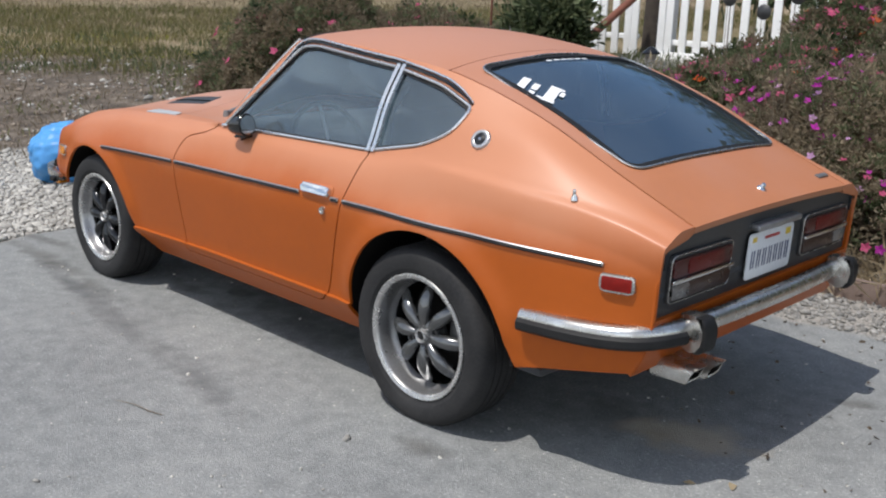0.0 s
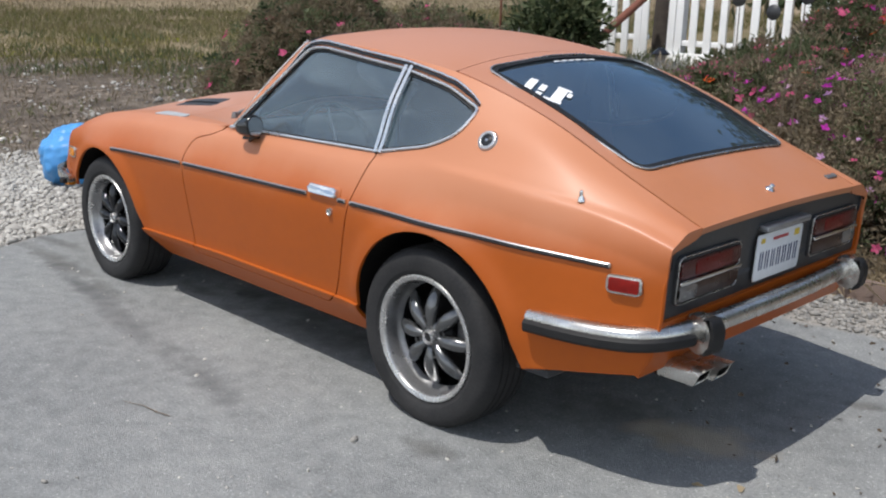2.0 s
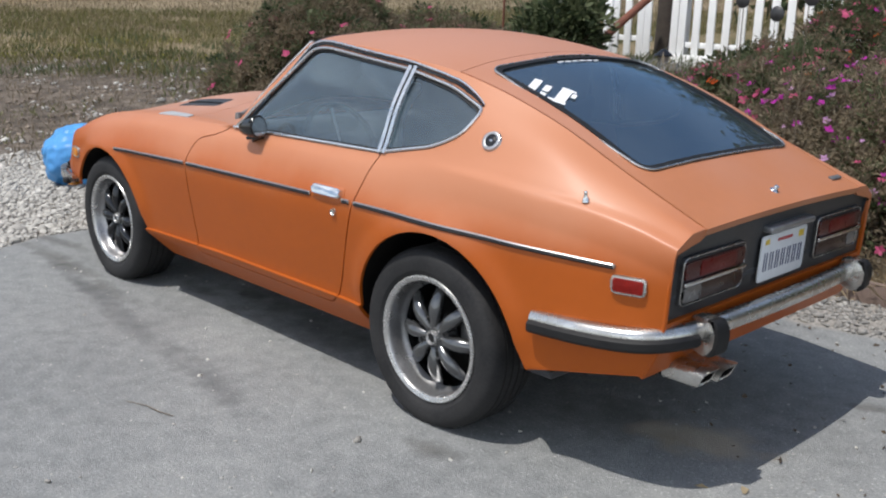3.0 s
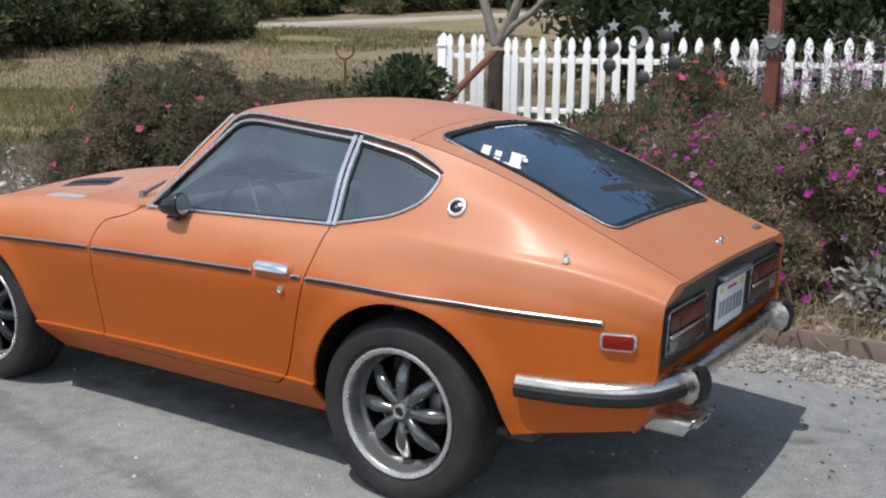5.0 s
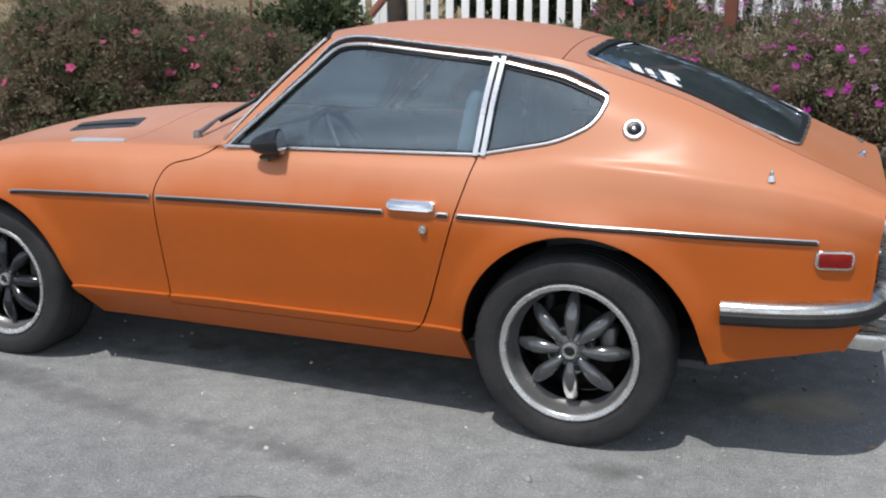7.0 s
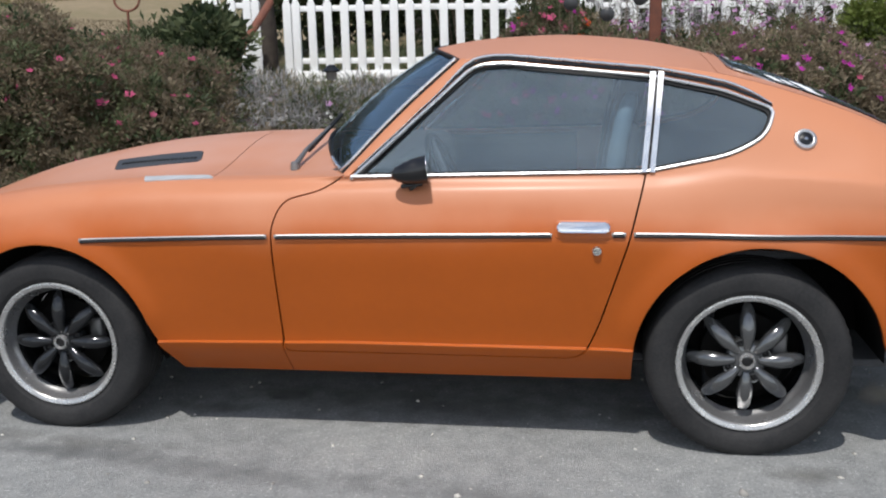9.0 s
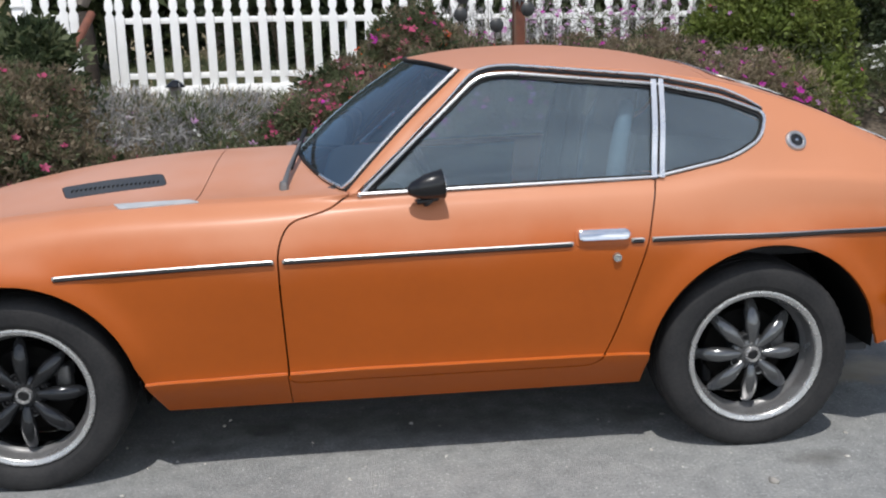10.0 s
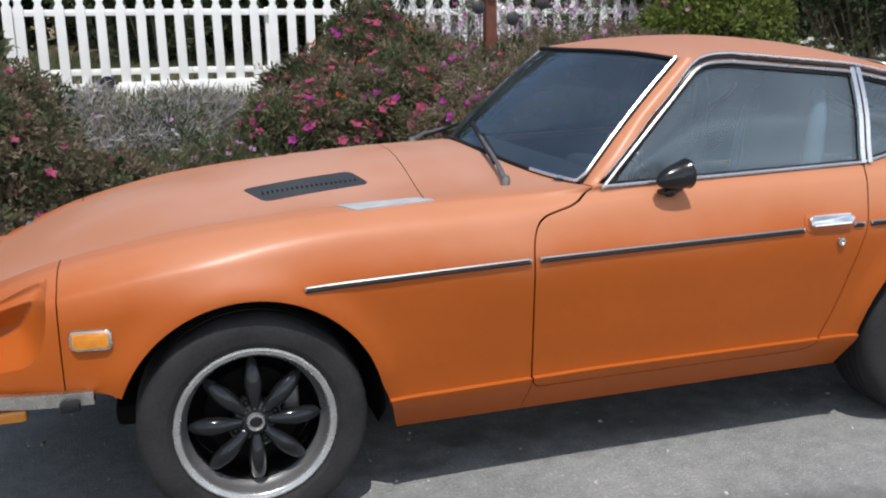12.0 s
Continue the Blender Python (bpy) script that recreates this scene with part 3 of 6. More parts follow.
rear_f = sdf([(1.259, 1.4), (1.259, .70), (1.496, .60), (1.496, 0), (-1.2, 0), (-1.2, 1.4)])


def arch_f(q):
    out = []
    for cx, cz, r in ARCHES:
        dx, dz = q[:, 0] - cx, np.maximum(q[:, 1] - cz, 0)
        skew = np.where(dx < 0, 0.30 * np.maximum(0, 0.38 - q[:, 1]), 0)
        out.append(np.hypot(dx, dz) - r - skew)
    return np.min(out, axis=0)


BOTTOM = curve_of((-0.9, -0.434, -0.36, 0.30, 0.36, 1.9, 2.0, 2.6, 2.7, 3.1), (.398, .320, .30, .204, .203, .197, .205, .40, .445, .43))


def bottom_f(q):
    return q[:, 1] - BOTTOM(q[:, 0])


def tail_f(q):
    return q[:, 0] - TAIL_X(q[:, 1])


car = thing("car", "orange two-door fastback coupe with faded paint, parked on asphalt", "car")

flank = clipped(clipped(clipped(side_patch(), bottom_f), arch_f), tail_f)
GAP = 0.0028
fender = clipped(clipped(flank, fender_f), lambda q: -door_f(q) - GAP)
rear = clipped(clipped(clipped(flank, rear_f), lambda q: -door_f(q) - GAP), lambda q: -window_f(q))
door_p = clipped(clipped(clipped(flank, lambda q: door_f(q) - GAP), lambda q: -window_f(q)), lambda q: 0.894 - q[:, 1])
LAMP = rounded([(2.812, .738, .02), (2.816, .62, .06), (2.850, .530, .06), (3.2, .455), (3.2, .545)], 0.03)
nose = clipped(clipped(flank, nose_f), lambda q: -sdf(LAMP)(q))
seal_p = clipped(clipped(flank, lambda q: window_f(q) - 0.0115), lambda q: 0.018 - window_f(q))
pane_p = clipped(flank, lambda q: window_f(q) - 0.0165)


def pillar_x(z):
    return 0.322 - 0.09 * (z - 0.89)


door_pane = clipped(pane_p, lambda q: q[:, 0] - pillar_x(q[:, 1]) - 0.012)
quarter_pane = clipped(pane_p, lambda q: pillar_x(q[:, 1]) - 0.030 - q[:, 0])

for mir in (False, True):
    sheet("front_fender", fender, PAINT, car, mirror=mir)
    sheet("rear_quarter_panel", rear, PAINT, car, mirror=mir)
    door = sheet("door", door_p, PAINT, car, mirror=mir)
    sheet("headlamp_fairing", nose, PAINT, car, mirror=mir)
    loop = []
    for q in WINDOW:
        g = np.array([window_f(q[None] + d)[0] for d in ((1e-3, 0), (-1e-3, 0), (0, 1e-3), (0, -1e-3))])
        way = np.array([g[0] - g[1], g[2] - g[3]])
        q = q + 0.0065 * way / (np.linalg.norm(way) + 1e-9)
        p = side_point(*q) + side_normal(*q) * 0.002
        loop.append((p.x, -p.y if mir else p.y, p.z))
    part("window_trim", tube(loop + loop[:1], 0.0058, 8, cap=False), BRIGHT, door, "bright metal window surround")
    sheet("window_seal", seal_p, RUBBER, door, lift=-0.003, mirror=mir)
    g1 = sheet("door_window", door_pane, GLASS_SIDE, door, lift=-0.010, mirror=mir, hem=False, label="dusty clear side glass with sky glare in its film")
    g2 = sheet("quarter_window", quarter_pane, GLASS_SIDE, car, lift=-0.010, mirror=mir, hem=False, label="dusty clear quarter glass with sky glare in its film")
    g1.visible_shadow = g2.visible_shadow = False
    inner = clipped(clipped(clipped(door_p, lambda q: q[:, 0] - 0.55), lambda q: 1.40 - q[:, 0]), lambda q: q[:, 1] - 0.42)
    sheet("door_lining", inner, CABIN, door, lift=-0.045, mirror=mir, hem=False)
    rear_lining = clipped(clipped(rear, lambda q: 0.42 - q[:, 0]), lambda q: q[:, 1] - 0.70)
    sheet("quarter_lining", rear_lining, CABIN, car, lift=-0.030, mirror=mir, hem=False)
    # pillar bars between the two side windows
    sg = -1 if mir else 1
    for off, mat, w in ((0.003, BRIGHT, 0.017), (-0.010, RUBBER, 0.006), (-0.022, BRIGHT, 0.016)):
        path = []
        for k in range(9):
            z = 0.893 + (1.190 - 0.893) * k / 8
            p = side_point(pillar_x(z) + off, z) + side_normal(pillar_x(z) + off, z) * (0.0 if mat is RUBBER else 0.004)
            path.append((p.x, p.y * sg, p.z))
        part("pillar_bar", sweep(path, [(-0.006, -w / 2), (0.006, -w / 2), (0.006, w / 2), (-0.006, w / 2)], up=(1, 0, 0)), mat, car)
    # rain gutter over the windows
    gut, gut2, thick = [], [], []
    for k in range(46):
        x = 1.235 + (-0.064 - 1.235) * k / 45
        zz = np.linspace(0.86, 1.26, 200)
        ins = window_f(np.c_[np.full(200, x), zz])
        z = float(zz[np.where(ins > 0)[0][-1]]) if (ins > 0).any() else 0.9
        full = min(1, max(0, (0.98 - x) / 0.10)) * min(1, max(0.1, (x + 0.07) / 0.09))
        up = 0.009 + 0.010 * full
        p, n = side_point(x, z + up), side_normal(x, z + up)
        gut.append(p + n * (0.003 + 0.005 * full))
        p, n = side_point(x, z + up * 0.5), side_normal(x, z + up * 0.5)
        gut2.append(p + n * 0.003)
        thick.append(0.35 + 0.65 * full)
    part("gutter_moulding", tube([(p.x, p.y * sg, p.z) for p in gut], [0.0042 * t for t in thick], 8), BRIGHT, car, "bright gutter strip")
    part("gutter_seal", tube([(p.x, p.y * sg, p.z) for p in gut2], [0.0065 * t for t in thick], 8), BLACK, car)

# bonnet, cowl, roof, tailgate
vs = np.linspace(-1, 1, 61)
hood_patch = grid_patch(lambda u, v: hood_at(cowl_front(v) + 0.003 + (3.055 - cowl_front(v)) * u, v * 0.996), np.linspace(0, 1, 80), vs, (0, 1))
VENTS = [rounded([(2.268, s * .285), (2.212, s * .432), (1.885, s * .405), (1.925, s * .275)], 0.022) for s in (1, -1)]
for poly in VENTS:
    hood_patch = clipped(hood_patch, lambda q, g=sdf(poly): -g(q))
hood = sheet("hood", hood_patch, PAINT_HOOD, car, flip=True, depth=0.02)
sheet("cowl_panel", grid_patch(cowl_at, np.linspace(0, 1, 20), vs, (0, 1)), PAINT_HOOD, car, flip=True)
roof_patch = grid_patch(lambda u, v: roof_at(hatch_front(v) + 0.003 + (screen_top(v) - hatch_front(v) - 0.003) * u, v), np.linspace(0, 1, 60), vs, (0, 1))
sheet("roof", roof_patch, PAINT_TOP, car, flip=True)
sheet("headliner", roof_patch, CABIN, car, flip=True, lift=-0.03, hem=False)
hatch_patch = grid_patch(lambda u, v: roof_at(-0.866 + (hatch_front(v) + 0.866) * u, v * 0.986), np.linspace(0, 1, 76), vs, (0, 1))
HATCH_GLASS = rounded([(.050, .455, .06), (.058, 0, .1), (.050, -.455, .06), (-.615, -.462, .07), (-.628, 0, .2), (-.615, .462, .07)], 0.05)
hg_f = sdf(HATCH_GLASS)
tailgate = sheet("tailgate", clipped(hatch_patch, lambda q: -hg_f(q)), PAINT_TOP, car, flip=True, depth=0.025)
sheet("tailgate_seal", clipped(clipped(hatch_patch, hg_f), lambda q: 0.022 - hg_f(q)), RUBBER, tailgate, flip=True, lift=0.004)
hglass = sheet("rear_window", clipped(hatch_patch, lambda q: hg_f(q) - 0.020), GLASS_HATCH, tailgate, flip=True, lift=-0.004, hem=False, label="dark tinted rear glass")
hglass.visible_shadow = False
hedge = [Vector(roof_at(p[0], p[1] / float(E_Y(p[0])))) for p in HATCH_GLASS]
part("rear_window_bead", tube([p + Vector((0, 0, 0.006)) for p in hedge] + [hedge[0] + Vector((0, 0, 0.006))], 0.004, 8, cap=False), OLD_CHROME, tailgate, "thin bright bead round the glass")
VS = 0.95
screen_patch = grid_patch(lambda u, v: screen_at(u, v * VS), np.linspace(0, 1, 30), vs, (1, 2))
A_LOW, A_TOP = Vector((1.268, 0, .878)), Vector((.866, 0, 1.233))


def pillar_at(u, v):
    """The painted pillar from the screen's edge (v = 0) round to the side window (v = 1)."""
    a = Vector(screen_at(u, VS))
    q = A_LOW.lerp(A_TOP, u)
    b = side_point(q.x, q.z)
    b += Vector((0, 0.003, 0.001))
    return tuple(a.lerp(b, v) + Vector((0.35, 0.55, 0.5)) * (0.012 * math.sin(math.pi * v)))


for mir in (False, True):
    sheet("windscreen_pillar", grid_patch(pillar_at, np.linspace(0, 1, 30), np.linspace(0, 1, 9), (0, 2)), PAINT, car, mirror=mir)
ws = sheet("windscreen", screen_patch, GLASS_WS, car, flip=False, lift=-0.002, hem=False, label="dusty windscreen")
ws.visible_shadow = False
rim = [screen_at(0.012, v * VS) for v in vs] + [screen_at(u, VS) for u in np.linspace(0.04, 0.96, 20)] + [screen_at(0.988, v * VS) for v in vs[::-1]] + [screen_at(u, -VS) for u in np.linspace(0.96, 0.04, 20)]
part("windscreen_seal", tube([Vector(p) + Vector((0.004, 0, -0.001)) for p in rim] + [Vector(rim[0]) + Vector((0.004, 0, -0.001))], 0.0085, 8, squash=0.8, cap=False), RUBBER, car)
for s in (1, -1):
    bead = [Vector(screen_at(0.018, s * v)) + Vector((0.012, 0, 0.003)) for v in (0.70, 0.78, 0.85, 0.90, 0.935)]
    bead += [Vector(screen_at(u, s * 0.948)) + Vector((0.006, s * 0.004, 0.009)) for u in np.linspace(0.06, 0.98, 20)]
    part("windscreen_bead", tube(bead, 0.0058, 8), BRIGHT, car)
for poly in VENTS:
    cy = float(poly[:, 1].mean())
    grille_patch = clipped(grid_patch(lambda u, v: hood_at(1.88 + 0.40 * u, (cy + 0.14 * v) / 0.575), np.linspace(0, 1, 30), np.linspace(-1, 1, 16), (0, 1)), lambda q, g=sdf(poly): g(q) - 0.002)
    vent = sheet("hood_vent", grille_patch, TAILBLACK, car, flip=True, lift=0.0005, label="black slatted hood vent")
    bm = bmesh.new()
    for k in range(20):
        x = 1.925 + 0.0150 * k
        z = hood_at(x, cy / 0.575)[2]
        box((0.004, 0.07, 0.005), (x, cy - math.copysign(.015, cy), z - 0.0005), 0.001, 1, bm, Euler((0, radians(-25), 0)).to_matrix().to_4x4())
    part("vent_slats", bm, RUBBER, vent)
# inspection lids on the fender tops
flank_top = (flank[0], np.array([(p[0], p[1]) for p in flank[0]]), [f for f in flank[2]])
LID = sdf(rounded([(2.030, .560), (1.985, .662), (1.742, .640), (1.790, .583)], 0.012))
lid_patch = clipped((flank_top[0], flank_top[1], [f for f in flank_top[2] if all(flank_top[0][i][2] > 0.8 for i in f)]), LID)
for mir in (False, True):
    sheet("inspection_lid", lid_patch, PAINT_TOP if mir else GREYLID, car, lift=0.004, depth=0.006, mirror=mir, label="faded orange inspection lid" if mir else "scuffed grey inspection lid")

# tail: orange surround, black inset panel, lower skirt
def tail_at(u, v, inset=0.0):
    z = 0.372 + (0.835 - 0.372) * u
    x = float(TAIL_X(z))
    w = side_point(x + 0.012, min(z, 0.79)).y
    return (x + 0.002 + inset + 0.05 * max(0, abs(v) - 0.93) ** 1.5, v * w, z)


tail_patch = grid_patch(tail_at, np.linspace(0, 1, 34), np.linspace(-1, 1, 90), (1, 2))
_fy, _fz, _s = section(-0.858)
_q = np.linspace(0, _s[-1], 200)
_top = _fz(_q) > 0.66
TOP_Y, TOP_Z = _fy(_q)[_top][::-1], _fz(_q)[_top][::-1]


def under_skin(q):
    """Positive below the body's upper skin at the tail."""
    y = np.abs(q[:, 0])
    lid = np.array([roof_at(-0.860, min(1, v / float(E_Y(-0.86))))[2] for v in y])
    return np.where(y < TOP_Y[0], lid - 0.001, np.interp(y, TOP_Y, TOP_Z) - 0.001) - q[:, 1]


tail_patch = clipped(tail_patch, under_skin)
INSET = rounded([(-.70, .552), (.70, .552), (.66, .752), (.505, .784, .01), (.495, .84, .01), (-.495, .84, .01), (-.505, .784, .01), (-.66, .752)], 0.035)
_zz = np.linspace(0.45, 0.83, 30)
_ww = np.array([side_point(float(TAIL_X(z)) + 0.012, min(z, 0.79)).y for z in _zz])
inset_poly = sdf(INSET)


def inset_f(q):
    return np.minimum(inset_poly(q), np.interp(q[:, 1], _zz, _ww) - 0.013 - np.abs(q[:, 0]))


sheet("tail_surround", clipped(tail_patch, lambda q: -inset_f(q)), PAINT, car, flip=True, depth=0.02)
sheet("tail_panel", clipped(grid_patch(lambda u, v: tail_at(u, v, 0.014), np.linspace(0, 1, 34), np.linspace(-1, 1, 90), (1, 2)), lambda q: np.minimum(inset_f(q) + 0.004, under_skin(q) - 0.006)), TAILBLACK, car, flip=True, label="faded black tail panel")


def tail_pose(y, z, lift=0.0):
    m = Matrix(((0, -1, 0, 0), (-1, 0, 0, 0), (0, 0, 1, 0), (0, 0, 0, 1)))
    tilt = math.atan2(float(TAIL_X(z - 0.05)) - float(TAIL_X(z + 0.05)), 0.1)
    p = Vector((float(TAIL_X(z)) + 0.018 - lift, y, z))
    return Matrix.Translation(p) @ Matrix.Rotation(-tilt, 4, "Y") @ m


def flat_plate(poly, depth, bevel=0.003, bm=None):
    """A plate from a polygon in x and z, front face towards +y."""
    own = bm if bm is not None else bmesh.new()
    front = [own.verts.new((p[0], depth, p[1])) for p in poly]
    back = [own.verts.new((p[0], 0, p[1])) for p in poly]
    f = own.faces.new(front)
    own.faces.new(back[::-1])
    for i in range(len(poly)):
        j = (i + 1) % len(poly)
        own.faces.new((front[i], back[i], back[j], front[j]))
    if bevel:
        bmesh.ops.bevel(own, geom=list(f.edges), offset=bevel, segments=2, affect="EDGES", profile=0.5)
    return own


LENS_CLEAR = material("clear_lens", (.16, .15, .14), (.12, .115, .11), 40, .25, coat=.4)
for s in (1, -1):
    lamp = part("tail_light", flat_plate(rounded([(-.176, -.074), (.176, -.074), (.176, .076), (-.176, .076)], 0.026), 0.012), TAILBLACK, car, "two-tier red tail light", m=tail_pose(s * 0.418, 0.662))
    part("red_lens", flat_plate(rounded([(-.165, .006), (.165, .006), (.165, .060), (-.165, .060)], 0.014), 0.020, 0.004), LENS_DARK, lamp)
    part("lens_frame", tube([(p[0], 0.014, p[1]) for p in rounded([(-.172, -.070), (.172, -.070), (.172, .072), (-.172, .072)], 0.024)] + [(-.172, 0.014, -.046)], 0.0018, 6, cap=False), OLD_CHROME, lamp)
    part("brake_lens", flat_plate(rounded([(-.090, .010), (.110, .010), (.110, .056), (-.090, .056)], 0.008), 0.023, 0.003), LENS_TAIL, lamp)
    part("lower_lens", flat_plate(rounded([(-.165, -.060), (.165, -.060), (.165, -.012), (-.165, -.012)], 0.014), 0.020, 0.004), LENS_SMOKE, lamp)
    part("reverse_lens", flat_plate(rounded([(-.165 if s > 0 else .075, -.058), (-.075 if s > 0 else .165, -.058), (-.075 if s > 0 else .165, -.014), (-.165 if s > 0 else .075, -.014)], 0.008), 0.022, 0.003), LENS_CLEAR, lamp)
    part("chrome_bar", box((0.345, 0.012, 0.013), (0, 0.022, -0.003), 0.004), CHROME, lamp, "bright bar across the lens")

plate = part("number_plate", flat_plate(rounded([(-.1525, -.076), (.1525, -.076), (.1525, .076), (-.1525, .076)], 0.014), 0.004, 0.001), PLATE_WHITE, car, "white plate with dark blue characters as bars", m=tail_pose(-0.01, 0.652, 0.012))
for k in range(7):
    x = -0.116 + 0.0385 * k
    for off in (-0.008, 0.008):
        part("character_bar", box((0.0065, 0.001, 0.060), (x + off, 0.0048, -0.012)), PLATE_BLUE, plate)
part("state_bar", box((0.10, 0.001, 0.010), (0.0, 0.0048, 0.053)), PLATE_RED, plate)
part("month_sticker", box((0.026, 0.001, 0.016), (-0.118, 0.0048, 0.055)), PLATE_YEL, plate)
part("year_sticker", box((0.034, 0.001, 0.022), (0.112, 0.0048, 0.053)), PLATE_YEL, plate)
part("plate_light", box((0.30, 0.04, 0.022), (0, 0.016, 0), 0.008), TIN, car, "grey plate lamp housing", m=tail_pose(-0.02, 0.752, 0.0))

# underbody, wheel wells, cabin floor
bm = box((3.1, 0.86, 0.07), (1.14, 0, 0.245), 0.02)
box((1.44, 1.28, 0.05), (1.14, 0, 0.236), 0.015, 2, bm)
box((0.36, 1.18, 0.05), (-0.60, 0, 0.45), 0.02, 2, bm)
box((0.44, 1.30, 0.05), (2.88, 0, 0.46), 0.02, 2, bm)
box((0.16, 1.16, 0.05), (3.14, 0, 0.46), 0.02, 2, bm)
part("underbody", bm, DARK, car)
for cx, cz, r in ARCHES:
    for s in (1, -1):
        bm = bmesh.new()
        rows = []
        for k in range(25):
            a = radians((-4 + 184 * k / 24) if cx < 1 else (24 + 168 * k / 24))
            wx, wz = cx + (r + 0.004) * math.cos(a), cz + (r + 0.004) * math.sin(a)
            rows.append([bm.verts.new((wx, s * y, wz)) for y in (0.40, 0.60, side_point(wx, max(wz, 0.2)).y - 0.010)])
        for a, b in zip(rows, rows[1:]):
            for j in range(2):
                bm.faces.new((a[j], a[j + 1], b[j + 1], b[j]))
        c = bm.verts.new((cx, s * 0.40, cz))
        for a, b in zip(rows, rows[1:]):
            bm.faces.new((c, a[0], b[0]))
        part("wheel_well", bm, DARK, car)

# ---- wheels
def smooth_step(t):
    t = min(1.0, max(0.0, t))
    return t * t * (3 - 2 * t)


def wheel(at, side, dish, metal):
    """A wheel with its axle along y: dish is how deep the spokes sit behind the rim's lip."""
    w = put("wheel", None, car, Matrix.Translation(at) @ Matrix.Rotation(0 if side > 0 else math.pi, 4, "Z"))
    w.empty_display_size = 0.1
    wall = [(.210, .088), (.219, .097), (.226, .103), (.236, .1075), (.238, .1095), (.252, .112), (.266, .1128), (.282, .1115), (.296, .1065), (.306, .0985), (.3125, .087), (.3155, .074)]
    prof = list(wall)
    for g in (0.048, 0.016, -0.016, -0.048):
        prof += [(.316, g + 0.018), (.3165, g + 0.004), (.309, g + 0.003), (.309, g - 0.003), (.3165, g - 0.004)]
    prof += [(r, -h) for r, h in wall[::-1]]
    n_seg = 120
    bm = lathe(prof, n_seg)
    for v in bm.verts:
        r, k = math.hypot(v.co.x, v.co.z), round(math.atan2(v.co.z, v.co.x) / (2 * math.pi) * n_seg)
        if r > .299 and abs(v.co.y) > .06 and k % 2 == 0:
            v.co.x, v.co.z = v.co.x * (1 - .003 / r), v.co.z * (1 - .003 / r)
        low = smooth_step((-.20 - v.co.z) / .10)
        v.co.y *= 1 + .05 * low * (r > .24)
        v.co.z = max(v.co.z, -at[2] + .001)
    part("tyre", bm, TYRE, w, "worn dusty black tyre", sharp=30)
    tip = .101 - dish
    part("rim", lathe([(.206, .084), (.217, .095), (.2215, .099), (.2225, .103), (.2205, .1065), (.2165, .1075), (.2135, .1055), (.2085, .1045), (.2050, .1035), (.2025, .1000), (.2010, .0940)], 90), RIM, w, "dulled bright alloy rim")
    part("rim_barrel", lathe([(.2010, .0940), (.1985, .085), (.1965, tip + .020), (.1935, tip + .006), (.1880, tip), (.1830, tip - .010)], 90), BARREL, w, "dull silver rim wall")
    # The rim's deep part is coloured dark, as the shade behind the spokes.
    part("inner_rim", lathe([(.1830, tip - .010), (.178, tip - .03), (.176, -.04), (.186, -.085), (.208, -.092)], 72), SPOKE, w, "inner rim, coloured dark as in shade")
    for k in range(8):
        a = 2 * math.pi * k / 8
        ta, ra = Vector((-math.sin(a), 0, math.cos(a))), Vector((0, 1, 0))
        bm, rings = bmesh.new(), []
        for t in np.linspace(0, 1, 19):
            r = .034 + .150 * t
            h = .062 + (tip - .010 - .062) * t ** 1.6 + .008 * math.sin(math.pi * t)
            rr = (.0112 + .0150 * math.sin(math.pi * min(1, .04 + .86 * t)) ** 1.3) * math.sqrt(max(.02, 1 - max(0, (t - .84) / .165) ** 2))
            p = Vector((r * math.cos(a), h, r * math.sin(a)))
            rings.append([bm.verts.new(p + ta * rr * math.cos(2 * math.pi * j / 14) + ra * rr * (1.0 if math.sin(2 * math.pi * j / 14) > 0 else .7) * math.sin(2 * math.pi * j / 14)) for j in range(14)])
        for A, B in zip(rings, rings[1:]):
            for j in range(14):
                bm.faces.new((A[j], A[(j + 1) % 14], B[(j + 1) % 14], B[j]))
        bm.faces.new(rings[0][::-1])
        bm.faces.new(rings[-1])
        part("spoke", bm, metal, w, "grey petal-shaped spoke" if k == 0 else "", sharp=0)
    part("hub", lathe([(0, .070), (.030, .071), (.048, .067), (.060, .058), (.067, .040), (.070, -.01)], 40), metal, w)
    part("centre_cap", lathe([(.0150, .074), (.0175, .082), (.0195, .086), (.0225, .086), (.0245, .082), (.026, .066)], 32), RIM, w, "ringed centre cap")
    part("cap_disc", lathe([(0, .080), (.012, .0795), (.0165, .078), (.018, .070)], 28), BLACK, w)
    for k in range(4):
        a = radians(67.5 + 90 * k)
        seat = part("lug_seat", lathe([(.007, .060), (.0110, .072), (.0155, .073), (.0170, .030)], 18), metal, w, m=Matrix.Translation((.0600 * math.cos(a), 0, .0600 * math.sin(a))))
        part("lug_nut", lathe([(0, .068), (.006, .067), (.0085, .063), (.0085, .04)], 6), BLACK, w, m=Matrix.Translation((.0600 * math.cos(a), 0, .0600 * math.sin(a))))
    # Brake and added backing disc are near-black, so the spoke gaps look shaded.
    part("brake", lathe([(0, .005), (.12, .005), (.135, -.002), (.135, -.06), (0, -.06)], 40), DARK, w, "brake disc, coloured black as in shade")
    part("caliper", box((.050, .06, .11), (-.105, -.004, .02), .012, 3), STEEL, w, "grey brake caliper")
    part("wheel_back", lathe([(0, -.07), (.181, -.07), (.181, -.075), (0, -.075)], 32), DARK, w)
    return w


for x in (-0.004, 2.309):
    for s in (1, -1):
        wheel((x, s * 0.671, 0.304), s, 0.064 if x < 1 else 0.042, SPOKE_PALE if x < 1 else SPOKE)

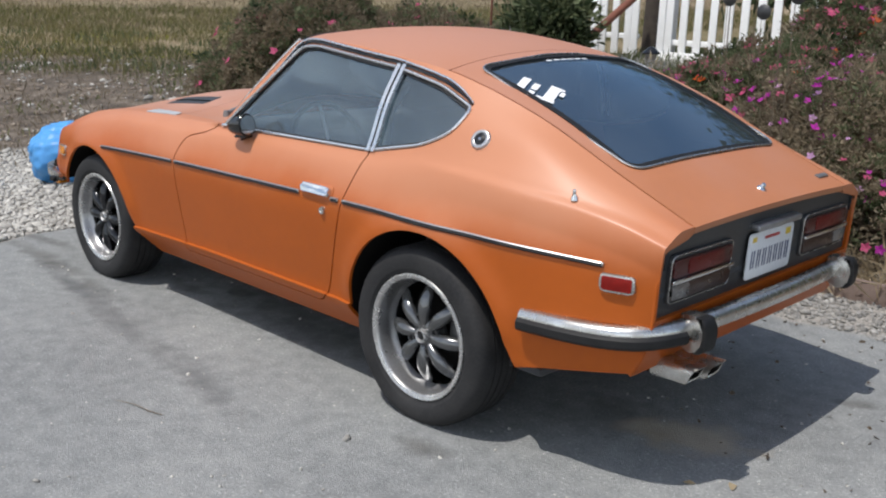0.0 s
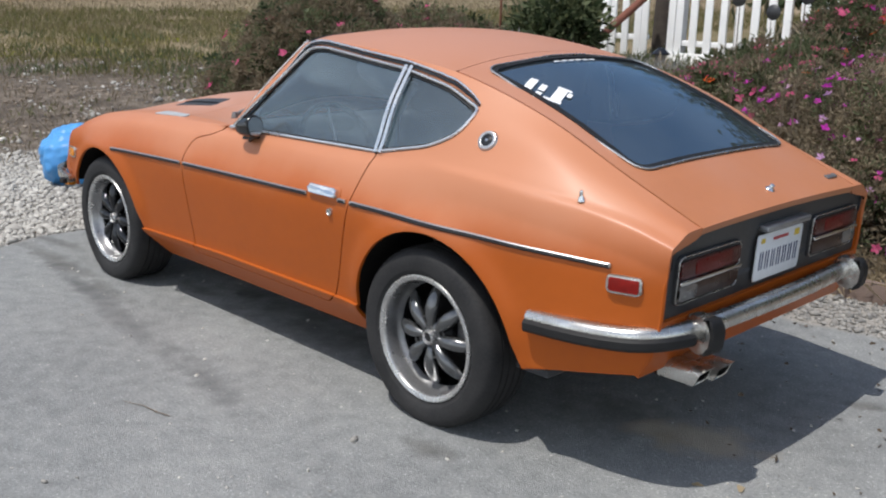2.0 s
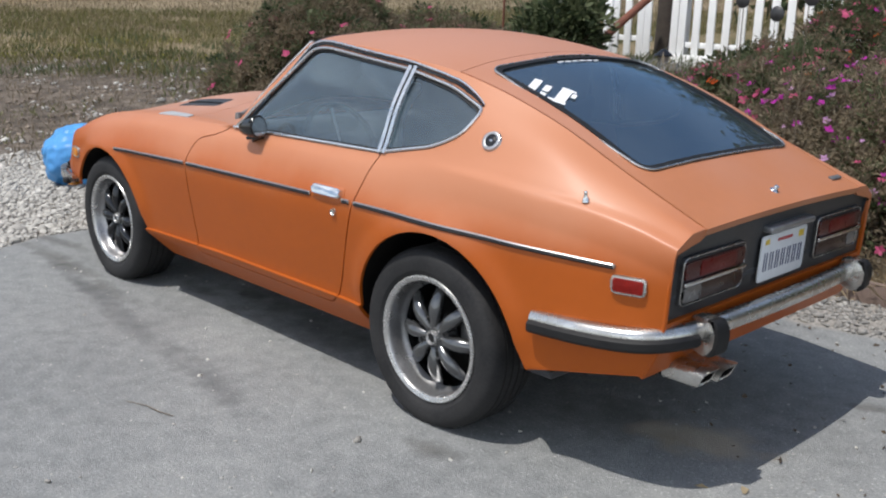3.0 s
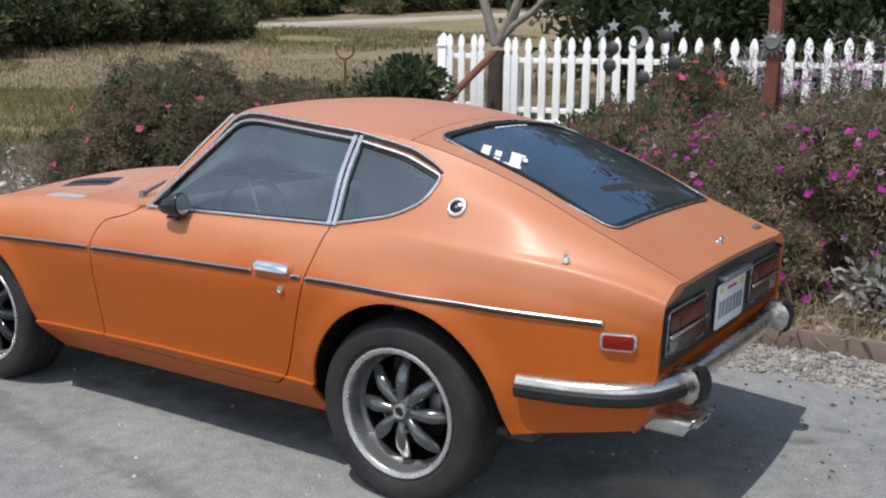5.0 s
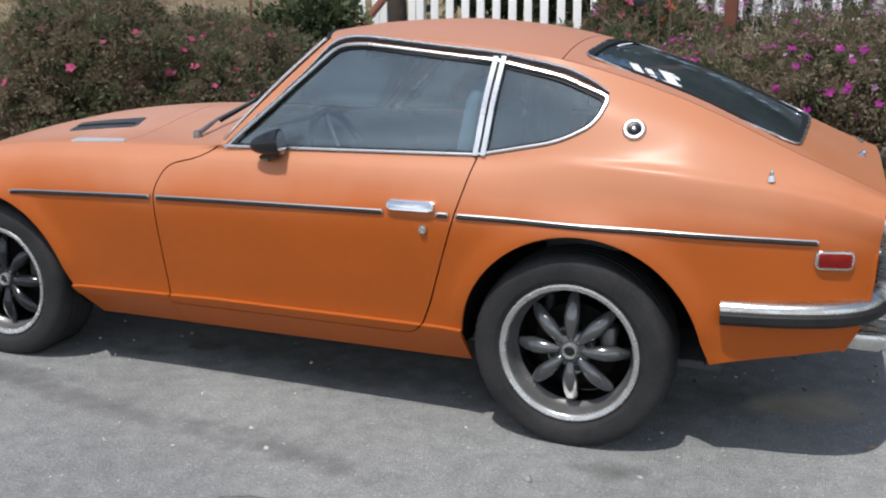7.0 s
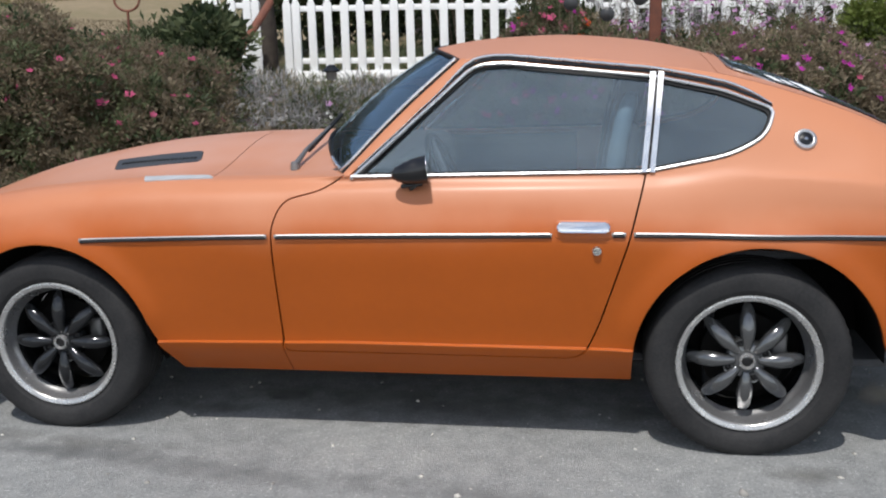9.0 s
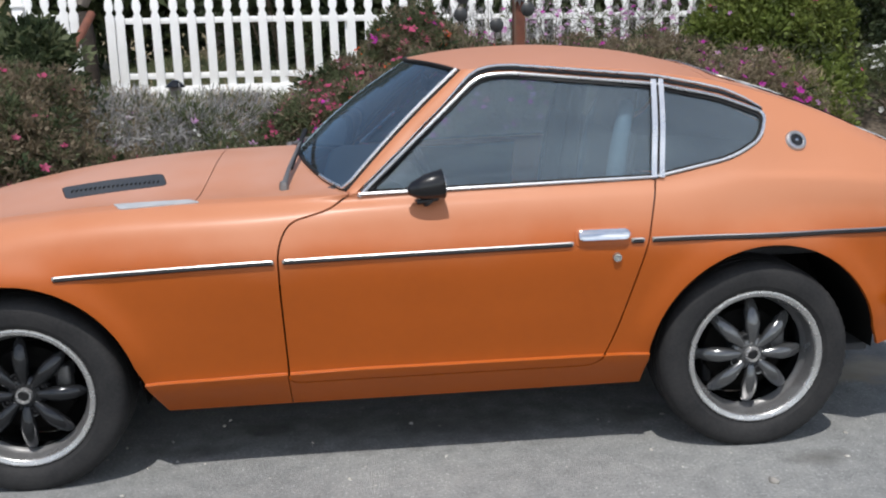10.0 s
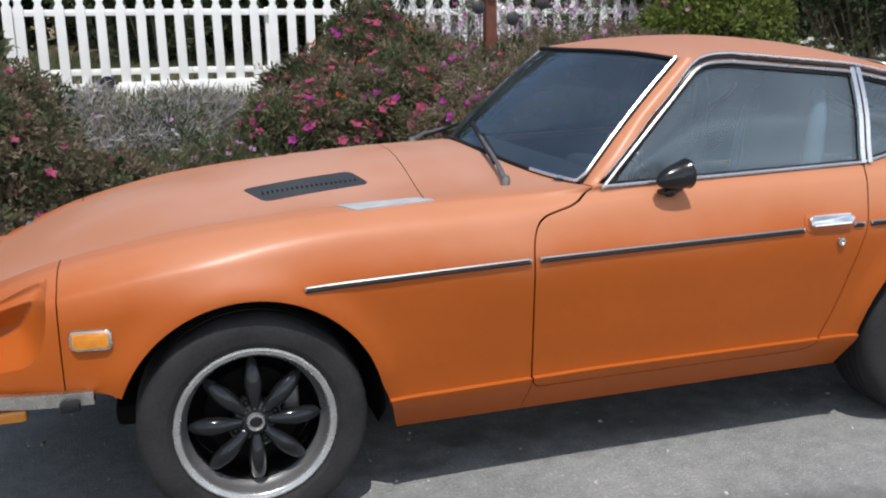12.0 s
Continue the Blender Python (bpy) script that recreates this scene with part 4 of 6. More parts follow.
# ---- bumpers
def mirrored_path(half):
    return half + [(x, -y, z) for x, y, z in half[::-1]]


def smooth_path(points, n=10):
    pts = [Vector(p) for p in points]
    out = []
    for i in range(len(pts) - 1):
        p0, p1, p2, p3 = pts[max(i - 1, 0)], pts[i], pts[i + 1], pts[min(i + 2, len(pts) - 1)]
        for k in range(n):
            t = k / n
            out.append(0.5 * ((2 * p1) + (p2 - p0) * t + (2 * p0 - 5 * p1 + 4 * p2 - p3) * t * t + (3 * p1 - p0 - 3 * p2 + p3) * t ** 3))
    return out + [pts[-1]]


half = [(-.446, .750, .492), (-.60, .738, .497), (-.72, .712, .502), (-.798, .672, .507), (-.846, .605, .512), (-.872, .500, .515), (-.888, .25, .518), (-.893, 0, .518)]
rear_path = smooth_path(mirrored_path(half)[:8] + [(x, -y, z) for x, y, z in half[-2::-1]])
BAR = [(-.012, -.040), (.010, -.040), (.022, -.030), (.027, -.008), (.026, .016), (.016, .032), (.002, .038), (-.012, .036)]
def guard_shell(poly, y0, y1, bevel):
    """A profile in x and z drawn out across y, with softened rims."""
    bm = bmesh.new()
    a, b = [bm.verts.new((p[0], y0, p[1])) for p in poly], [bm.verts.new((p[0], y1, p[1])) for p in poly]
    fa, fb = bm.faces.new(a[::-1]), bm.faces.new(b)
    for i in range(len(poly)):
        j = (i + 1) % len(poly)
        bm.faces.new((a[i], a[j], b[j], b[i]))
    bmesh.ops.bevel(bm, geom=list(fa.edges) + list(fb.edges), offset=bevel, segments=3, affect="EDGES", profile=0.5)
    return bm


bumper = part("rear_bumper", sweep(rear_path, [(-.045 if a < -.01 and z < 0 else a, z * 0.74) for a, z in BAR[::-1]]), OLD_CHROME, car, "pitted chrome rear bumper")
part("rubber_strip", sweep([p + Vector((0, 0, -0.020)) for p in rear_path[:48]], [(.004, -.019), (.030, -.018), (.039, -.008), (.038, .012), (.029, .021), (.004, .024)][::-1]), RUBBER, bumper)
part("rubber_strip", sweep([p + Vector((0, 0, -0.020)) for p in rear_path[-48:]], [(.004, -.019), (.030, -.018), (.039, -.008), (.038, .012), (.029, .021), (.004, .024)][::-1]), RUBBER, bumper)
GUARD = rounded([(.050, -.045, .02), (.050, .050, .02), (-.030, .048, .030), (-.044, .005, .02), (-.034, -.055, .02), (.0, -.066, .02)], 0.02)
for s in (1, -1):
    gm = pose(-.896, s * .500, .508, 0, 0, -s * 6)
    over = part("bumper_guard", guard_shell(GUARD, -.026, .026, .009), OLD_CHROME, bumper, "upright chrome bumper guard", m=gm)
    pad = [(p[0] - .010, p[1] * 1.02) for p in GUARD if p[0] < -.005]
    pad += [(p[0] + .013, p[1] * .95) for p in pad[::-1]]
    part("guard_rubber", guard_shell(pad, -.028, .028, .004), RUBBER, bumper, "black rubber facing", m=gm)
front_half = [(2.715, .775, .447), (2.80, .765, .447), (2.94, .735, .447), (3.09, .66, .447), (3.19, .52, .447), (3.24, .3, .447), (3.26, 0, .447)]
front_path = smooth_path(front_half + [(x, -y, z) for x, y, z in front_half[-2::-1]])
fb = part("front_bumper", sweep(front_path, [(a, b * 0.46) for a, b in BAR]), OLD_CHROME, car, "worn chrome front bumper")
part("rubber_strip", sweep([p + Vector((0, 0, -0.014)) for p in front_path[8:26]], [(.010, -.014), (.034, -.012), (.038, 0), (.034, .010), (.010, .012)]), TIN, fb)
part("rubber_pad", box((0.05, 0.03, 0.03), (2.775, 0.79, .432), 0.008), RUBBER, fb)
for s in (1, -1):
    part("front_indicator", box((0.08, 0.05, 0.035), (2.93, s * .69, .392), 0.01), LENS_AMBER, car, "amber front indicator")
# nose under the bonnet edge and the scooped lamp recess
bm = bmesh.new()
rows = []
for k in range(13):
    z = 0.34 + 0.30 * k / 12
    rows.append([bm.verts.new((3.20 - 0.55 * (abs(v) ** 3) * 0.35 + 0.02 * math.sin(math.pi * k / 12), v * 0.56, z)) for v in np.linspace(-1, 1, 21)])
for a, b in zip(rows, rows[1:]):
    for j in range(20):
        bm.faces.new((a[j], a[j + 1], b[j + 1], b[j]))
part("front_valance", bm, PAINT, car)


def nose_at(u, v):
    a = Vector(hood_at(3.057, v * 0.996))
    b = Vector((3.20 - 0.1925 * abs(v) ** 3, v * 0.56, 0.64))
    b.z = min(b.z, a.z - 0.004)
    return tuple(a.lerp(b, u))


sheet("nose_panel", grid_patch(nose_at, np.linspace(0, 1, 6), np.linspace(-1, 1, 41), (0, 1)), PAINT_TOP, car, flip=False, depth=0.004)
lamp_f = sdf(LAMP)
scoop = clipped(clipped(flank, nose_f), lamp_f)
dip = lamp_f(scoop[1])
scoop = ([np.array((p[0] - 0.08 * d, p[1] - 0.13 * (1 - math.exp(-max(d, 0) / 0.045)), p[2])) for p, d in zip(scoop[0], dip)], scoop[1], scoop[2])
for mir in (False, True):
    sheet("lamp_scoop", scoop, PAINT, car, mirror=mir, hem=False)
for s in (1, -1):
    part("headlamp", lathe([(0, .030), (.05, .026), (.080, .010), (.088, .0), (.088, -.02), (0, -.02)], 36), CHROME, car, "round headlamp", m=pose(2.985, s * 0.50, .60, 0, 0, -90))

# ---- side trim
MOULD_Z = curve_of((-0.69, -0.2, 0.35, 0.6, 1.5, 2.16), (.699, .713, .718, .715, .703, .683))


def strip(x0, x1, sg):
    n = max(3, int(abs(x1 - x0) / 0.03))
    top, low = [], []
    for k in range(n + 1):
        x = x0 + (x1 - x0) * k / n
        z = float(MOULD_Z(x))
        for lst, dz in ((top, 0.0042), (low, -0.0036)):
            p = side_point(x, z + dz)
            lst.append((p.x, p.y * sg, p.z))
    o = -sg
    pr = [(-.004 * o, -.0032), (.006 * o, -.0032), (.009 * o, -.0005), (.006 * o, .0032), (-.004 * o, .0036)]
    m = part("side_moulding", sweep(top, [(a * 0.9, b * 0.70) for a, b in pr]), MOULDING, car, "bright strip with black rubber insert")
    part("rubber_insert", sweep(low, [(a * 1.05, b * 1.6) for a, b in pr]), RUBBER, m)
    for x in (x0, x1):
        z = float(MOULD_Z(x))
        p = side_point(x, z) + side_normal(x, z) * 0.004
        part("end_cap", box((0.008, 0.010, 0.013), (p.x, p.y * sg, p.z), 0.003), OLD_CHROME, m)


for sg in (1, -1):
    for x0, x1 in ((2.160, 1.518), (1.486, 0.606), (0.418, 0.382), (0.352, -0.690)):
        strip(x1, x0, sg)
MIR = Matrix.Diagonal((1, -1, 1, 1))
for sg in (1, -1):
    def at_side(x, z, lift=0.0):
        m = on_side(x, z, lift)
        return m if sg > 0 else MIR @ m @ Matrix.Diagonal((-1, 1, 1, 1))
    # door handle in its dished recess, lock below
    part("handle_recess", flat_plate(rounded([(-.090, -.034), (.090, -.034), (.090, .026), (-.090, .026)], 0.024), 0.0025, 0.002), PAINT, car, m=at_side(0.507, 0.728))
    part("door_handle", flat_plate(rounded([(-.080, -.014), (.080, -.014), (.080, .020), (-.080, .020)], 0.012), 0.020, 0.007), CHROME, car, "chrome lever door handle", m=at_side(0.507, 0.737))
    part("door_lock", lathe([(0, .006), (.006, .007), (.008, .010), (.013, .009), (.015, 0)], 24), OLD_CHROME, car, m=at_side(0.465, 0.667))
    # round pillar emblem
    em = part("pillar_emblem", lathe([(.0, .004), (.020, .003), (.022, .008), (.026, .0095), (.032, .0075), (.036, 0)], 40), MOULDING, car, "chrome-ringed round pillar badge", m=at_side(-0.157, 0.987))
    part("badge_disc", lathe([(0, .0085), (.010, .008), (.016, .006), (.021, .0055)], 32), BLACK, em)
    part("badge_boss", lathe([(0, .0105), (.004, .010), (.006, .0075)], 16), CHROME, em)
    for k in range(20):
        a = 2 * math.pi * k / 20
        part("badge_ray", box((.0016, .0012, .010), (.0268 * math.cos(a), .0092, .0268 * math.sin(a)), 0, rot=Matrix.Rotation(math.pi / 2 - a, 4, "Y")), STEEL, em)
    # side marker lamps
    for x, z, lens in ((-0.737, 0.650, LENS_RED), (2.709, 0.592, LENS_AMBER)):
        mk = part("side_marker", flat_plate(rounded([(-.053, -.027), (.053, -.027), (.053, .027), (-.053, .027)], 0.015), 0.010, 0.004), OLD_CHROME, car, "chrome-framed side marker lamp", m=at_side(x, z))
        part("marker_lens", flat_plate(rounded([(-.045, -.020), (.045, -.020), (.045, .020), (-.045, .020)], 0.006), 0.015, 0.004), lens, mk)
# bullet mirror on the driver's door
mirror = part("door_mirror", tube([(0.045, 0.0, 0.0), (0.06, 0.006, 0.02), (0.06, 0.02, 0.045)], [0.030, 0.017, 0.015], 14), BLACK, car, "black bullet door mirror", m=pose(1.000, 0.736, 0.864, 0, 6, 8) @ Matrix.Diagonal((0.84, 0.80, 0.84, 1)))
part("mirror_foot", box((0.085, 0.05, 0.016), (0.055, 0.004, 0.004), 0.007, 3), BLACK, mirror)
part("mirror_shell", tube([(0.125, 0.030, 0.050), (0.122, 0.030, 0.050), (0.105, 0.030, 0.052), (0.075, 0.030, 0.054), (0.035, 0.030, 0.056), (-0.002, 0.030, 0.058), (-0.004, 0.030, 0.058), (-0.008, 0.030, 0.058)],
                          [0.006, 0.014, 0.028, 0.040, 0.049, 0.052, 0.055, 0.053], 28), BLACK, mirror)
part("mirror_glass", tube([(-0.009, 0.030, 0.058), (-0.0105, 0.030, 0.058)], 0.046, 28), CHROME, mirror, "round mirror glass")
# aerial stub, tailgate lock, badge
part("aerial", lathe([(0, .046), (.006, .045), (.009, .036), (.008, .026), (.014, .012), (.017, .0)], 20), CHROME, car, "retracted chrome aerial", m=Matrix.Translation(side_point(-0.553, 0.860)) @ pose(0, 0, 0, 84, 0, 0) @ Matrix.Diagonal((.72, .72, .72, 1)))
lz = roof_at(-0.800, 0)
part("tailgate_lock", lathe([(0, .024), (.010, .024), (.012, .016), (.008, .012), (.018, .004), (.021, 0)], 20), CHROME, tailgate, "chrome lock button", m=pose(lz[0], 0, lz[2], 62, 0, 90) @ Matrix.Diagonal((.75, .75, .75, 1)))
lz = roof_at(-0.802, -0.444 / float(E_Y(-0.8)))
part("tailgate_badge", box((0.020, 0.075, 0.006), (0, 0, 0.003), 0.002), STEEL, tailgate, "small grey badge", m=pose(lz[0], -0.444, lz[2] + 0.001, 0, -24, 0))
# lettering film on the tailgate glass, as plain bars
def film(cx, cy, length, width, turn):
    """A bar of lettering film lying on the tailgate glass."""
    cs, sn = math.cos(radians(turn)), math.sin(radians(turn))

    def at(u, v):
        px, py = length * (u - 0.5), width * (v - 0.5)
        x, y = cx + cs * px - sn * py, cy + sn * px + cs * py
        return roof_at(x, y / float(E_Y(x)))
    n = max(3, int(length / 0.02))
    sheet("sticker", grid_patch(at, np.linspace(0, 1, n), np.linspace(0, 1, 4), (0, 1)), WHITE_STICKER, tailgate, flip=True, lift=0.002, depth=0.001, label="white lettering film")


for cx, cy, length, width in ((-0.108, 0.396, 0.100, 0.028), (-0.146, 0.377, 0.052, 0.022), (-0.172, 0.435, 0.046, 0.020), (-0.205, 0.362, 0.128, 0.036), (-0.222, 0.420, 0.018, 0.062), (-0.188, 0.310, 0.016, 0.050), (-0.224, 0.330, 0.034, 0.016)):
    film(cx, cy, length, width, -66)
for k in range(6):
    film(0.012, 0.115 - 0.042 * k, 0.008, 0.030, 0)
# twin exhaust tips
for y, back in ((0.487, 0.0), (0.405, 0.016)):
    bm = bmesh.new()
    rings = []
    for x, cut in ((-0.765, 0), (-0.900 - back, 1)):
        rings.append([bm.verts.new((x - cut * 0.026 * math.sin(a), y + 0.036 * np.sign(math.cos(a)) * abs(math.cos(a)) ** 0.6, 0.366 + 0.035 * np.sign(math.sin(a)) * abs(math.sin(a)) ** 0.6)) for a in np.linspace(0, 2 * math.pi, 24, endpoint=False)])
    inner = [bm.verts.new((v.co.x + 0.002, y + (v.co.y - y) * 0.9, 0.366 + (v.co.z - 0.366) * 0.88)) for v in rings[1]]
    deep = [bm.verts.new((-0.75, y + (v.co.y - y) * 0.9, 0.366 + (v.co.z - 0.366) * 0.88)) for v in rings[1]]
    for A, B in ((rings[0], rings[1]), (rings[1], inner)):
        for j in range(24):
            bm.faces.new((A[j], A[(j + 1) % 24], B[(j + 1) % 24], B[j]))
    # The bore is a separate part in near-black.
    bore = bmesh.new()
    A, B = [bore.verts.new(v.co) for v in inner], [bore.verts.new(v.co) for v in deep]
    for j in range(24):
        bore.faces.new((A[j], A[(j + 1) % 24], B[(j + 1) % 24], B[j]))
    bmesh.ops.delete(bm, geom=deep, context="VERTS")
    tip = part("exhaust_tip", bm, OLD_CHROME, car, "sooty chrome exhaust tip")
    part("bore", bore, DARK, tip, "near-black bore")
part("muffler", tube([(-0.77, 0.445, 0.385), (-0.42, 0.40, 0.37)], 0.06, 16), DARK, car)
# wipers
for piv, tip in (((1.492, 0.535), (0.12, 0.16)), ((1.535, -0.40), (0.10, -0.86))):
    base = Vector((piv[0], piv[1], hood_at(piv[0], piv[1] / 0.62)[2] + 0.012))
    end = Vector(screen_at(tip[0], tip[1])) + Vector((0.02, 0, 0.022))
    arm = part("wiper", tube([base, base.lerp(end, 0.25) + Vector((0, 0, 0.012)), end], [0.011, 0.007, 0.004], 8), STEEL, car, "grey wiper arm")
    d = (end - base).normalized()
    part("blade", tube([base.lerp(end, 0.30), end + d * 0.03], 0.0085, 6), RUBBER, arm)
    part("pivot", lathe([(0, .016), (.012, .014), (.016, 0), (.016, -.02)], 16), STEEL, arm, m=Matrix.Translation(base) @ pose(0, 0, 0, 90, 0, 0))

# ---- cabin
part("cabin_floor", box((2.0, 1.30, 0.03), (0.55, 0, 0.275), 0.01), CABIN, car)
part("load_deck", box((0.95, 1.26, 0.03), (-0.36, 0, 0.62), 0.01), CABIN, car)
part("bulkhead", box((0.03, 1.25, 0.50), (0.10, 0, 0.42), 0.01), CABIN, car)
part("firewall", box((0.03, 1.30, 0.62), (1.50, 0, 0.56), 0.01), DARK, car)
bm = box((0.30, 1.26, 0.20), (1.24, 0, 0.79), 0.06, 4)
box((0.10, 0.34, 0.07), (1.10, 0.36, 0.88), 0.03, 3, bm)
part("dashboard", bm, CABIN, car)
for y in (0.36, -0.36):
    seat = part("seat", box((0.50, 0.48, 0.16), (0.70, y, 0.38), 0.06, 4), SEAT, car, "black vinyl bucket seat")
    part("backrest", box((0.09, 0.40, 0.64), (0, 0, 0.32), 0.04, 4), SEAT, seat, m=pose(0.445, y, 0.40, 0, -7, 0))
    part("headrest", box((0.08, 0.28, 0.18), (0, 0, 0.70), 0.035, 4), SEAT, seat, m=pose(0.445, y, 0.40, 0, -7, 0))
    for sg in (1, -1):
        part("bolster", tube([(0.46, y + sg * .205, 0.44), (0.43, y + sg * .205, 0.70), (0.405, y + sg * .200, 0.92), (0.385, y + sg * .190, 1.04), (0.365, y + sg * .16, 1.10), (0.355, y + sg * .11, 1.115)], [.040, .038, .032, .028, .025, .018], 12), SEATBLUE if y > 0 else SEAT, seat, "pale blue seat edge" if y > 0 else "")
wheel_pts = [(0.0, 0.185 * math.cos(a), 0.185 * math.sin(a)) for a in np.linspace(0, 2 * math.pi, 37)]
steer = part("steering_wheel", tube(wheel_pts, 0.013, 8, cap=False), BLACK, car, "black three-spoke steering wheel", m=pose(0.98, 0.36, 0.80, 0, 22, 0))
for a in (90, 210, 330):
    part("wheel_spoke", tube([(0, 0, 0), (0, 0.18 * math.cos(radians(a)), 0.18 * math.sin(radians(a)))], 0.010, 6, squash=0.4), TIN, steer)
part("column", tube([(0, 0, 0), (0.25, 0, -0.02)], 0.03, 12), BLACK, steer)
part("rear_mirror", box((0.02, 0.22, 0.055), (0.99, 0, 1.18), 0.012, 3), BLACK, car, "interior rear-view mirror")


# ---------------------------------------------------------------- the land
def smooth01(t):
    t = min(1.0, max(0.0, t))
    return t * t * (3 - 2 * t)


def land_z(x, y):
    """Height of the ground: level drive, a planted bank rising to the fence, a meadow climbing away beyond."""
    bank = 0.70 * smooth01((-1.75 - y) / 3.2) * smooth01((5.6 - x) / 1.6) * smooth01((x + 14) / 4)
    s = 0.62 * x - 0.78 * y
    far = 0.046 * max(0.0, s - 5.5) + 0.00045 * max(0.0, min(s, 120) - 5.5) ** 2
    front = 0.02 * max(0.0, x - 6.0) if y > -2 else 0.02 * max(0.0, x - 6.0) * max(0, 1 - (-2 - y) / 6)
    rough = 0.0
    if x > 3.3 or y < -1.4:
        rough = 0.030 * noise.noise(Vector((x * 0.8, y * 0.8, 0))) + 0.012 * noise.noise(Vector((x * 3.1, y * 3.1, 4)))
        rough *= smooth01(max((x - 3.3) / 1.0, (-1.4 - y) / 0.8))
    return max(bank, 0) + far + front + rough


def ground_material():
    m = material("ground", (0.205, 0.20, 0.19), (0.27, 0.265, 0.25), 0.9, 0.92)
    nt = m.node_tree
    b = nt.nodes["Principled BSDF"]
    geo = nt.nodes.new("ShaderNodeNewGeometry")
    sep = nt.nodes.new("ShaderNodeSeparateXYZ")
    nt.links.new(geo.outputs["Position"], sep.inputs[0])

    X, Y = sep.outputs["X"], sep.outputs["Y"]

    def math_node(op, a, bb, clamp=False):
        n = nt.nodes.new("ShaderNodeMath")
        n.operation, n.use_clamp = op, clamp
        for k, v in ((0, a), (1, bb)):
            if isinstance(v, (int, float)):
                n.inputs[k].default_value = v
            else:
                nt.links.new(v, n.inputs[k])
        return n.outputs[0]

    def noise_node(scale, detail=4.0):
        n = nt.nodes.new("ShaderNodeTexNoise")
        n.inputs["Scale"].default_value, n.inputs["Detail"].default_value = scale, detail
        nt.links.new(geo.outputs["Position"], n.inputs["Vector"])
        return n.outputs["Fac"]

    def colours(fac, stops):
        r = nt.nodes.new("ShaderNodeValToRGB")
        while len(r.color_ramp.elements) < len(stops):
            r.color_ramp.elements.new(0.5)
        for e, (p, c) in zip(r.color_ramp.elements, stops):
            e.position, e.color = p, (*c, 1)
        nt.links.new(fac, r.inputs["Fac"])
        return r.outputs["Color"]

    def blend(fac, a, bb):
        n = nt.nodes.new("ShaderNodeMixRGB")
        nt.links.new(fac, n.inputs[0])
        nt.links.new(a, n.inputs[1])
        nt.links.new(bb, n.inputs[2])
        return n.outputs[0]

    wob = math_node("MULTIPLY", math_node("SUBTRACT", noise_node(1.6), 0.5), 1.2)
    fine, speck = noise_node(38, 6), noise_node(260, 3)
    asphalt = colours(math_node("ADD", math_node("MULTIPLY", noise_node(0.9, 5), 0.55), math_node("MULTIPLY", noise_node(14, 5), 0.45)),
                      [(0.34, (0.172, 0.176, 0.176)), (0.50, (0.230, 0.234, 0.231)), (0.68, (0.300, 0.302, 0.294))])
    grain = colours(math_node('ADD', math_node('MULTIPLY', speck, 0.45), math_node('MULTIPLY', noise_node(95, 2), 0.55)), [(0.34, (0.66, 0.66, 0.66)), (0.46, (0.98, 0.98, 0.98)), (0.58, (1.10, 1.10, 1.08)), (0.67, (2.1, 2.1, 2.05))])
    mul = nt.nodes.new("ShaderNodeMixRGB")
    mul.blend_type = "MULTIPLY"
    mul.inputs[0].default_value = 1.0
    nt.links.new(asphalt, mul.inputs[1])
    nt.links.new(grain, mul.inputs[2])
    asphalt = mul.outputs[0]
    def stain(x, y, rx, ry, turn, soft=0.5):
        cs, sn = math.cos(radians(turn)), math.sin(radians(turn))
        dx, dy = math_node("SUBTRACT", X, x), math_node("SUBTRACT", Y, y)
        u = math_node("ADD", math_node("MULTIPLY", dx, cs / rx), math_node("MULTIPLY", dy, sn / rx))
        v = math_node("ADD", math_node("MULTIPLY", dx, -sn / ry), math_node("MULTIPLY", dy, cs / ry))
        d = math_node("POWER", math_node("ADD", math_node("MULTIPLY", u, u), math_node("MULTIPLY", v, v)), 0.5)
        d = math_node("ADD", d, math_node("MULTIPLY", math_node("SUBTRACT", noise_node(7, 6), 0.5), 1.6))
        return math_node("DIVIDE", math_node("SUBTRACT", 1.0, d), soft, True)

    tan = colours(noise_node(6, 4), [(0.3, (0.34, 0.285, 0.21)), (0.7, (0.45, 0.39, 0.31))])
    track = colours(noise_node(9, 5), [(0.35, (0.085, 0.086, 0.087)), (0.65, (0.14, 0.14, 0.14))])
    for sx, sy, rx, ry, turn, soft in ((1.75, 1.03, 1.35, .085, -7, .8), (.75, 1.13, .40, .10, -10, .9), (2.3, .95, .5, .06, -7, .7)):
        asphalt = blend(math_node("MULTIPLY", stain(sx, sy, rx, ry, turn, soft), 0.55), asphalt, track)
    oil_shade = colours(noise_node(9, 5), [(0.35, (0.055, 0.052, 0.048)), (0.65, (0.115, 0.108, 0.098))])
    # Oil marks; the last, wide ellipse also deepens the shade under the car.
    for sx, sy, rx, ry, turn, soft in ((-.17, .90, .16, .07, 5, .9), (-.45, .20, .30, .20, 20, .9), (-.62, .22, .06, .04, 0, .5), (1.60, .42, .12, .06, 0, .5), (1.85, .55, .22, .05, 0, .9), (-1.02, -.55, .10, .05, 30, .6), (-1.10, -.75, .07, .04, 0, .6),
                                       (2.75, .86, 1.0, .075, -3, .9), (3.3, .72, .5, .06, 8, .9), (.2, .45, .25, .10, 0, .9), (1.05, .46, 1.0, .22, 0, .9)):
        asphalt = blend(math_node("MULTIPLY", stain(sx, sy, rx, ry, turn, soft), 0.62), asphalt, oil_shade)
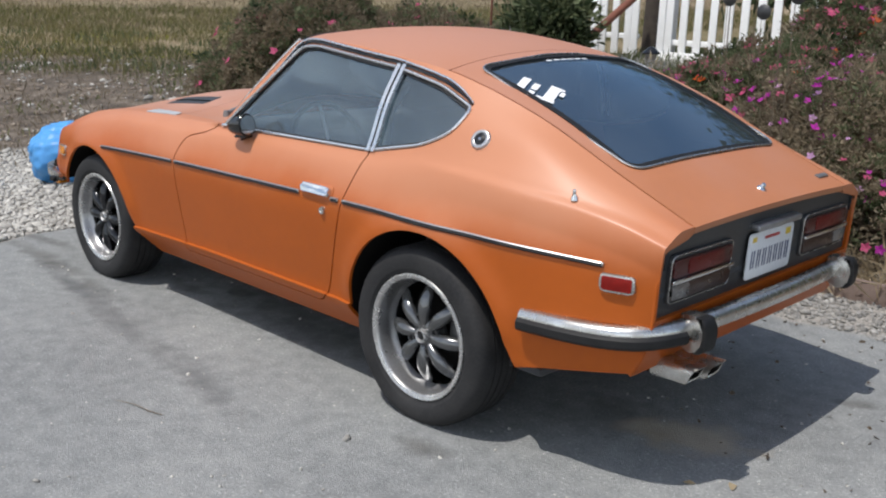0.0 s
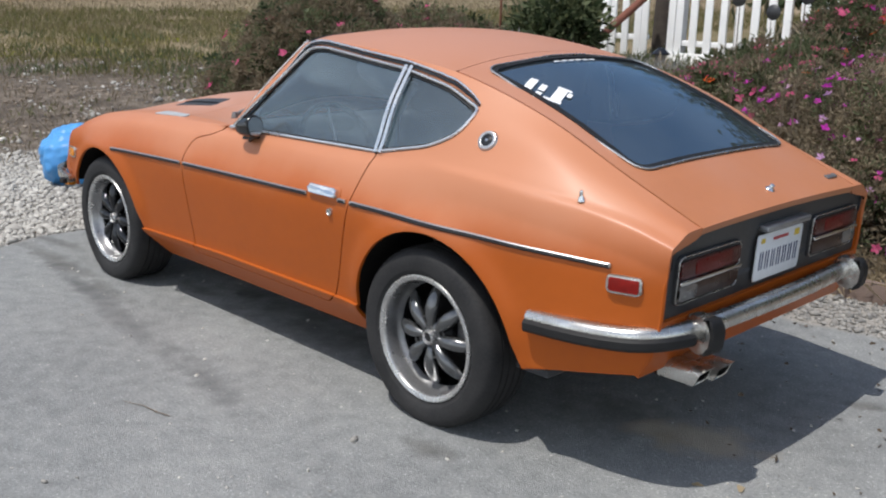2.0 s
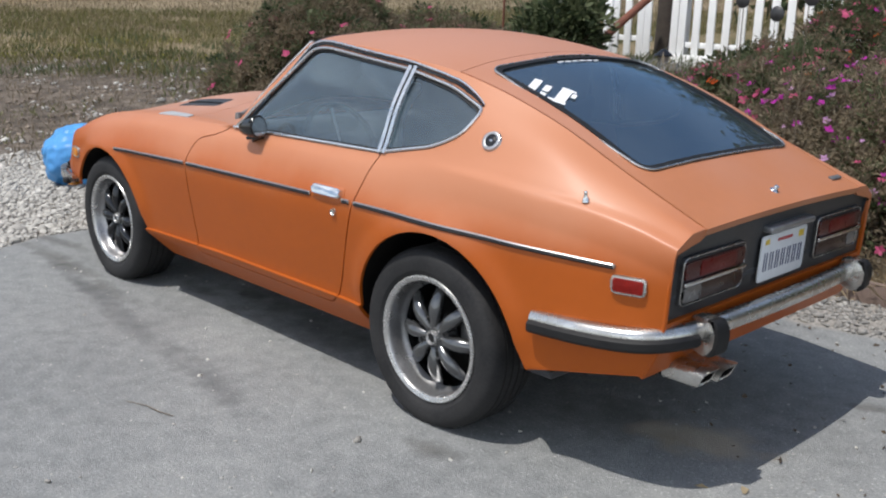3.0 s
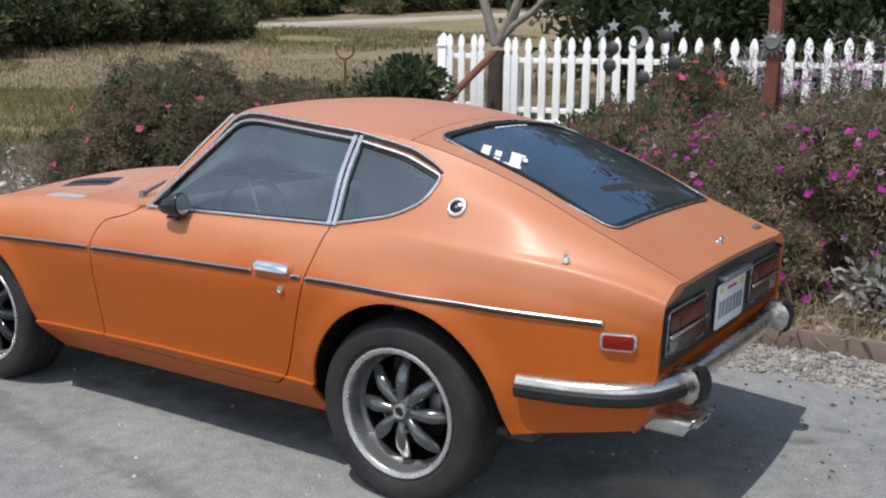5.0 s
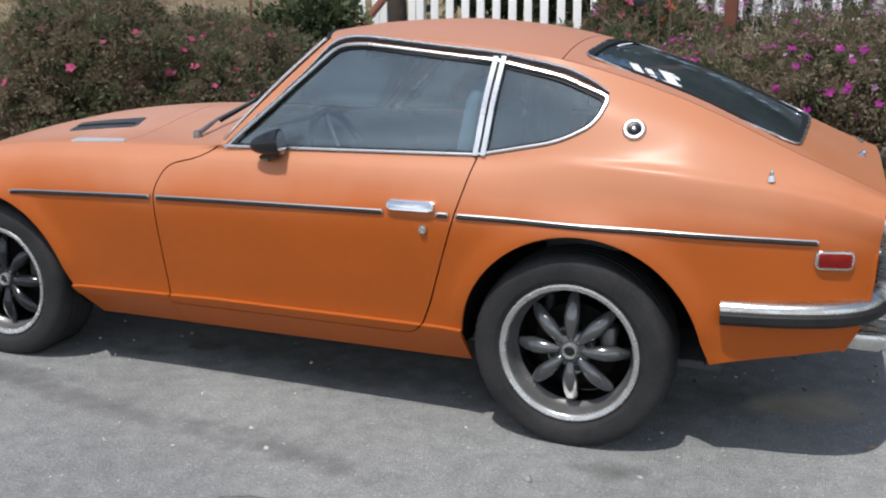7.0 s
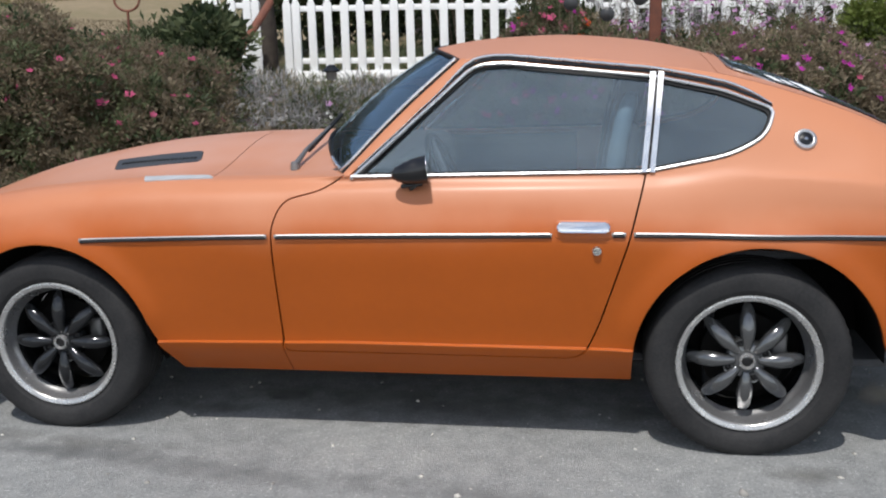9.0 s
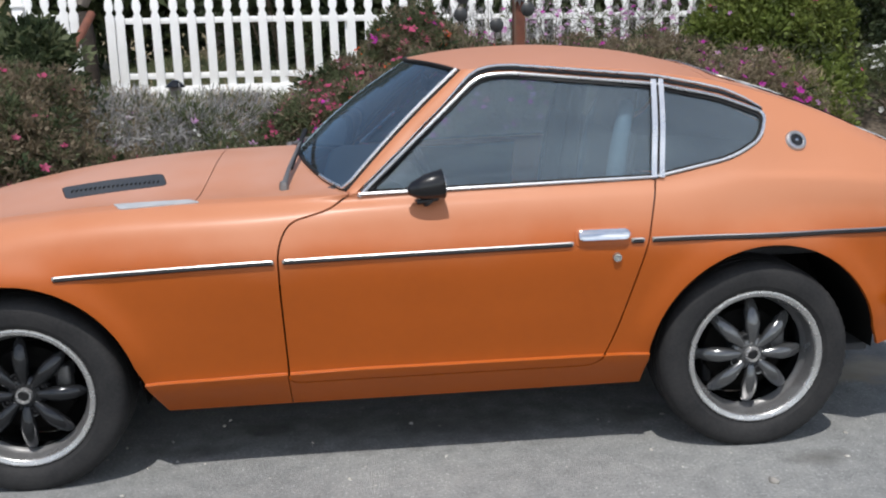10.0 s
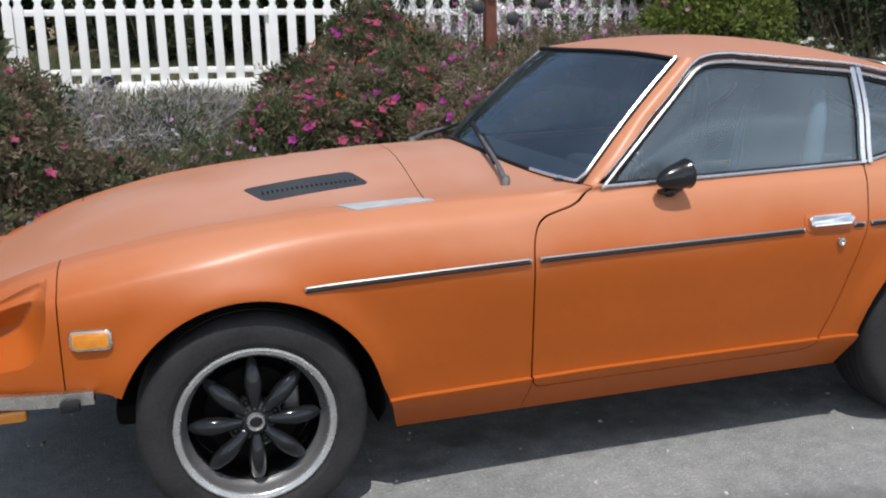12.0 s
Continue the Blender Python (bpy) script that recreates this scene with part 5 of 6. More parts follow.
    asphalt = blend(math_node("MULTIPLY", stain(-.715, .17, .26, .15, 20, .5), 0.9), asphalt, tan)
    soil = colours(math_node('ADD', math_node('MULTIPLY', fine, 0.5), math_node('MULTIPLY', noise_node(5, 6), 0.5)), [(0.36, (0.035, 0.026, 0.018)), (0.48, (0.088, 0.067, 0.048)), (0.58, (0.160, 0.128, 0.096)), (0.68, (0.29, 0.245, 0.195))])
    grit = colours(noise_node(70, 3), [(0.3, (0.17, 0.155, 0.135)), (0.55, (0.33, 0.305, 0.27)), (0.75, (0.50, 0.47, 0.42))])
    meadow = colours(math_node("ADD", math_node("MULTIPLY", noise_node(0.10, 5), 0.6), math_node("MULTIPLY", noise_node(2.5, 5), 0.4)),
                     [(0.34, (0.110, 0.100, 0.042)), (0.44, (0.165, 0.135, 0.066)), (0.52, (0.205, 0.158, 0.090)), (0.66, (0.27, 0.205, 0.125))])
    # drive ends: gravel in front and along the far side, then soil, then meadow
    edge = math_node("MULTIPLY", wob, 0.25)
    front = math_node("MULTIPLY", math_node("SUBTRACT", math_node("ADD", math_node("ADD", X, math_node("MULTIPLY", Y, 0.25)), edge), 3.50), 14.0, True)
    side = math_node("MULTIPLY", math_node("SUBTRACT", -1.28, math_node("ADD", math_node("SUBTRACT", Y, math_node("MULTIPLY", X, 0.02)), edge)), 14.0, True)
    gravel = math_node("MAXIMUM", front, side)
    col = blend(gravel, asphalt, grit)
    s1 = math_node("MULTIPLY", math_node("SUBTRACT", math_node("ADD", X, wob), 5.9), 1.2, True)
    s2 = math_node("MULTIPLY", math_node("SUBTRACT", -1.9, math_node("ADD", Y, math_node("MULTIPLY", wob, 0.4))), 3.0, True)
    col = blend(math_node("MAXIMUM", s1, s2), col, soil)
    d1 = math_node("MULTIPLY", math_node("SUBTRACT", math_node("ADD", math_node("SUBTRACT", math_node("MULTIPLY", X, 0.8), math_node("MULTIPLY", Y, 0.55)), math_node("MULTIPLY", wob, 2.0)), 11.4), 0.5, True)
    lawn = math_node("MULTIPLY", math_node("SUBTRACT", -5.5, math_node("ADD", Y, math_node("MULTIPLY", wob, 0.3))), 2.0, True)
    col = blend(math_node("MAXIMUM", d1, lawn), col, meadow)
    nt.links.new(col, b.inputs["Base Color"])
    bn = nt.nodes.new("ShaderNodeBump")
    bn.inputs["Strength"].default_value, bn.inputs["Distance"].default_value = 0.75, 0.007
    nt.links.new(math_node("ADD", speck, math_node("MULTIPLY", noise_node(110, 3), 0.8)), bn.inputs["Height"])
    nt.links.new(bn.outputs["Normal"], b.inputs["Normal"])
    return m


def spaced(lo, hi, near_lo, near_hi, step, grow=1.22):
    mid = list(np.arange(near_lo, near_hi + 1e-6, step))
    up, s, v = [], step, near_hi
    while v < hi:
        s *= grow
        v += s
        up.append(min(v, hi))
    down, s, v = [], step, near_lo
    while v > lo:
        s *= grow
        v -= s
        down.append(max(v, lo))
    return down[::-1] + mid + up


GX, GY = spaced(-400, 900, -5, 12, 0.12), spaced(-900, 400, -9, 5, 0.12)
gv = [(x, y, land_z(x, y)) for x in GX for y in GY]
ny = len(GY)
gf = [(i * ny + j, (i + 1) * ny + j, (i + 1) * ny + j + 1, i * ny + j + 1) for i in range(len(GX) - 1) for j in range(ny - 1)]
ground = new("ground", mesh_of("ground", gv, gf, ground_material(), True, 0))
tagged(ground, "grey asphalt drive with gravel edges, soil bank and dry meadow", "ground", kind="structure")


# ---------------------------------------------------------------- plant tools
rng = np.random.default_rng(7)


def blades(centres, dirs, length, width, bend=0.0, rnd=0.35):
    """Pointed leaf blades: each two triangles folded at the middle."""
    n = len(centres)
    L = length * (1 + rnd * rng.standard_normal(n)).clip(0.4, 1.8)
    W = width * (1 + rnd * rng.standard_normal(n)).clip(0.4, 1.8)
    d = dirs / np.linalg.norm(dirs, axis=1)[:, None]
    r = rng.standard_normal((n, 3))
    s = np.cross(d, r)
    s /= np.linalg.norm(s, axis=1)[:, None] + 1e-9
    up = np.cross(s, d)
    mid = centres + d * (L * 0.5)[:, None] + up * (L * 0.10)[:, None]
    tip = centres + d * L[:, None] - np.array([0, 0, 1.0]) * (bend * L)[:, None]
    V = np.stack([centres, mid + s * (W / 2)[:, None], tip, mid - s * (W / 2)[:, None]], 1).reshape(-1, 3)
    F = np.arange(n * 4).reshape(n, 4)
    return V, F


def raw_mesh(name, V, F, mat, smooth=False):
    me = bpy.data.meshes.new(name)
    V, F = np.asarray(V, np.float32), np.asarray(F, np.int32)
    k = F.shape[1]
    me.vertices.add(len(V))
    me.vertices.foreach_set("co", V.ravel())
    me.loops.add(F.size)
    me.loops.foreach_set("vertex_index", F.ravel())
    me.polygons.add(len(F))
    me.polygons.foreach_set("loop_start", np.arange(0, F.size, k, dtype=np.int32))
    me.polygons.foreach_set("loop_total", np.full(len(F), k, dtype=np.int32))
    me.materials.append(mat)
    me.update(calc_edges=True)
    me.validate()
    return me


def blob_points(blobs, n, shell=0.35):
    """Points in the outer shell of several lumps (centre, radii), with outward ways."""
    vol = np.array([b[1][0] * b[1][1] * b[1][2] for b in blobs]) ** 0.67
    pick = rng.choice(len(blobs), n, p=vol / vol.sum())
    u = rng.standard_normal((n, 3))
    u /= np.linalg.norm(u, axis=1)[:, None]
    u[:, 2] = np.where(u[:, 2] < -0.35, -u[:, 2], u[:, 2])
    r = 1 - shell * rng.random(n) ** 1.5
    lump = np.array([0.5 * noise.noise(Vector(tuple(v * 2.3 + 7 * k))) + 0.3 * noise.noise(Vector(tuple(v * 6 + 3 * k))) for v, k in zip(u, pick)])
    r = r * (1 + 0.45 * lump)
    c = np.array([b[0] for b in blobs])[pick]
    a = np.array([b[1] for b in blobs])[pick]
    return c + u * a * r[:, None], u


def petals(centres, ways, size, n=5):
    """Small open flowers: n petals round each centre."""
    V, F = [], []
    m = len(centres)
    w = ways / np.linalg.norm(ways, axis=1)[:, None]
    s = np.cross(w, rng.standard_normal((m, 3)))
    s /= np.linalg.norm(s, axis=1)[:, None]
    t = np.cross(w, s)
    size = size * (0.7 + 0.6 * rng.random(m))
    for k in range(n):
        a = 2 * math.pi * k / n
        b = 0.5 * 2 * math.pi / n
        d0 = s * math.cos(a) + t * math.sin(a)
        d1 = s * math.cos(a - b) + t * math.sin(a - b)
        d2 = s * math.cos(a + b) + t * math.sin(a + b)
        q = np.stack([centres, centres + (d1 * 0.62 + w * 0.12) * size[:, None], centres + (d0 + w * 0.30) * size[:, None], centres + (d2 * 0.62 + w * 0.12) * size[:, None]], 1).reshape(-1, 3)
        V.append(q)
    V = np.concatenate(V)
    return V, np.arange(len(V)).reshape(-1, 4)


FLOWERS = {}


def flower_mesh(mat):
    if mat not in FLOWERS:
        FLOWERS[mat] = []
        for k in range(4):
            bm = bmesh.new()
            for j in range(5):
                a = 2 * math.pi * j / 5 + random.uniform(-.2, .2)
                w, up = random.uniform(.5, .7), random.uniform(.1, .5)
                vs4 = [bm.verts.new(q) for q in ((0, 0, 0), (.62 * math.cos(a - w), .62 * math.sin(a - w), up * .5), (math.cos(a), math.sin(a), up), (.62 * math.cos(a + w), .62 * math.sin(a + w), up * .5))]
                bm.faces.new(vs4)
            FLOWERS[mat].append(bm_mesh("flower", bm, mat, False))
    return random.choice(FLOWERS[mat])


def plant(name, label, category, blobs, layers, flowers=(), stems=40, group="", base=None):
    """A bush: woody stems, leaf layers (material, count, length, width, shell) and flowers (material, count, size)."""
    c = np.array([b[0] for b in blobs]).mean(0)
    bz = land_z(c[0], c[1]) if base is None else base
    e = thing(name, label, category, (c[0], c[1], bz), group)
    o = np.array([c[0], c[1], bz])
    bm = bmesh.new()
    pts, _ = blob_points(blobs, stems, 0.5)
    for p in pts:
        q = Vector((c[0] + (p[0] - c[0]) * 0.45, c[1] + (p[1] - c[1]) * 0.45, 0))
        q.z = land_z(q.x, q.y) - 0.03
        tube([q - Vector(o), q.lerp(Vector(p), 0.5) + Vector((0, 0, 0.05)) - Vector(o), Vector(p) - Vector(o)], [0.012, 0.008, 0.003], 5, bm, cap=False)
    tagged(part("woody_growth", bm, STEM, e), kind="stuff")
    for mat, n, L, W, shell, *rest in layers:
        K = 46
        R = rest[0] if rest else 2.1 * L
        c0, u0 = blob_points(blobs, max(8, n // K), shell)
        m = len(c0)
        R = R * np.repeat(rng.uniform(.65, 1.35, m), K)
        v = rng.standard_normal((m * K, 3)) + np.repeat(u0, K, 0) * .8 + np.array([0, 0, .35])
        v /= np.linalg.norm(v, axis=1)[:, None]
        p = np.repeat(c0, K, 0) + v * (R * rng.random(m * K) ** .45)[:, None]
        d = v + rng.standard_normal(p.shape) * .45 + np.array([0, 0, .25])
        keep = p[:, 2] > np.array([land_z(a, b) for a, b in p[:, :2]])
        V, F = blades(p[keep] - o, d[keep], L, W, 0.1)
        tagged(put("foliage", raw_mesh("foliage", V, F, mat), e), kind="stuff")
    for mat, n, size in flowers:
        p, u = blob_points(blobs, n, 0.05)
        for q, w in zip(p, u):
            if q[2] > land_z(q[0], q[1]) + 0.08:
                way = Vector(w) + Vector((rng.normal(0, .3), 0.25 + rng.normal(0, .3), 0.5))
                f = put("flower", flower_mesh(mat), e, Matrix.Translation(Vector(q) - Vector(o) + Vector(w) * 0.03) @ way.to_track_quat("Z", "Y").to_matrix().to_4x4() @ Matrix.Diagonal([size * rng.uniform(.65, 1.3)] * 3 + [1]))
    return e


def B(x, y, h, rx, ry, rz):
    return ((x, y, land_z(x, y) + h), (rx, ry, rz))


# ---------------------------------------------------------------- planted bank
plant("flowering_bush", "sprawling olive-green bush with scattered pink flowers", "bush",
      [B(4.22, -2.1, .70, .82, .75, .72), B(4.74, -1.95, .42, .62, .60, .56), B(3.50, -2.35, .42, .68, .65, .54), B(2.80, -2.45, .18, .50, .5, .36), B(3.9, -3.0, .42, .9, .7, .60), B(4.45, -1.62, .2, .5, .4, .38), B(3.6, -1.75, .2, .6, .4, .42)],
      [(LEAF_BROWN, 130000, .034, .013, .22), (LEAF_GREEN, 55000, .034, .013, .20), (LEAF_DARK, 9000, .05, .022, .6)], [(PINK, 190, .036), (ORANGE_PETAL, 5, .035)], 90)
plant("flowering_bush", "large dry-looking bush with many magenta flowers", "bush",
      [B(0.10, -3.0, .32, .72, .70, .48), B(-0.75, -3.05, .36, .90, .62, .58), B(-1.55, -3.35, .26, .70, .50, .50), B(-0.3, -3.8, .26, 1.0, .7, .44), B(-1.2, -3.9, .26, .9, .7, .44), B(-0.10, -2.40, .20, .55, .36, .40)],
      [(LEAF_STRAW, 70000, .032, .010, .30), (LEAF_BROWN, 80000, .034, .011, .30), (DRY, 9000, .06, .005, .25, .11), (LEAF_GREEN, 34000, .034, .011, .30), (LEAF_DARK, 4000, .05, .02, .7)], [(MAGENTA, 560, .029), (LILAC, 220, .025), (PINK, 50, .030)], 160)
plant("flowering_bush", "rounded bush with coral, orange and purple flowers", "bush",
      [B(0.80, -4.4, .36, .42, .40, .50), B(1.25, -4.05, .15, .50, .45, .38), B(1.45, -3.4, .22, .50, .42, .36), B(0.80, -3.6, .26, .50, .5, .42), B(0.40, -4.3, .26, .45, .45, .38)],
      [(LEAF_BROWN, 36000, .036, .013, .30), (LEAF_STRAW, 6000, .07, .007, .25, .12), (LEAF_GREEN, 46000, .040, .012, .30), (LEAF_DARK, 6000, .05, .02, .7)], [(PINK, 430, .036), (ORANGE_PETAL, 50, .040), (MAGENTA, 110, .038)], 70)
plant("silver_shrub", "wiry silver-grey shrub at the foot of the fence", "shrub",
      [B(3.05, -3.55, .20, .56, .45, .28), B(2.55, -3.5, .15, .46, .4, .24), B(3.60, -3.65, .20, .45, .4, .30), B(3.2, -3.05, .18, .45, .35, .28), B(2.25, -4.0, .08, .35, .3, .18)],
      [(LEAF_GREY, 30000, .075, .008, .7), (LEAF_GREEN, 14000, .06, .010, .5), (LEAF_STRAW, 7000, .07, .008, .5)], [(LILAC, 46, .026), (WHITE_PETAL, 30, .018)], 60)
plant("daisy_clump", "low clump with pale pink daisies", "flowers",
      [B(2.05, -3.05, .12, .42, .35, .22), B(2.50, -2.80, .12, .4, .3, .22), B(2.25, -2.65, .10, .35, .25, .2)],
      [(LEAF_GREEN, 9000, .06, .012, .6), (LEAF_BROWN, 3500, .06, .012, .6)], [(LILAC, 100, .034), (PINK, 24, .030)], 20)
plant("aloe_bush", "dark green broad-leaved bush beside the fence post", "bush",
      [B(4.45, -5.25, .26, .40, .4, .38), B(4.95, -5.2, .18, .28, .35, .34), B(4.0, -4.95, .24, .34, .35, .40)],
      [(LEAF_DARK, 4200, .10, .045, .7), (LEAF_GREEN, 2600, .10, .04, .6)], (), 40)
plant("green_shrub", "fresh green leafy shrub with pale pink flowers in the bank", "shrub",
      [B(-1.85, -3.85, .50, .42, .40, .80), B(-2.25, -3.85, .48, .40, .40, .78), B(-1.60, -3.90, .35, .32, .32, .60), B(-2.0, -3.45, .22, .45, .32, .40)],
      [(LEAF_FRESH, 34000, .046, .022, .5), (LEAF_GREEN, 4000, .05, .022, .6)], [(LILAC, 60, .030), (PINK, 30, .026), (WHITE_PETAL, 40, .020)], 60)
plant("dark_shrub", "tall dark evergreen shrub growing over the fence", "shrub",
      [B(-3.75, -4.5, .75, .75, .65, 1.05), B(-4.6, -4.3, .8, .8, .7, 1.1), B(-3.5, -4.7, 1.2, .6, .6, .8), B(-5.5, -4.2, .8, .9, .7, 1.1)],
      [(LEAF_DARK, 26000, .055, .026, .6), (LEAF_GREEN, 5000, .05, .022, .4)], (), 80)
plant("white_flowers", "low clump of white daisies under the dark shrub", "flowers",
      [B(-3.1, -4.0, .22, .38, .3, .34), B(-3.7, -3.7, .20, .45, .3, .32)],
      [(LEAF_GREEN, 6000, .05, .012, .6)], [(WHITE_PETAL, 110, .030)], 24)
plant("lavender_patch", "tall thin stalks with pale purple flowers", "flowers",
      [B(-0.4, -4.7, .35, .7, .4, .5), B(-1.3, -4.7, .38, .6, .4, .5), B(0.5, -4.6, .30, .5, .35, .42)],
      [(LEAF_GREY, 4200, .09, .007, .7), (LEAF_GREEN, 3400, .08, .008, .6)], [(LILAC, 320, .026), (MAGENTA, 90, .026)], 60)
plant("succulent_clump", "blue-grey succulent clump by the gravel edge", "plant",
      [B(-1.15, -2.45, .14, .24, .18, .20)], [(LEAF_GREY, 900, .08, .03, .5), (LEAF_GREEN, 500, .08, .03, .5)], (), 6)
# timber edging and rocks where the bank meets the gravel
for a, b in ((-0.15, -1.30), (-1.31, -2.60)):
    za, zb = land_z(a, -1.84), land_z(b, -1.84)
    ed = thing("garden_edging", "weathered brown board edging the flower bank", "edging board", ((a + b) / 2, -1.84, (za + zb) / 2), "edging boards")
    part("board", box((a - b, 0.032, 0.16), (0, 0, 0.03), 0.006), EDGING, ed)
for x, y, r in ((-.78, -2.06, .075), (-.98, -2.12, .05), (-1.14, -2.02, .06), (-.90, -2.34, .055), (-1.22, -2.30, .085), (-.70, -2.24, .04), (-1.36, -2.1, .05)):
    bm = bmesh.new()
    bmesh.ops.create_icosphere(bm, subdivisions=3, radius=r)
    for v in bm.verts:
        v.co *= 1 + .30 * noise.noise(v.co * (1.2 / r) + Vector((x * 9, y * 9, 0)))
        v.co.z *= .7
    tagged(part("rock", bm, ROCK, None, m=pose(x, y, land_z(x, y) + r * .3)), "rough tan rock half sunk in the bare soil", "rock", group="rocks in the bank")
# dry stalks and litter at the near edge of the bank
px = 1.5 - 3.9 * rng.random(2600) ** 1.5
py = -1.93 - 0.45 * rng.random(2600) - 0.1 * np.sin(px * 3)
pz = np.array([land_z(a, b) for a, b in zip(px, py)])
V, F = blades(np.c_[px, py, pz], np.c_[rng.normal(0, .5, 2600), rng.normal(.25, .4, 2600), rng.random(2600) * 1.4 + .2], .22, .010, 0.25)
tagged(put("dry_stalks", raw_mesh("dry_stalks", V, F, DRY)), "dry straw-coloured stalks along the gravel edge", "dry grass", kind="stuff")


# ---------------------------------------------------------------- picket fence
FY = -6.43


def picket_poly(w=0.086, h=1.0):
    """Gothic picket outline: notched shoulders under a pointed head."""
    half = [(w / 2, 0), (w / 2, h - .205), (w * .30, h - .180), (w * .30, h - .160), (w * .48, h - .135), (w * .49, h - .095), (w * .38, h - .050), (w * .16, h - .012), (0, h)]
    return half + [(-x, z) for x, z in half[-2::-1]]


picket_me = bm_mesh("picket", flat_plate(picket_poly(), 0.018, 0.002), WHITE_PAINT, True, 30)
FENCE_TOP = curve_of((-9, -0.27, 0.26, 1.13, 1.91, 3.7, 4.0, 4.6), (1.67, 1.734, 1.746, 1.756, 1.779, 1.795, 1.830, 1.845))


def fence_posts(fence, posts):
    for px_, h in posts:
        bm = box((0.10, 0.10, h), (0, 0, h / 2), 0.006)
        part("fence_post", bm, WHITE_PAINT, fence, m=pose(px_, -0.095, 0.54 - 0.6))


fence = thing("picket_fence", "white-painted timber picket fence with pointed heads, peeling slightly", "fence", (0, FY, 0.6))
spots = [3.697] + [3.600 - 0.1768 * k for k in range(63)]
for x in spots:
    top = float(FENCE_TOP(x)) + random.uniform(-.006, .006)
    put("picket", picket_me, fence, pose(x, 0, top - 1.0 - 0.6, 0, random.uniform(-.6, .6), 0))
for z0 in (0.20, 0.745):
    for a in np.arange(-7.5, 3.4, 1.6):
        b = min(a + 1.596, 4.00)
        za, zb = float(FENCE_TOP(a)) - 1.0 + z0 - 0.6, float(FENCE_TOP(min(b, 3.7))) - 1.0 + z0 - 0.6
        part("rail", box((b - a, 0.040, 0.060), (0, 0, 0), 0.004), WHITE_PAINT, fence, m=pose((a + b) / 2, -0.030, (za + zb) / 2, 0, -math.degrees(math.atan2(zb - za, b - a)), 0))
part("kickboard", box((3.7, 0.022, 0.22), (1.86, 0.040, 0.18), 0.004), WHITE_PAINT, fence, "white board along the foot")
fence_posts(fence, ((3.64, 1.04), (1.32, 1.02), (-1.1, 1.02), (-3.5, 1.02), (-5.9, 1.02)))
# the short run on the other side of the tree, with its capped corner post
short = thing("picket_fence", "short white picket run ending in a capped corner post", "fence", (4.56, FY, 0.6))
for x in (4.475, 4.300, 4.130, 4.040):
    put("picket", picket_me, short, pose(x - 4.56, 0, float(FENCE_TOP(x)) - 1.0 - 0.6, 0, random.uniform(-.6, .6), 0))
for z0 in (0.20, 0.755):
    part("rail", box((0.55, 0.040, 0.060), (-.28, -.030, .235 + z0), 0.004), WHITE_PAINT, short)
bm = box((0.105, 0.105, 1.20), (0, 0, .60), 0.006)
box((0.130, 0.130, 0.03), (0, 0, 1.13), 0.006, 2, bm)
bmesh.ops.create_cone(bm, segments=4, radius1=0.078, radius2=0.01, depth=0.08, cap_ends=True, matrix=Matrix.Translation((0, 0, 1.235)) @ Matrix.Rotation(radians(45), 4, "Z"))
part("corner_post", bm, WHITE_PAINT, short, m=pose(0, 0, -.02))

# rusty upright, leaning bar, dead tree, garden ornaments
post = thing("rusty_pole", "rust-red square steel pole standing in the flower bank", "pole", (0.03, -3.70, land_z(0.03, -3.70)))
part("pole", box((0.085, 0.085, 2.6), (0, 0, 1.3), 0.006), RUST, post)
orn = part("sun_ornament", lathe([(0, .02), (.04, .024), (.056, .012), (.060, .0), (.04, -.01)], 28), STEEL, post, "grey sunburst ornament", m=pose(0, .06, 1.16, 0, 0, 0))
for k in range(14):
    a = 2 * math.pi * k / 14
    part("ray", flat_plate([(-.013, .056), (.013, .056), (.0, .100)], .006, 0), STEEL, orn, m=Matrix.Rotation(a, 4, "Y"))
bar = thing("leaning_bar", "rust-red steel bar leaning against the fence rail beside the tree", "bar", (4.072, -4.833, 0.7))
part("bar", tube([(0, 0, -.10), (-0.212, -1.567, 0.917)], 0.042, 10), RUST, bar)


def branchy(name, label, category, at, seed, height, mat, spread=0.5, levels=3, r0=0.09, split=3, lean=(0, 0)):
    """A bare tree: a forked trunk and tapering limbs. Returns it and the ends of its twigs."""
    rr = random.Random(seed)
    e = thing(name, label, category, at)
    ends = []
    trunk, limbs = bmesh.new(), bmesh.new()

    def grow(p, d, L, r, lev):
        pts, rad = [p], [r]
        for k in range(4):
            d = (d + Vector((rr.uniform(-1, 1), rr.uniform(-1, 1), rr.uniform(-.2, .6))) * 0.14).normalized()
            pts.append(pts[-1] + d * L / 4)
            rad.append(r * (1 - 0.11 * (k + 1)))
        tube(pts, rad, 9 if lev == 0 else 6, trunk if lev == 0 else limbs, cap=False)
        if lev == levels:
            ends.append(pts[-1])
            ends.append(pts[2])
            return
        for k in range(split):
            a = 2 * math.pi * (k + rr.random()) / split
            grow(pts[-1] if k else pts[3], (d + Vector((math.cos(a), math.sin(a), 0.15)) * spread * rr.uniform(.6, 1.3)).normalized(), L * rr.uniform(.6, .85), rad[-1] * .72, lev + 1)
    grow(Vector((0, 0, -0.05)), Vector((lean[0], lean[1], 1)).normalized(), height, r0, 0)
    part("trunk", trunk, mat, e)
    tagged(part("branchwork", limbs, mat, e), kind="stuff")
    return e, ends


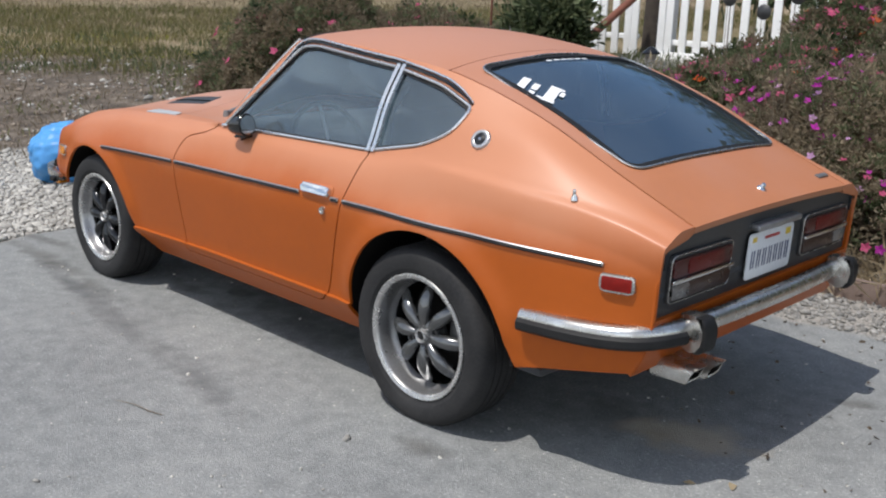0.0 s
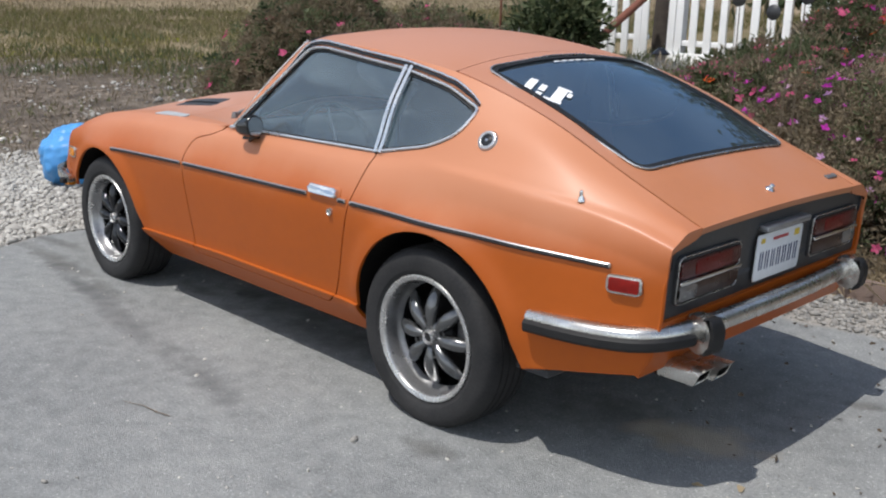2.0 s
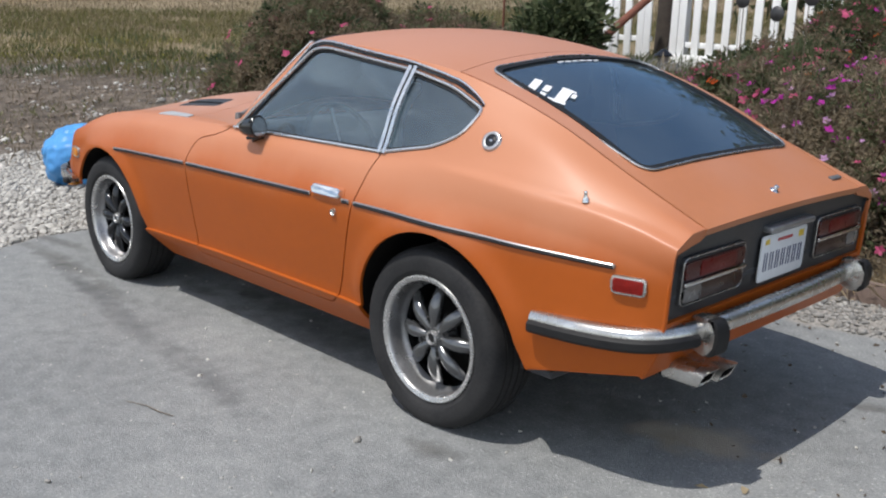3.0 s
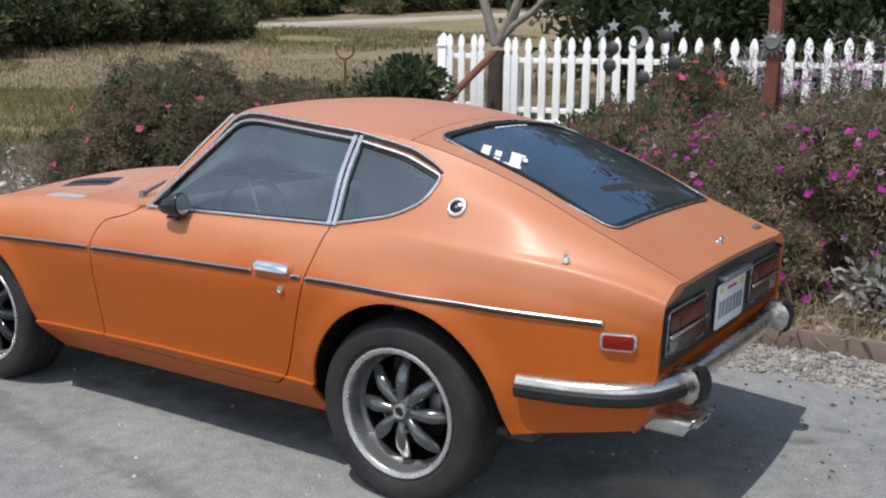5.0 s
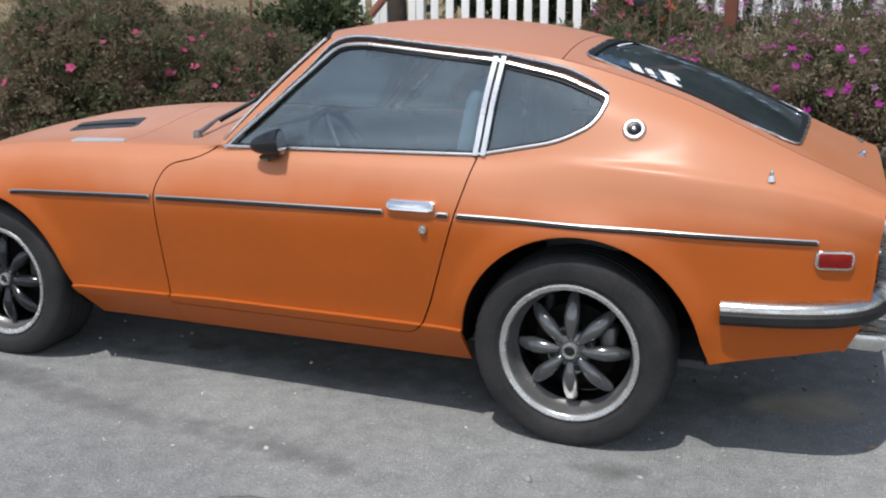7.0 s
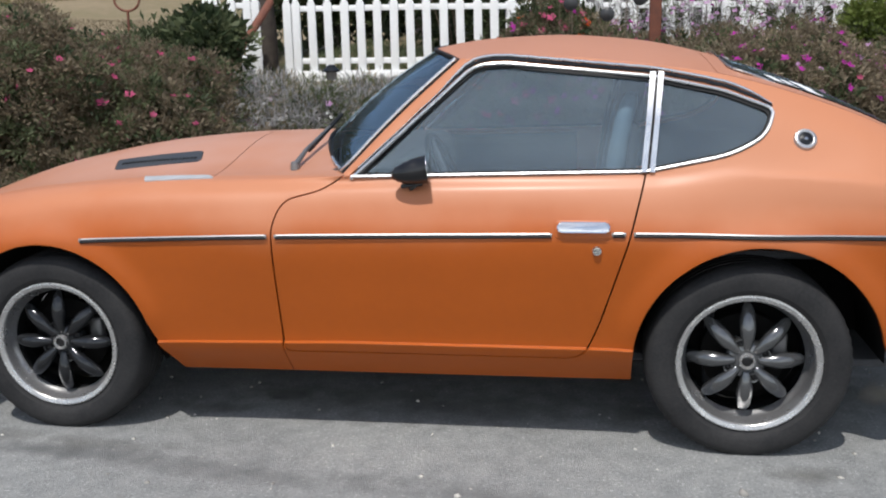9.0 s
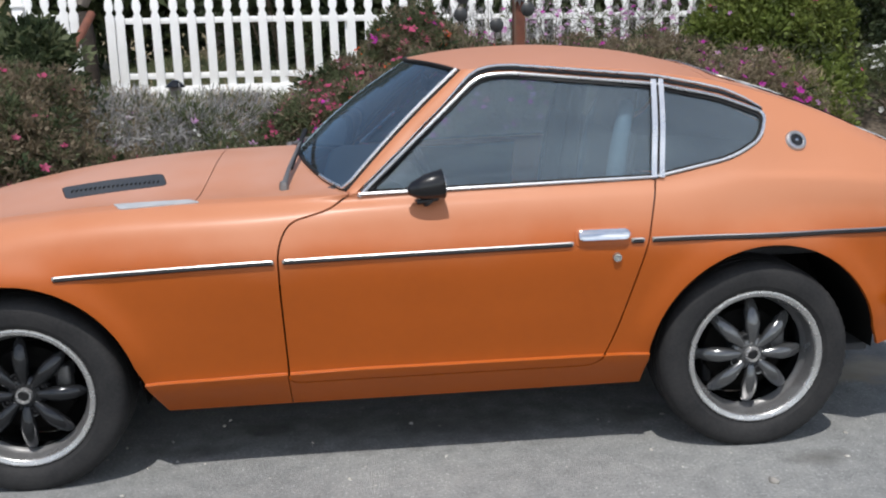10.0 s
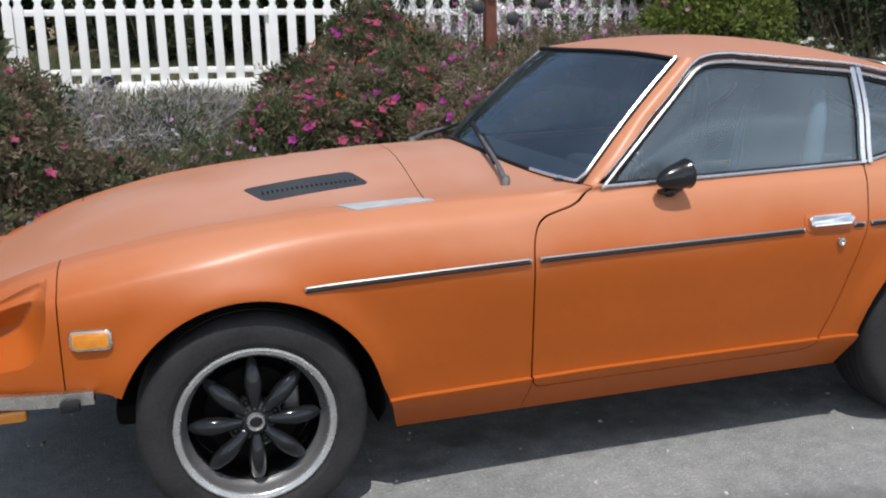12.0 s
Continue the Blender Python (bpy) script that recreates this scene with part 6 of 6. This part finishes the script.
tree = thing("bare_tree", "leafless grey tree growing through the fence gap", "tree", (4.07, -6.86, .55))
# Trunk is darker than the limbs: dark bark, plus shade put into its colour.
part("trunk", tube([(0, 0, 0), (.01, 0, .45), (0, .01, .85), (.02, 0, 1.10)], [.13, .12, .11, .095], 12), TRUNK_BARK, tree, "dark brown forked trunk, shade put into its colour")
for path, rad in (([(.02, 0, 1.05), (.10, .02, 1.28), (.18, .03, 1.55), (.26, .0, 1.80), (.30, -.05, 2.3)], [.060, .055, .050, .045, .03]),
                  ([(0, 0, 1.05), (-.10, .0, 1.22), (-.20, .03, 1.36), (-.27, .02, 1.55), (-.36, 0, 1.80), (-.50, .02, 2.3)], [.062, .058, .052, .048, .042, .028]),
                  ([(-.06, 0, 1.12), (-.22, .05, 1.25), (-.40, .06, 1.35), (-.58, .06, 1.50), (-.85, .08, 1.80)], [.040, .036, .032, .028, .018]),
                  ([(.16, .02, 1.48), (.05, .06, 1.75), (.0, .08, 2.1)], [.026, .022, .014]),
                  ([(-.24, .02, 1.45), (-.12, -.05, 1.72), (-.10, -.05, 2.1)], [.026, .02, .012]),
                  ([(-.50, .06, 1.44), (-.55, .02, 1.65), (-.52, .0, 1.95)], [.018, .015, .009])):
    part("limb", tube([Vector(q) * 1.12 for q in path], [r * 1.1 for r in rad], 9), BARK, tree)
ORN = [(.596, 1.687, "star"), (.671, 1.647, "star"), (.217, 1.673, "star"), (.283, 1.743, "star"), (.44, 1.617, "moon"), (.60, 1.555, "disc"), (.615, 1.453, "disc"), (.21, 1.473, "disc"), (.275, 1.624, "disc"), (.40, 1.385, "disc")]
for x, z, kind in ORN:
    zz = land_z(x, -2.25)
    o = thing("garden_stake", f"thin metal garden stake topped by a grey {kind}", "garden ornament", (x, -2.25, zz), "ornaments in the bank")
    h = z - zz
    part("stake", tube([(0, 0, -.05), (0.01, 0, h - 0.03)], .0018, 6), STEM, o)
    if kind == "star":
        poly = [((.044 if k % 2 == 0 else .018) * math.sin(math.pi * k / 5), (.044 if k % 2 == 0 else .018) * math.cos(math.pi * k / 5)) for k in range(10)]
        part("star", flat_plate(poly, .006, .001), TIN, o, m=pose(0, 0, h))
    elif kind == "moon":
        out = [(.066 * math.cos(a), .066 * math.sin(a)) for a in np.linspace(radians(40), radians(320), 22)]
        inn = [(.020 + .048 * math.cos(a), .048 * math.sin(a)) for a in np.linspace(radians(310), radians(50), 20)]
        part("moon", flat_plate(out + inn, .008, 0), STEEL, o, m=pose(0, 0, h))
    else:
        part("disc", lathe([(0, .016), (.026, .013), (.043, .0), (.040, -.008), (0, .0)], 28), TAILBLACK, o, m=pose(0, 0, h))
lampz = land_z(2.83, -4.92)
solar = thing("solar_path_light", "small dark solar path light on a spike", "garden light", (2.83, -4.92, lampz))
part("spike", tube([(0, 0, -.05), (0, 0, .16)], .012, 8), STEEL, solar)
part("lens", tube([(0, 0, .16), (0, 0, .235)], [.042, .055], 16), TIN, solar)
part("cap", tube([(0, 0, .235), (0, 0, .245), (0, 0, .285), (0, 0, .300)], [.085, .085, .04, .02], 20), BLACK, solar, "flat dark cap")
hookx, hooky = 4.64, -4.67
hz = land_z(hookx, hooky)
hook = thing("garden_hook", "thin rusty rod with a U-shaped top in the meadow", "plant hook", (hookx, hooky, hz))
part("rod", tube([(0, 0, -.05), (-.02, 0, 1.04)], .012, 8), RUST, hook)
part("fork", tube([(-.02 - .12 * math.cos(a), 0, 1.14 - .10 * math.sin(a)) for a in np.linspace(-0.45, math.pi + .45, 17)], .011, 8, cap=True), RUST, hook)

# blue tarpaulin bundle on the gravel in front of the car
bm = bmesh.new()
bmesh.ops.create_icosphere(bm, subdivisions=5, radius=1.0)
for v in bm.verts:
    c = v.co.copy()
    f = 1 + 0.12 * noise.noise(c * 1.7) - 0.16 * abs(noise.noise(c * 2.6 + Vector((0, 0, 3)))) - 0.07 * abs(noise.noise(c * 5.5))
    v.co = Vector((c.x * .29 * f, c.y * .29 * f, max(0.0, (c.z * .25 * f + .20))))
tarp = part("tarpaulin", bm, BLUE_TARP, None, m=pose(4.72, -.16, land_z(4.72, -.16) - .01, 0, 0, 20), sharp=0)
tagged(tarp, "crumpled bright blue tarpaulin bundle lying on pale gravel", "tarpaulin")


# ---------------------------------------------------------------- meadow, scrub, distance
def grass_field(name, label, n, xr, yr, L, W, mat, test=lambda x, y: True):
    x, y = rng.uniform(*xr, n), rng.uniform(*yr, n)
    keep = np.array([test(a, b) and noise.noise(Vector((a * .5, b * .5, 3))) > -0.6 for a, b in zip(x, y)])
    x, y = x[keep], y[keep]
    z = np.array([land_z(a, b) for a, b in zip(x, y)]) - 0.01
    d = np.c_[rng.normal(0, .35, len(x)), rng.normal(0, .35, len(x)), np.ones(len(x))]
    V, F = blades(np.c_[x, y, z], d, L, W, .15)
    return tagged(put(name, raw_mesh(name, V, F, mat)), label, "grass", kind="stuff")


def way_out(x, y):
    return 0.8 * x - .55 * y + 1.5 * noise.noise(Vector((x * .6, y * .6, 2)))


grass_field("meadow_grass", "long yellow-green meadow grass", 150000, (9.5, 30), (-24, 3), .17, .012, GRASS, lambda x, y: 10.6 + 1.2 * noise.noise(Vector((x * 1.7, y * 1.7, 8))) < way_out(x, y) < 23 and noise.noise(Vector((x * .9, y * .9, 15))) > -.32)
grass_field("dark_weeds", "darker green weeds in clumps in the meadow", 30000, (9.0, 22), (-16, 3), .16, .020, LEAF_GREEN, lambda x, y: 9.6 < way_out(x, y) < 16 and noise.noise(Vector((x * 1.1, y * 1.1, 21))) > .12)
grass_field("straw_grass", "pale straw stems among the meadow grass", 9000, (9.5, 26), (-20, 3), .24, .009, DRY, lambda x, y: 11.5 < way_out(x, y) < 24)
grass_field("dry_field_grass", "short dry brown grass of the field", 60000, (12, 34), (-30, 3), .12, .016, LEAF_BROWN, lambda x, y: 16.5 < way_out(x, y) < 34)
grass_field("yellow_flowers", "yellow weed flowers in the meadow grass", 16000, (10, 20), (-13, 3), .055, .028, YELLOW_PETAL, lambda x, y: 12.0 < way_out(x, y) < 16.5 and noise.noise(Vector((x * .5, y * .5, 12))) > .05)
grass_field("lawn_grass", "rough green grass behind the fence", 40000, (-6, 8), (-12, -5.45), .13, .012, LEAF_GREEN)
grass_field("far_tussocks", "tall dry grass tussocks on the far meadow", 36000, (26, 47), (-50, 4), .34, .045, DRY, lambda x, y: noise.noise(Vector((x * .16, y * .16, 6))) > .02)
grass_field("far_grass", "faded green grass on the far meadow", 40000, (26, 47), (-50, 4), .26, .045, GRASS, lambda x, y: noise.noise(Vector((x * .13, y * .13, 1))) > -.1)
grass_field("dry_weeds", "sparse dry weeds on bare soil", 9000, (5.6, 14), (-9, 3), .11, .010, LEAF_BROWN, lambda x, y: 0.8 * x - .55 * y < 13 and y > -4 - (x - 5.6))
grass_field("green_weeds", "low green weeds on bare soil", 6000, (6.0, 13), (-7, 3), .10, .016, LEAF_OLIVE, lambda x, y: 0.8 * x - .55 * y < 12 and noise.noise(Vector((x, y, 9))) > .08)


def stones(name, label, n, test, xr, yr, size, mat):
    """Angular pebbles, joined."""
    bm = bmesh.new()
    bmesh.ops.create_icosphere(bm, subdivisions=1, radius=1.0)
    V0 = np.array([v.co[:] for v in bm.verts])
    F0 = np.array([[v.index for v in f.verts] for f in bm.faces])
    bm.free()
    x, y = rng.uniform(*xr, n), rng.uniform(*yr, n)
    keep = np.array([test(a, b) for a, b in zip(x, y)])
    x, y = x[keep], y[keep]
    z = np.array([land_z(a, b) for a, b in zip(x, y)])
    m = len(x)
    s = size * rng.lognormal(0, .38, m)[:, None, None]
    V = V0[None] * (1 + .28 * rng.standard_normal((m, len(V0), 1))) * (np.array([1, .8, .6]) * (1 + .25 * rng.standard_normal((m, 1, 3)))) * s
    a = rng.uniform(0, 6.28, m)
    c, sn = np.cos(a)[:, None], np.sin(a)[:, None]
    V = np.stack([V[..., 0] * c - V[..., 1] * sn, V[..., 0] * sn + V[..., 1] * c, V[..., 2]], -1) + np.stack([x, y, z + s[:, 0, 0] * .25], -1)[:, None]
    F = (F0[None] + (np.arange(m) * len(V0))[:, None, None]).reshape(-1, 3)
    return tagged(put(name, raw_mesh(name, V.reshape(-1, 3), F, mat)), label, "gravel", kind="stuff")


stones("gravel", "pale crushed gravel in front of the car", 62000, lambda x, y: x + .25 * y + .12 * noise.noise(Vector((x * 2, y * 2, 0))) > 3.5, (2.6, 6.3), (-2.0, 4.6), .0125, STONE_WHITE)
stones("gravel", "grey pebbles along the edge of the drive", 14000, lambda x, y: y < -1.30 + .08 * noise.noise(Vector((x * 2, y * 2, 5))), (-3.2, 3.3), (-2.25, -1.1), .0115, STONE_GREY)
stones("debris", "tan stones strewn over the bare soil", 6000, lambda x, y: 0.8 * x - .55 * y < 12.4 and y > -4 - (x - 5.6) and noise.noise(Vector((x * .9, y * .9, 4))) > -.15, (5.9, 14), (-8, 3.2), .017, ROCK)
stones("litter_chips", "white chips and dry litter on the bare soil", 2600, lambda x, y: 0.8 * x - .55 * y < 12.0 and y > -4 - (x - 5.6) and noise.noise(Vector((x * 1.4, y * 1.4, 14))) > .0, (5.9, 13), (-8, 3.2), .021, STONE_WHITE)
stones("loose_pebbles", "few loose pebbles scattered on the asphalt", 900, lambda x, y: True, (-3, 3.4), (-1.3, 2.8), .0042, STONE_WHITE)


# fallen leaves and crumbs blown against the edge of the drive
n = 300
lx, ly = rng.uniform(-1.7, 1.2, n), -1.25 + 1.5 * rng.random(n) ** 2.2
keep = rng.random(n) < np.where(lx < -0.8, 1.0, 0.35)
lx, ly = lx[keep], ly[keep]
V, F = blades(np.c_[lx, ly, np.array([land_z(a, b) for a, b in zip(lx, ly)]) + .004], np.c_[rng.standard_normal((len(lx), 2)), .12 * rng.random(len(lx))], .020, .012, -.05, .5)
tagged(put("fallen_leaves", raw_mesh("fallen_leaves", V, F, DEAD_LEAF)), "brown fallen leaves and crumbs on the asphalt", "leaves", kind="stuff")


def scrub(name, label, at, size, n, L, W, mats, seed, group=""):
    r = random.Random(seed)
    blobs = []
    for k in range(7):
        a = r.uniform(0, 6.28)
        q = r.uniform(0, .55)
        blobs.append(((at[0] + size[0] * q * math.cos(a), at[1] + size[1] * q * math.sin(a), land_z(at[0], at[1]) + size[2] * r.uniform(.12, .55)), (size[0] * r.uniform(.35, .6), size[1] * r.uniform(.35, .6), size[2] * r.uniform(.30, .45))))
    return plant(name, label, "bush", blobs, [(m, n, L, W, .5) for m in mats], (), 14, group)


# dark conifer hedge and olive scrub beyond the meadow, with the pale road between
for k, (x, y, sx, sz) in enumerate([(33, -17, 3.2, 3.6), (34, -20.5, 2.8, 3.0), (36, -23.5, 2.8, 3.4), (36.5, -27, 2.8, 3.6), (37, -30, 2.6, 3.0), (37.3, -33, 2.2, 2.3), (37.8, -35.6, 1.8, 1.6), (40, -19, 3.6, 5.0), (42, -25, 3.6, 5.0)]):
    scrub("dark_bush", "dense dark green bush at the meadow's far edge", (x, y), (sx, sx, sz), 8000, .24, .10, (LEAF_DARK, LEAF_GREEN, LEAF_OLIVE) if k % 2 else (LEAF_DARK, LEAF_OLIVE), 20 + k, "far bushes")
for k in range(24):
    y = -34 - 3.0 * k
    x = 55.5 + .10 * (y + 34) + random.uniform(-1, 2)
    scrub("roadside_scrub", "olive-green scrub along the far road", (x, y), (3.2, 3.2, random.uniform(1.6, 3.2)), 2800, .36, .17, (LEAF_OLIVE, LEAF_DARK) if k % 3 == 0 else (LEAF_OLIVE,), 60 + k, "roadside scrub")
bm = bmesh.new()
prev = None
for k in range(50):
    y = 10 - 3.0 * k
    x = 47.4 + .14 * (y + 34)
    za, zb = land_z(x - 1.4, y) + .16, land_z(x + 1.4, y) + .16
    cur = [bm.verts.new(p) for p in ((x - 1.9, y, za - .5), (x - 1.4, y, za), (x + 1.4, y, zb), (x + 1.9, y, zb - .5))]
    if prev:
        for j in range(3):
            bm.faces.new((prev[j], prev[j + 1], cur[j + 1], cur[j]))
    prev = cur
tagged(part("road", bm, ROADGREY, None), "pale tan-grey lane crossing beyond the meadow", "road", kind="structure")


def far_tree(at, h, crown, mats, seed, n=9000, label="tall dark tree"):
    e, ends = branchy("tree", label, "tree", (at[0], at[1], land_z(*at)), seed, h * .38, BARK, .6, 2, h * .028, 4)
    pts = [e_ for e_ in ends]
    p = np.array([q[:] for q in pts])
    pick = rng.integers(0, len(p), n // 4)
    c = p[pick] + rng.standard_normal((len(pick), 3)) * crown
    c = np.repeat(c, 4, 0) + rng.standard_normal((len(c) * 4, 3)) * .16
    V, F = blades(c, rng.standard_normal(c.shape) + np.array([0, 0, -.2]), h * .062, h * .034, .2)
    put("crown", raw_mesh("crown", V, F, mats[0]), e)
    return e


for k, (x, y, h) in enumerate([(1.6, -14.5, 9), (-1.0, -15, 10), (-4.2, -11.0, 8), (-7.0, -9.5, 8), (4.0, -16.5, 9), (-3.2, -16.5, 10), (-9.5, -11, 9), (6.5, -19, 9)]):
    far_tree((x, y), h * .46, h * .11, (LEAF_DARK,), 100 + k, 16000, "dark evergreen tree behind the fence")
for k, (x, y, sx, sz) in enumerate([(2.2, -10.5, 1.5, 3.2), (0.6, -10.8, 1.7, 4.2), (-1.0, -10.4, 1.4, 2.0), (-2.6, -9.6, 1.8, 4.4), (-4.6, -8.4, 1.9, 4.4), (-6.8, -7.6, 2.0, 4.6), (-3.3, -6.5, 1.3, 3.0), (-4.9, -6.4, 1.4, 3.2), (-8.8, -7.6, 2.0, 4.6), (1.6, -12.6, 2.2, 5.2), (-0.9, -12.8, 2.2, 5.4)]):
    scrub("dark_hedge", "dense dark evergreen shrub behind the fence", (x, y), (sx, sx * .8, min(sz, 3.3)), 7000, .15, .06, (LEAF_DARK, LEAF_GREEN) if k in (6, 7) else (LEAF_DARK,), 300 + k, "evergreen shrubs")
for k in range(9):
    az, d = radians(-22 - 7.5 * k), 88 + 6 * (k % 3)
    far_tree((d * math.cos(az), d * math.sin(az)), 12 + 2.0 * (k % 3), 2.4, (LEAF_DARK,), 200 + k, 7000, "tall dark tree on the skyline")
# unbroken wood along the ridge
n = 46000
az, dd = np.radians(rng.uniform(-112, 4, n)), rng.uniform(98, 128, n)
wx, wy = dd * np.cos(az), dd * np.sin(az)
crest = np.array([13 + 5 * noise.noise(Vector((a * 9, d * .05, 1))) + 3 * noise.noise(Vector((a * 31, d * .1, 5))) for a, d in zip(az, dd)])
wz = np.array([land_z(p, q) for p, q in zip(wx, wy)]) + crest * rng.random(n) ** 0.8
V, F = blades(np.c_[wx, wy, wz], rng.standard_normal((n, 3)), 2.1, 1.1)
tagged(put("far_wood", raw_mesh("far_wood", V, F, LEAF_DARK)), "dark wood along the far ridge", "wood", kind="stuff")


def house(at, size, wall, label, rot=0):
    z = land_z(at[0], at[1])
    h = thing("house", label, "house", m=pose(at[0], at[1], z, 0, 0, rot))
    w, d, t = size
    part("wall", box((w, d, t), (0, 0, t / 2), .02), wall, h)
    bm = bmesh.new()
    v = [bm.verts.new(p) for p in ((-w / 2 - .4, -d / 2 - .4, t), (w / 2 + .4, -d / 2 - .4, t), (w / 2 + .4, d / 2 + .4, t), (-w / 2 - .4, d / 2 + .4, t), (-w / 2 - .4, 0, t + d * .28), (w / 2 + .4, 0, t + d * .28))]
    for f in ((0, 1, 5, 4), (2, 3, 4, 5), (0, 4, 3), (1, 2, 5), (0, 3, 2, 1)):
        bm.faces.new([v[i] for i in f])
    part("roof", bm, ROOFING, h)
    for k in range(max(1, int(w // 2.4))):
        x = -w / 2 + 1.3 + 2.4 * k
        for s in (1, -1):
            win = part("window", box((1.2, .08, 1.3), (x, s * (d / 2 + .02), t * .55), .02), WHITE_PAINT, h)
            part("pane", box((1.0, .04, 1.1), (x, s * (d / 2 + .06), t * .55)), WINDOW_BLUE, win)
    return h


house((68, -74, 0), (9, 6, 5.0), HOUSE_WHITE, "white-sided house with blue windows far off behind trees", 40)
house((56, -86, 0), (8, 5, 3.0), HOUSE_WHITE, "low white outbuilding on the far slope", 30)
house((-2.2, -17.5, 0), (9, 5, 3.2), HOUSE_BROWN, "brown boarded house among trees behind the fence", 4)
tagged(part("bed_edging", box((3.2, .06, .10), (0, 0, .03), .01), TIMBER, None, m=pose(-2.4, -2.28, .05, 0, 0, 2)), "weathered timber edging of the planted bank", "edging")

# a twig and a few dead leaves on the asphalt
twig = tagged(part("twig", tube([(0, 0, .004), (.06, .012, .006), (.14, .008, .005), (.23, .03, .004)], [.0016, .0019, .0016, .001], 6), STEM, None, m=pose(.60, 1.40, 0, 0, 0, 8)), "thin dry twig lying on asphalt", "twig")
for x, y, r in ((-.92, .45, 20), (-.18, 1.72, 70), (-.98, .36, 120)):
    V, F = blades(np.array([[0, 0, .004]]), np.array([[1.0, .2, .05]]), .045, .02)
    tagged(put("dead_leaf", raw_mesh("dead_leaf", V, F, DRY), None, pose(x, y, 0, 0, 0, r)), "small curled dead leaf on asphalt", "leaf", "dead leaves")
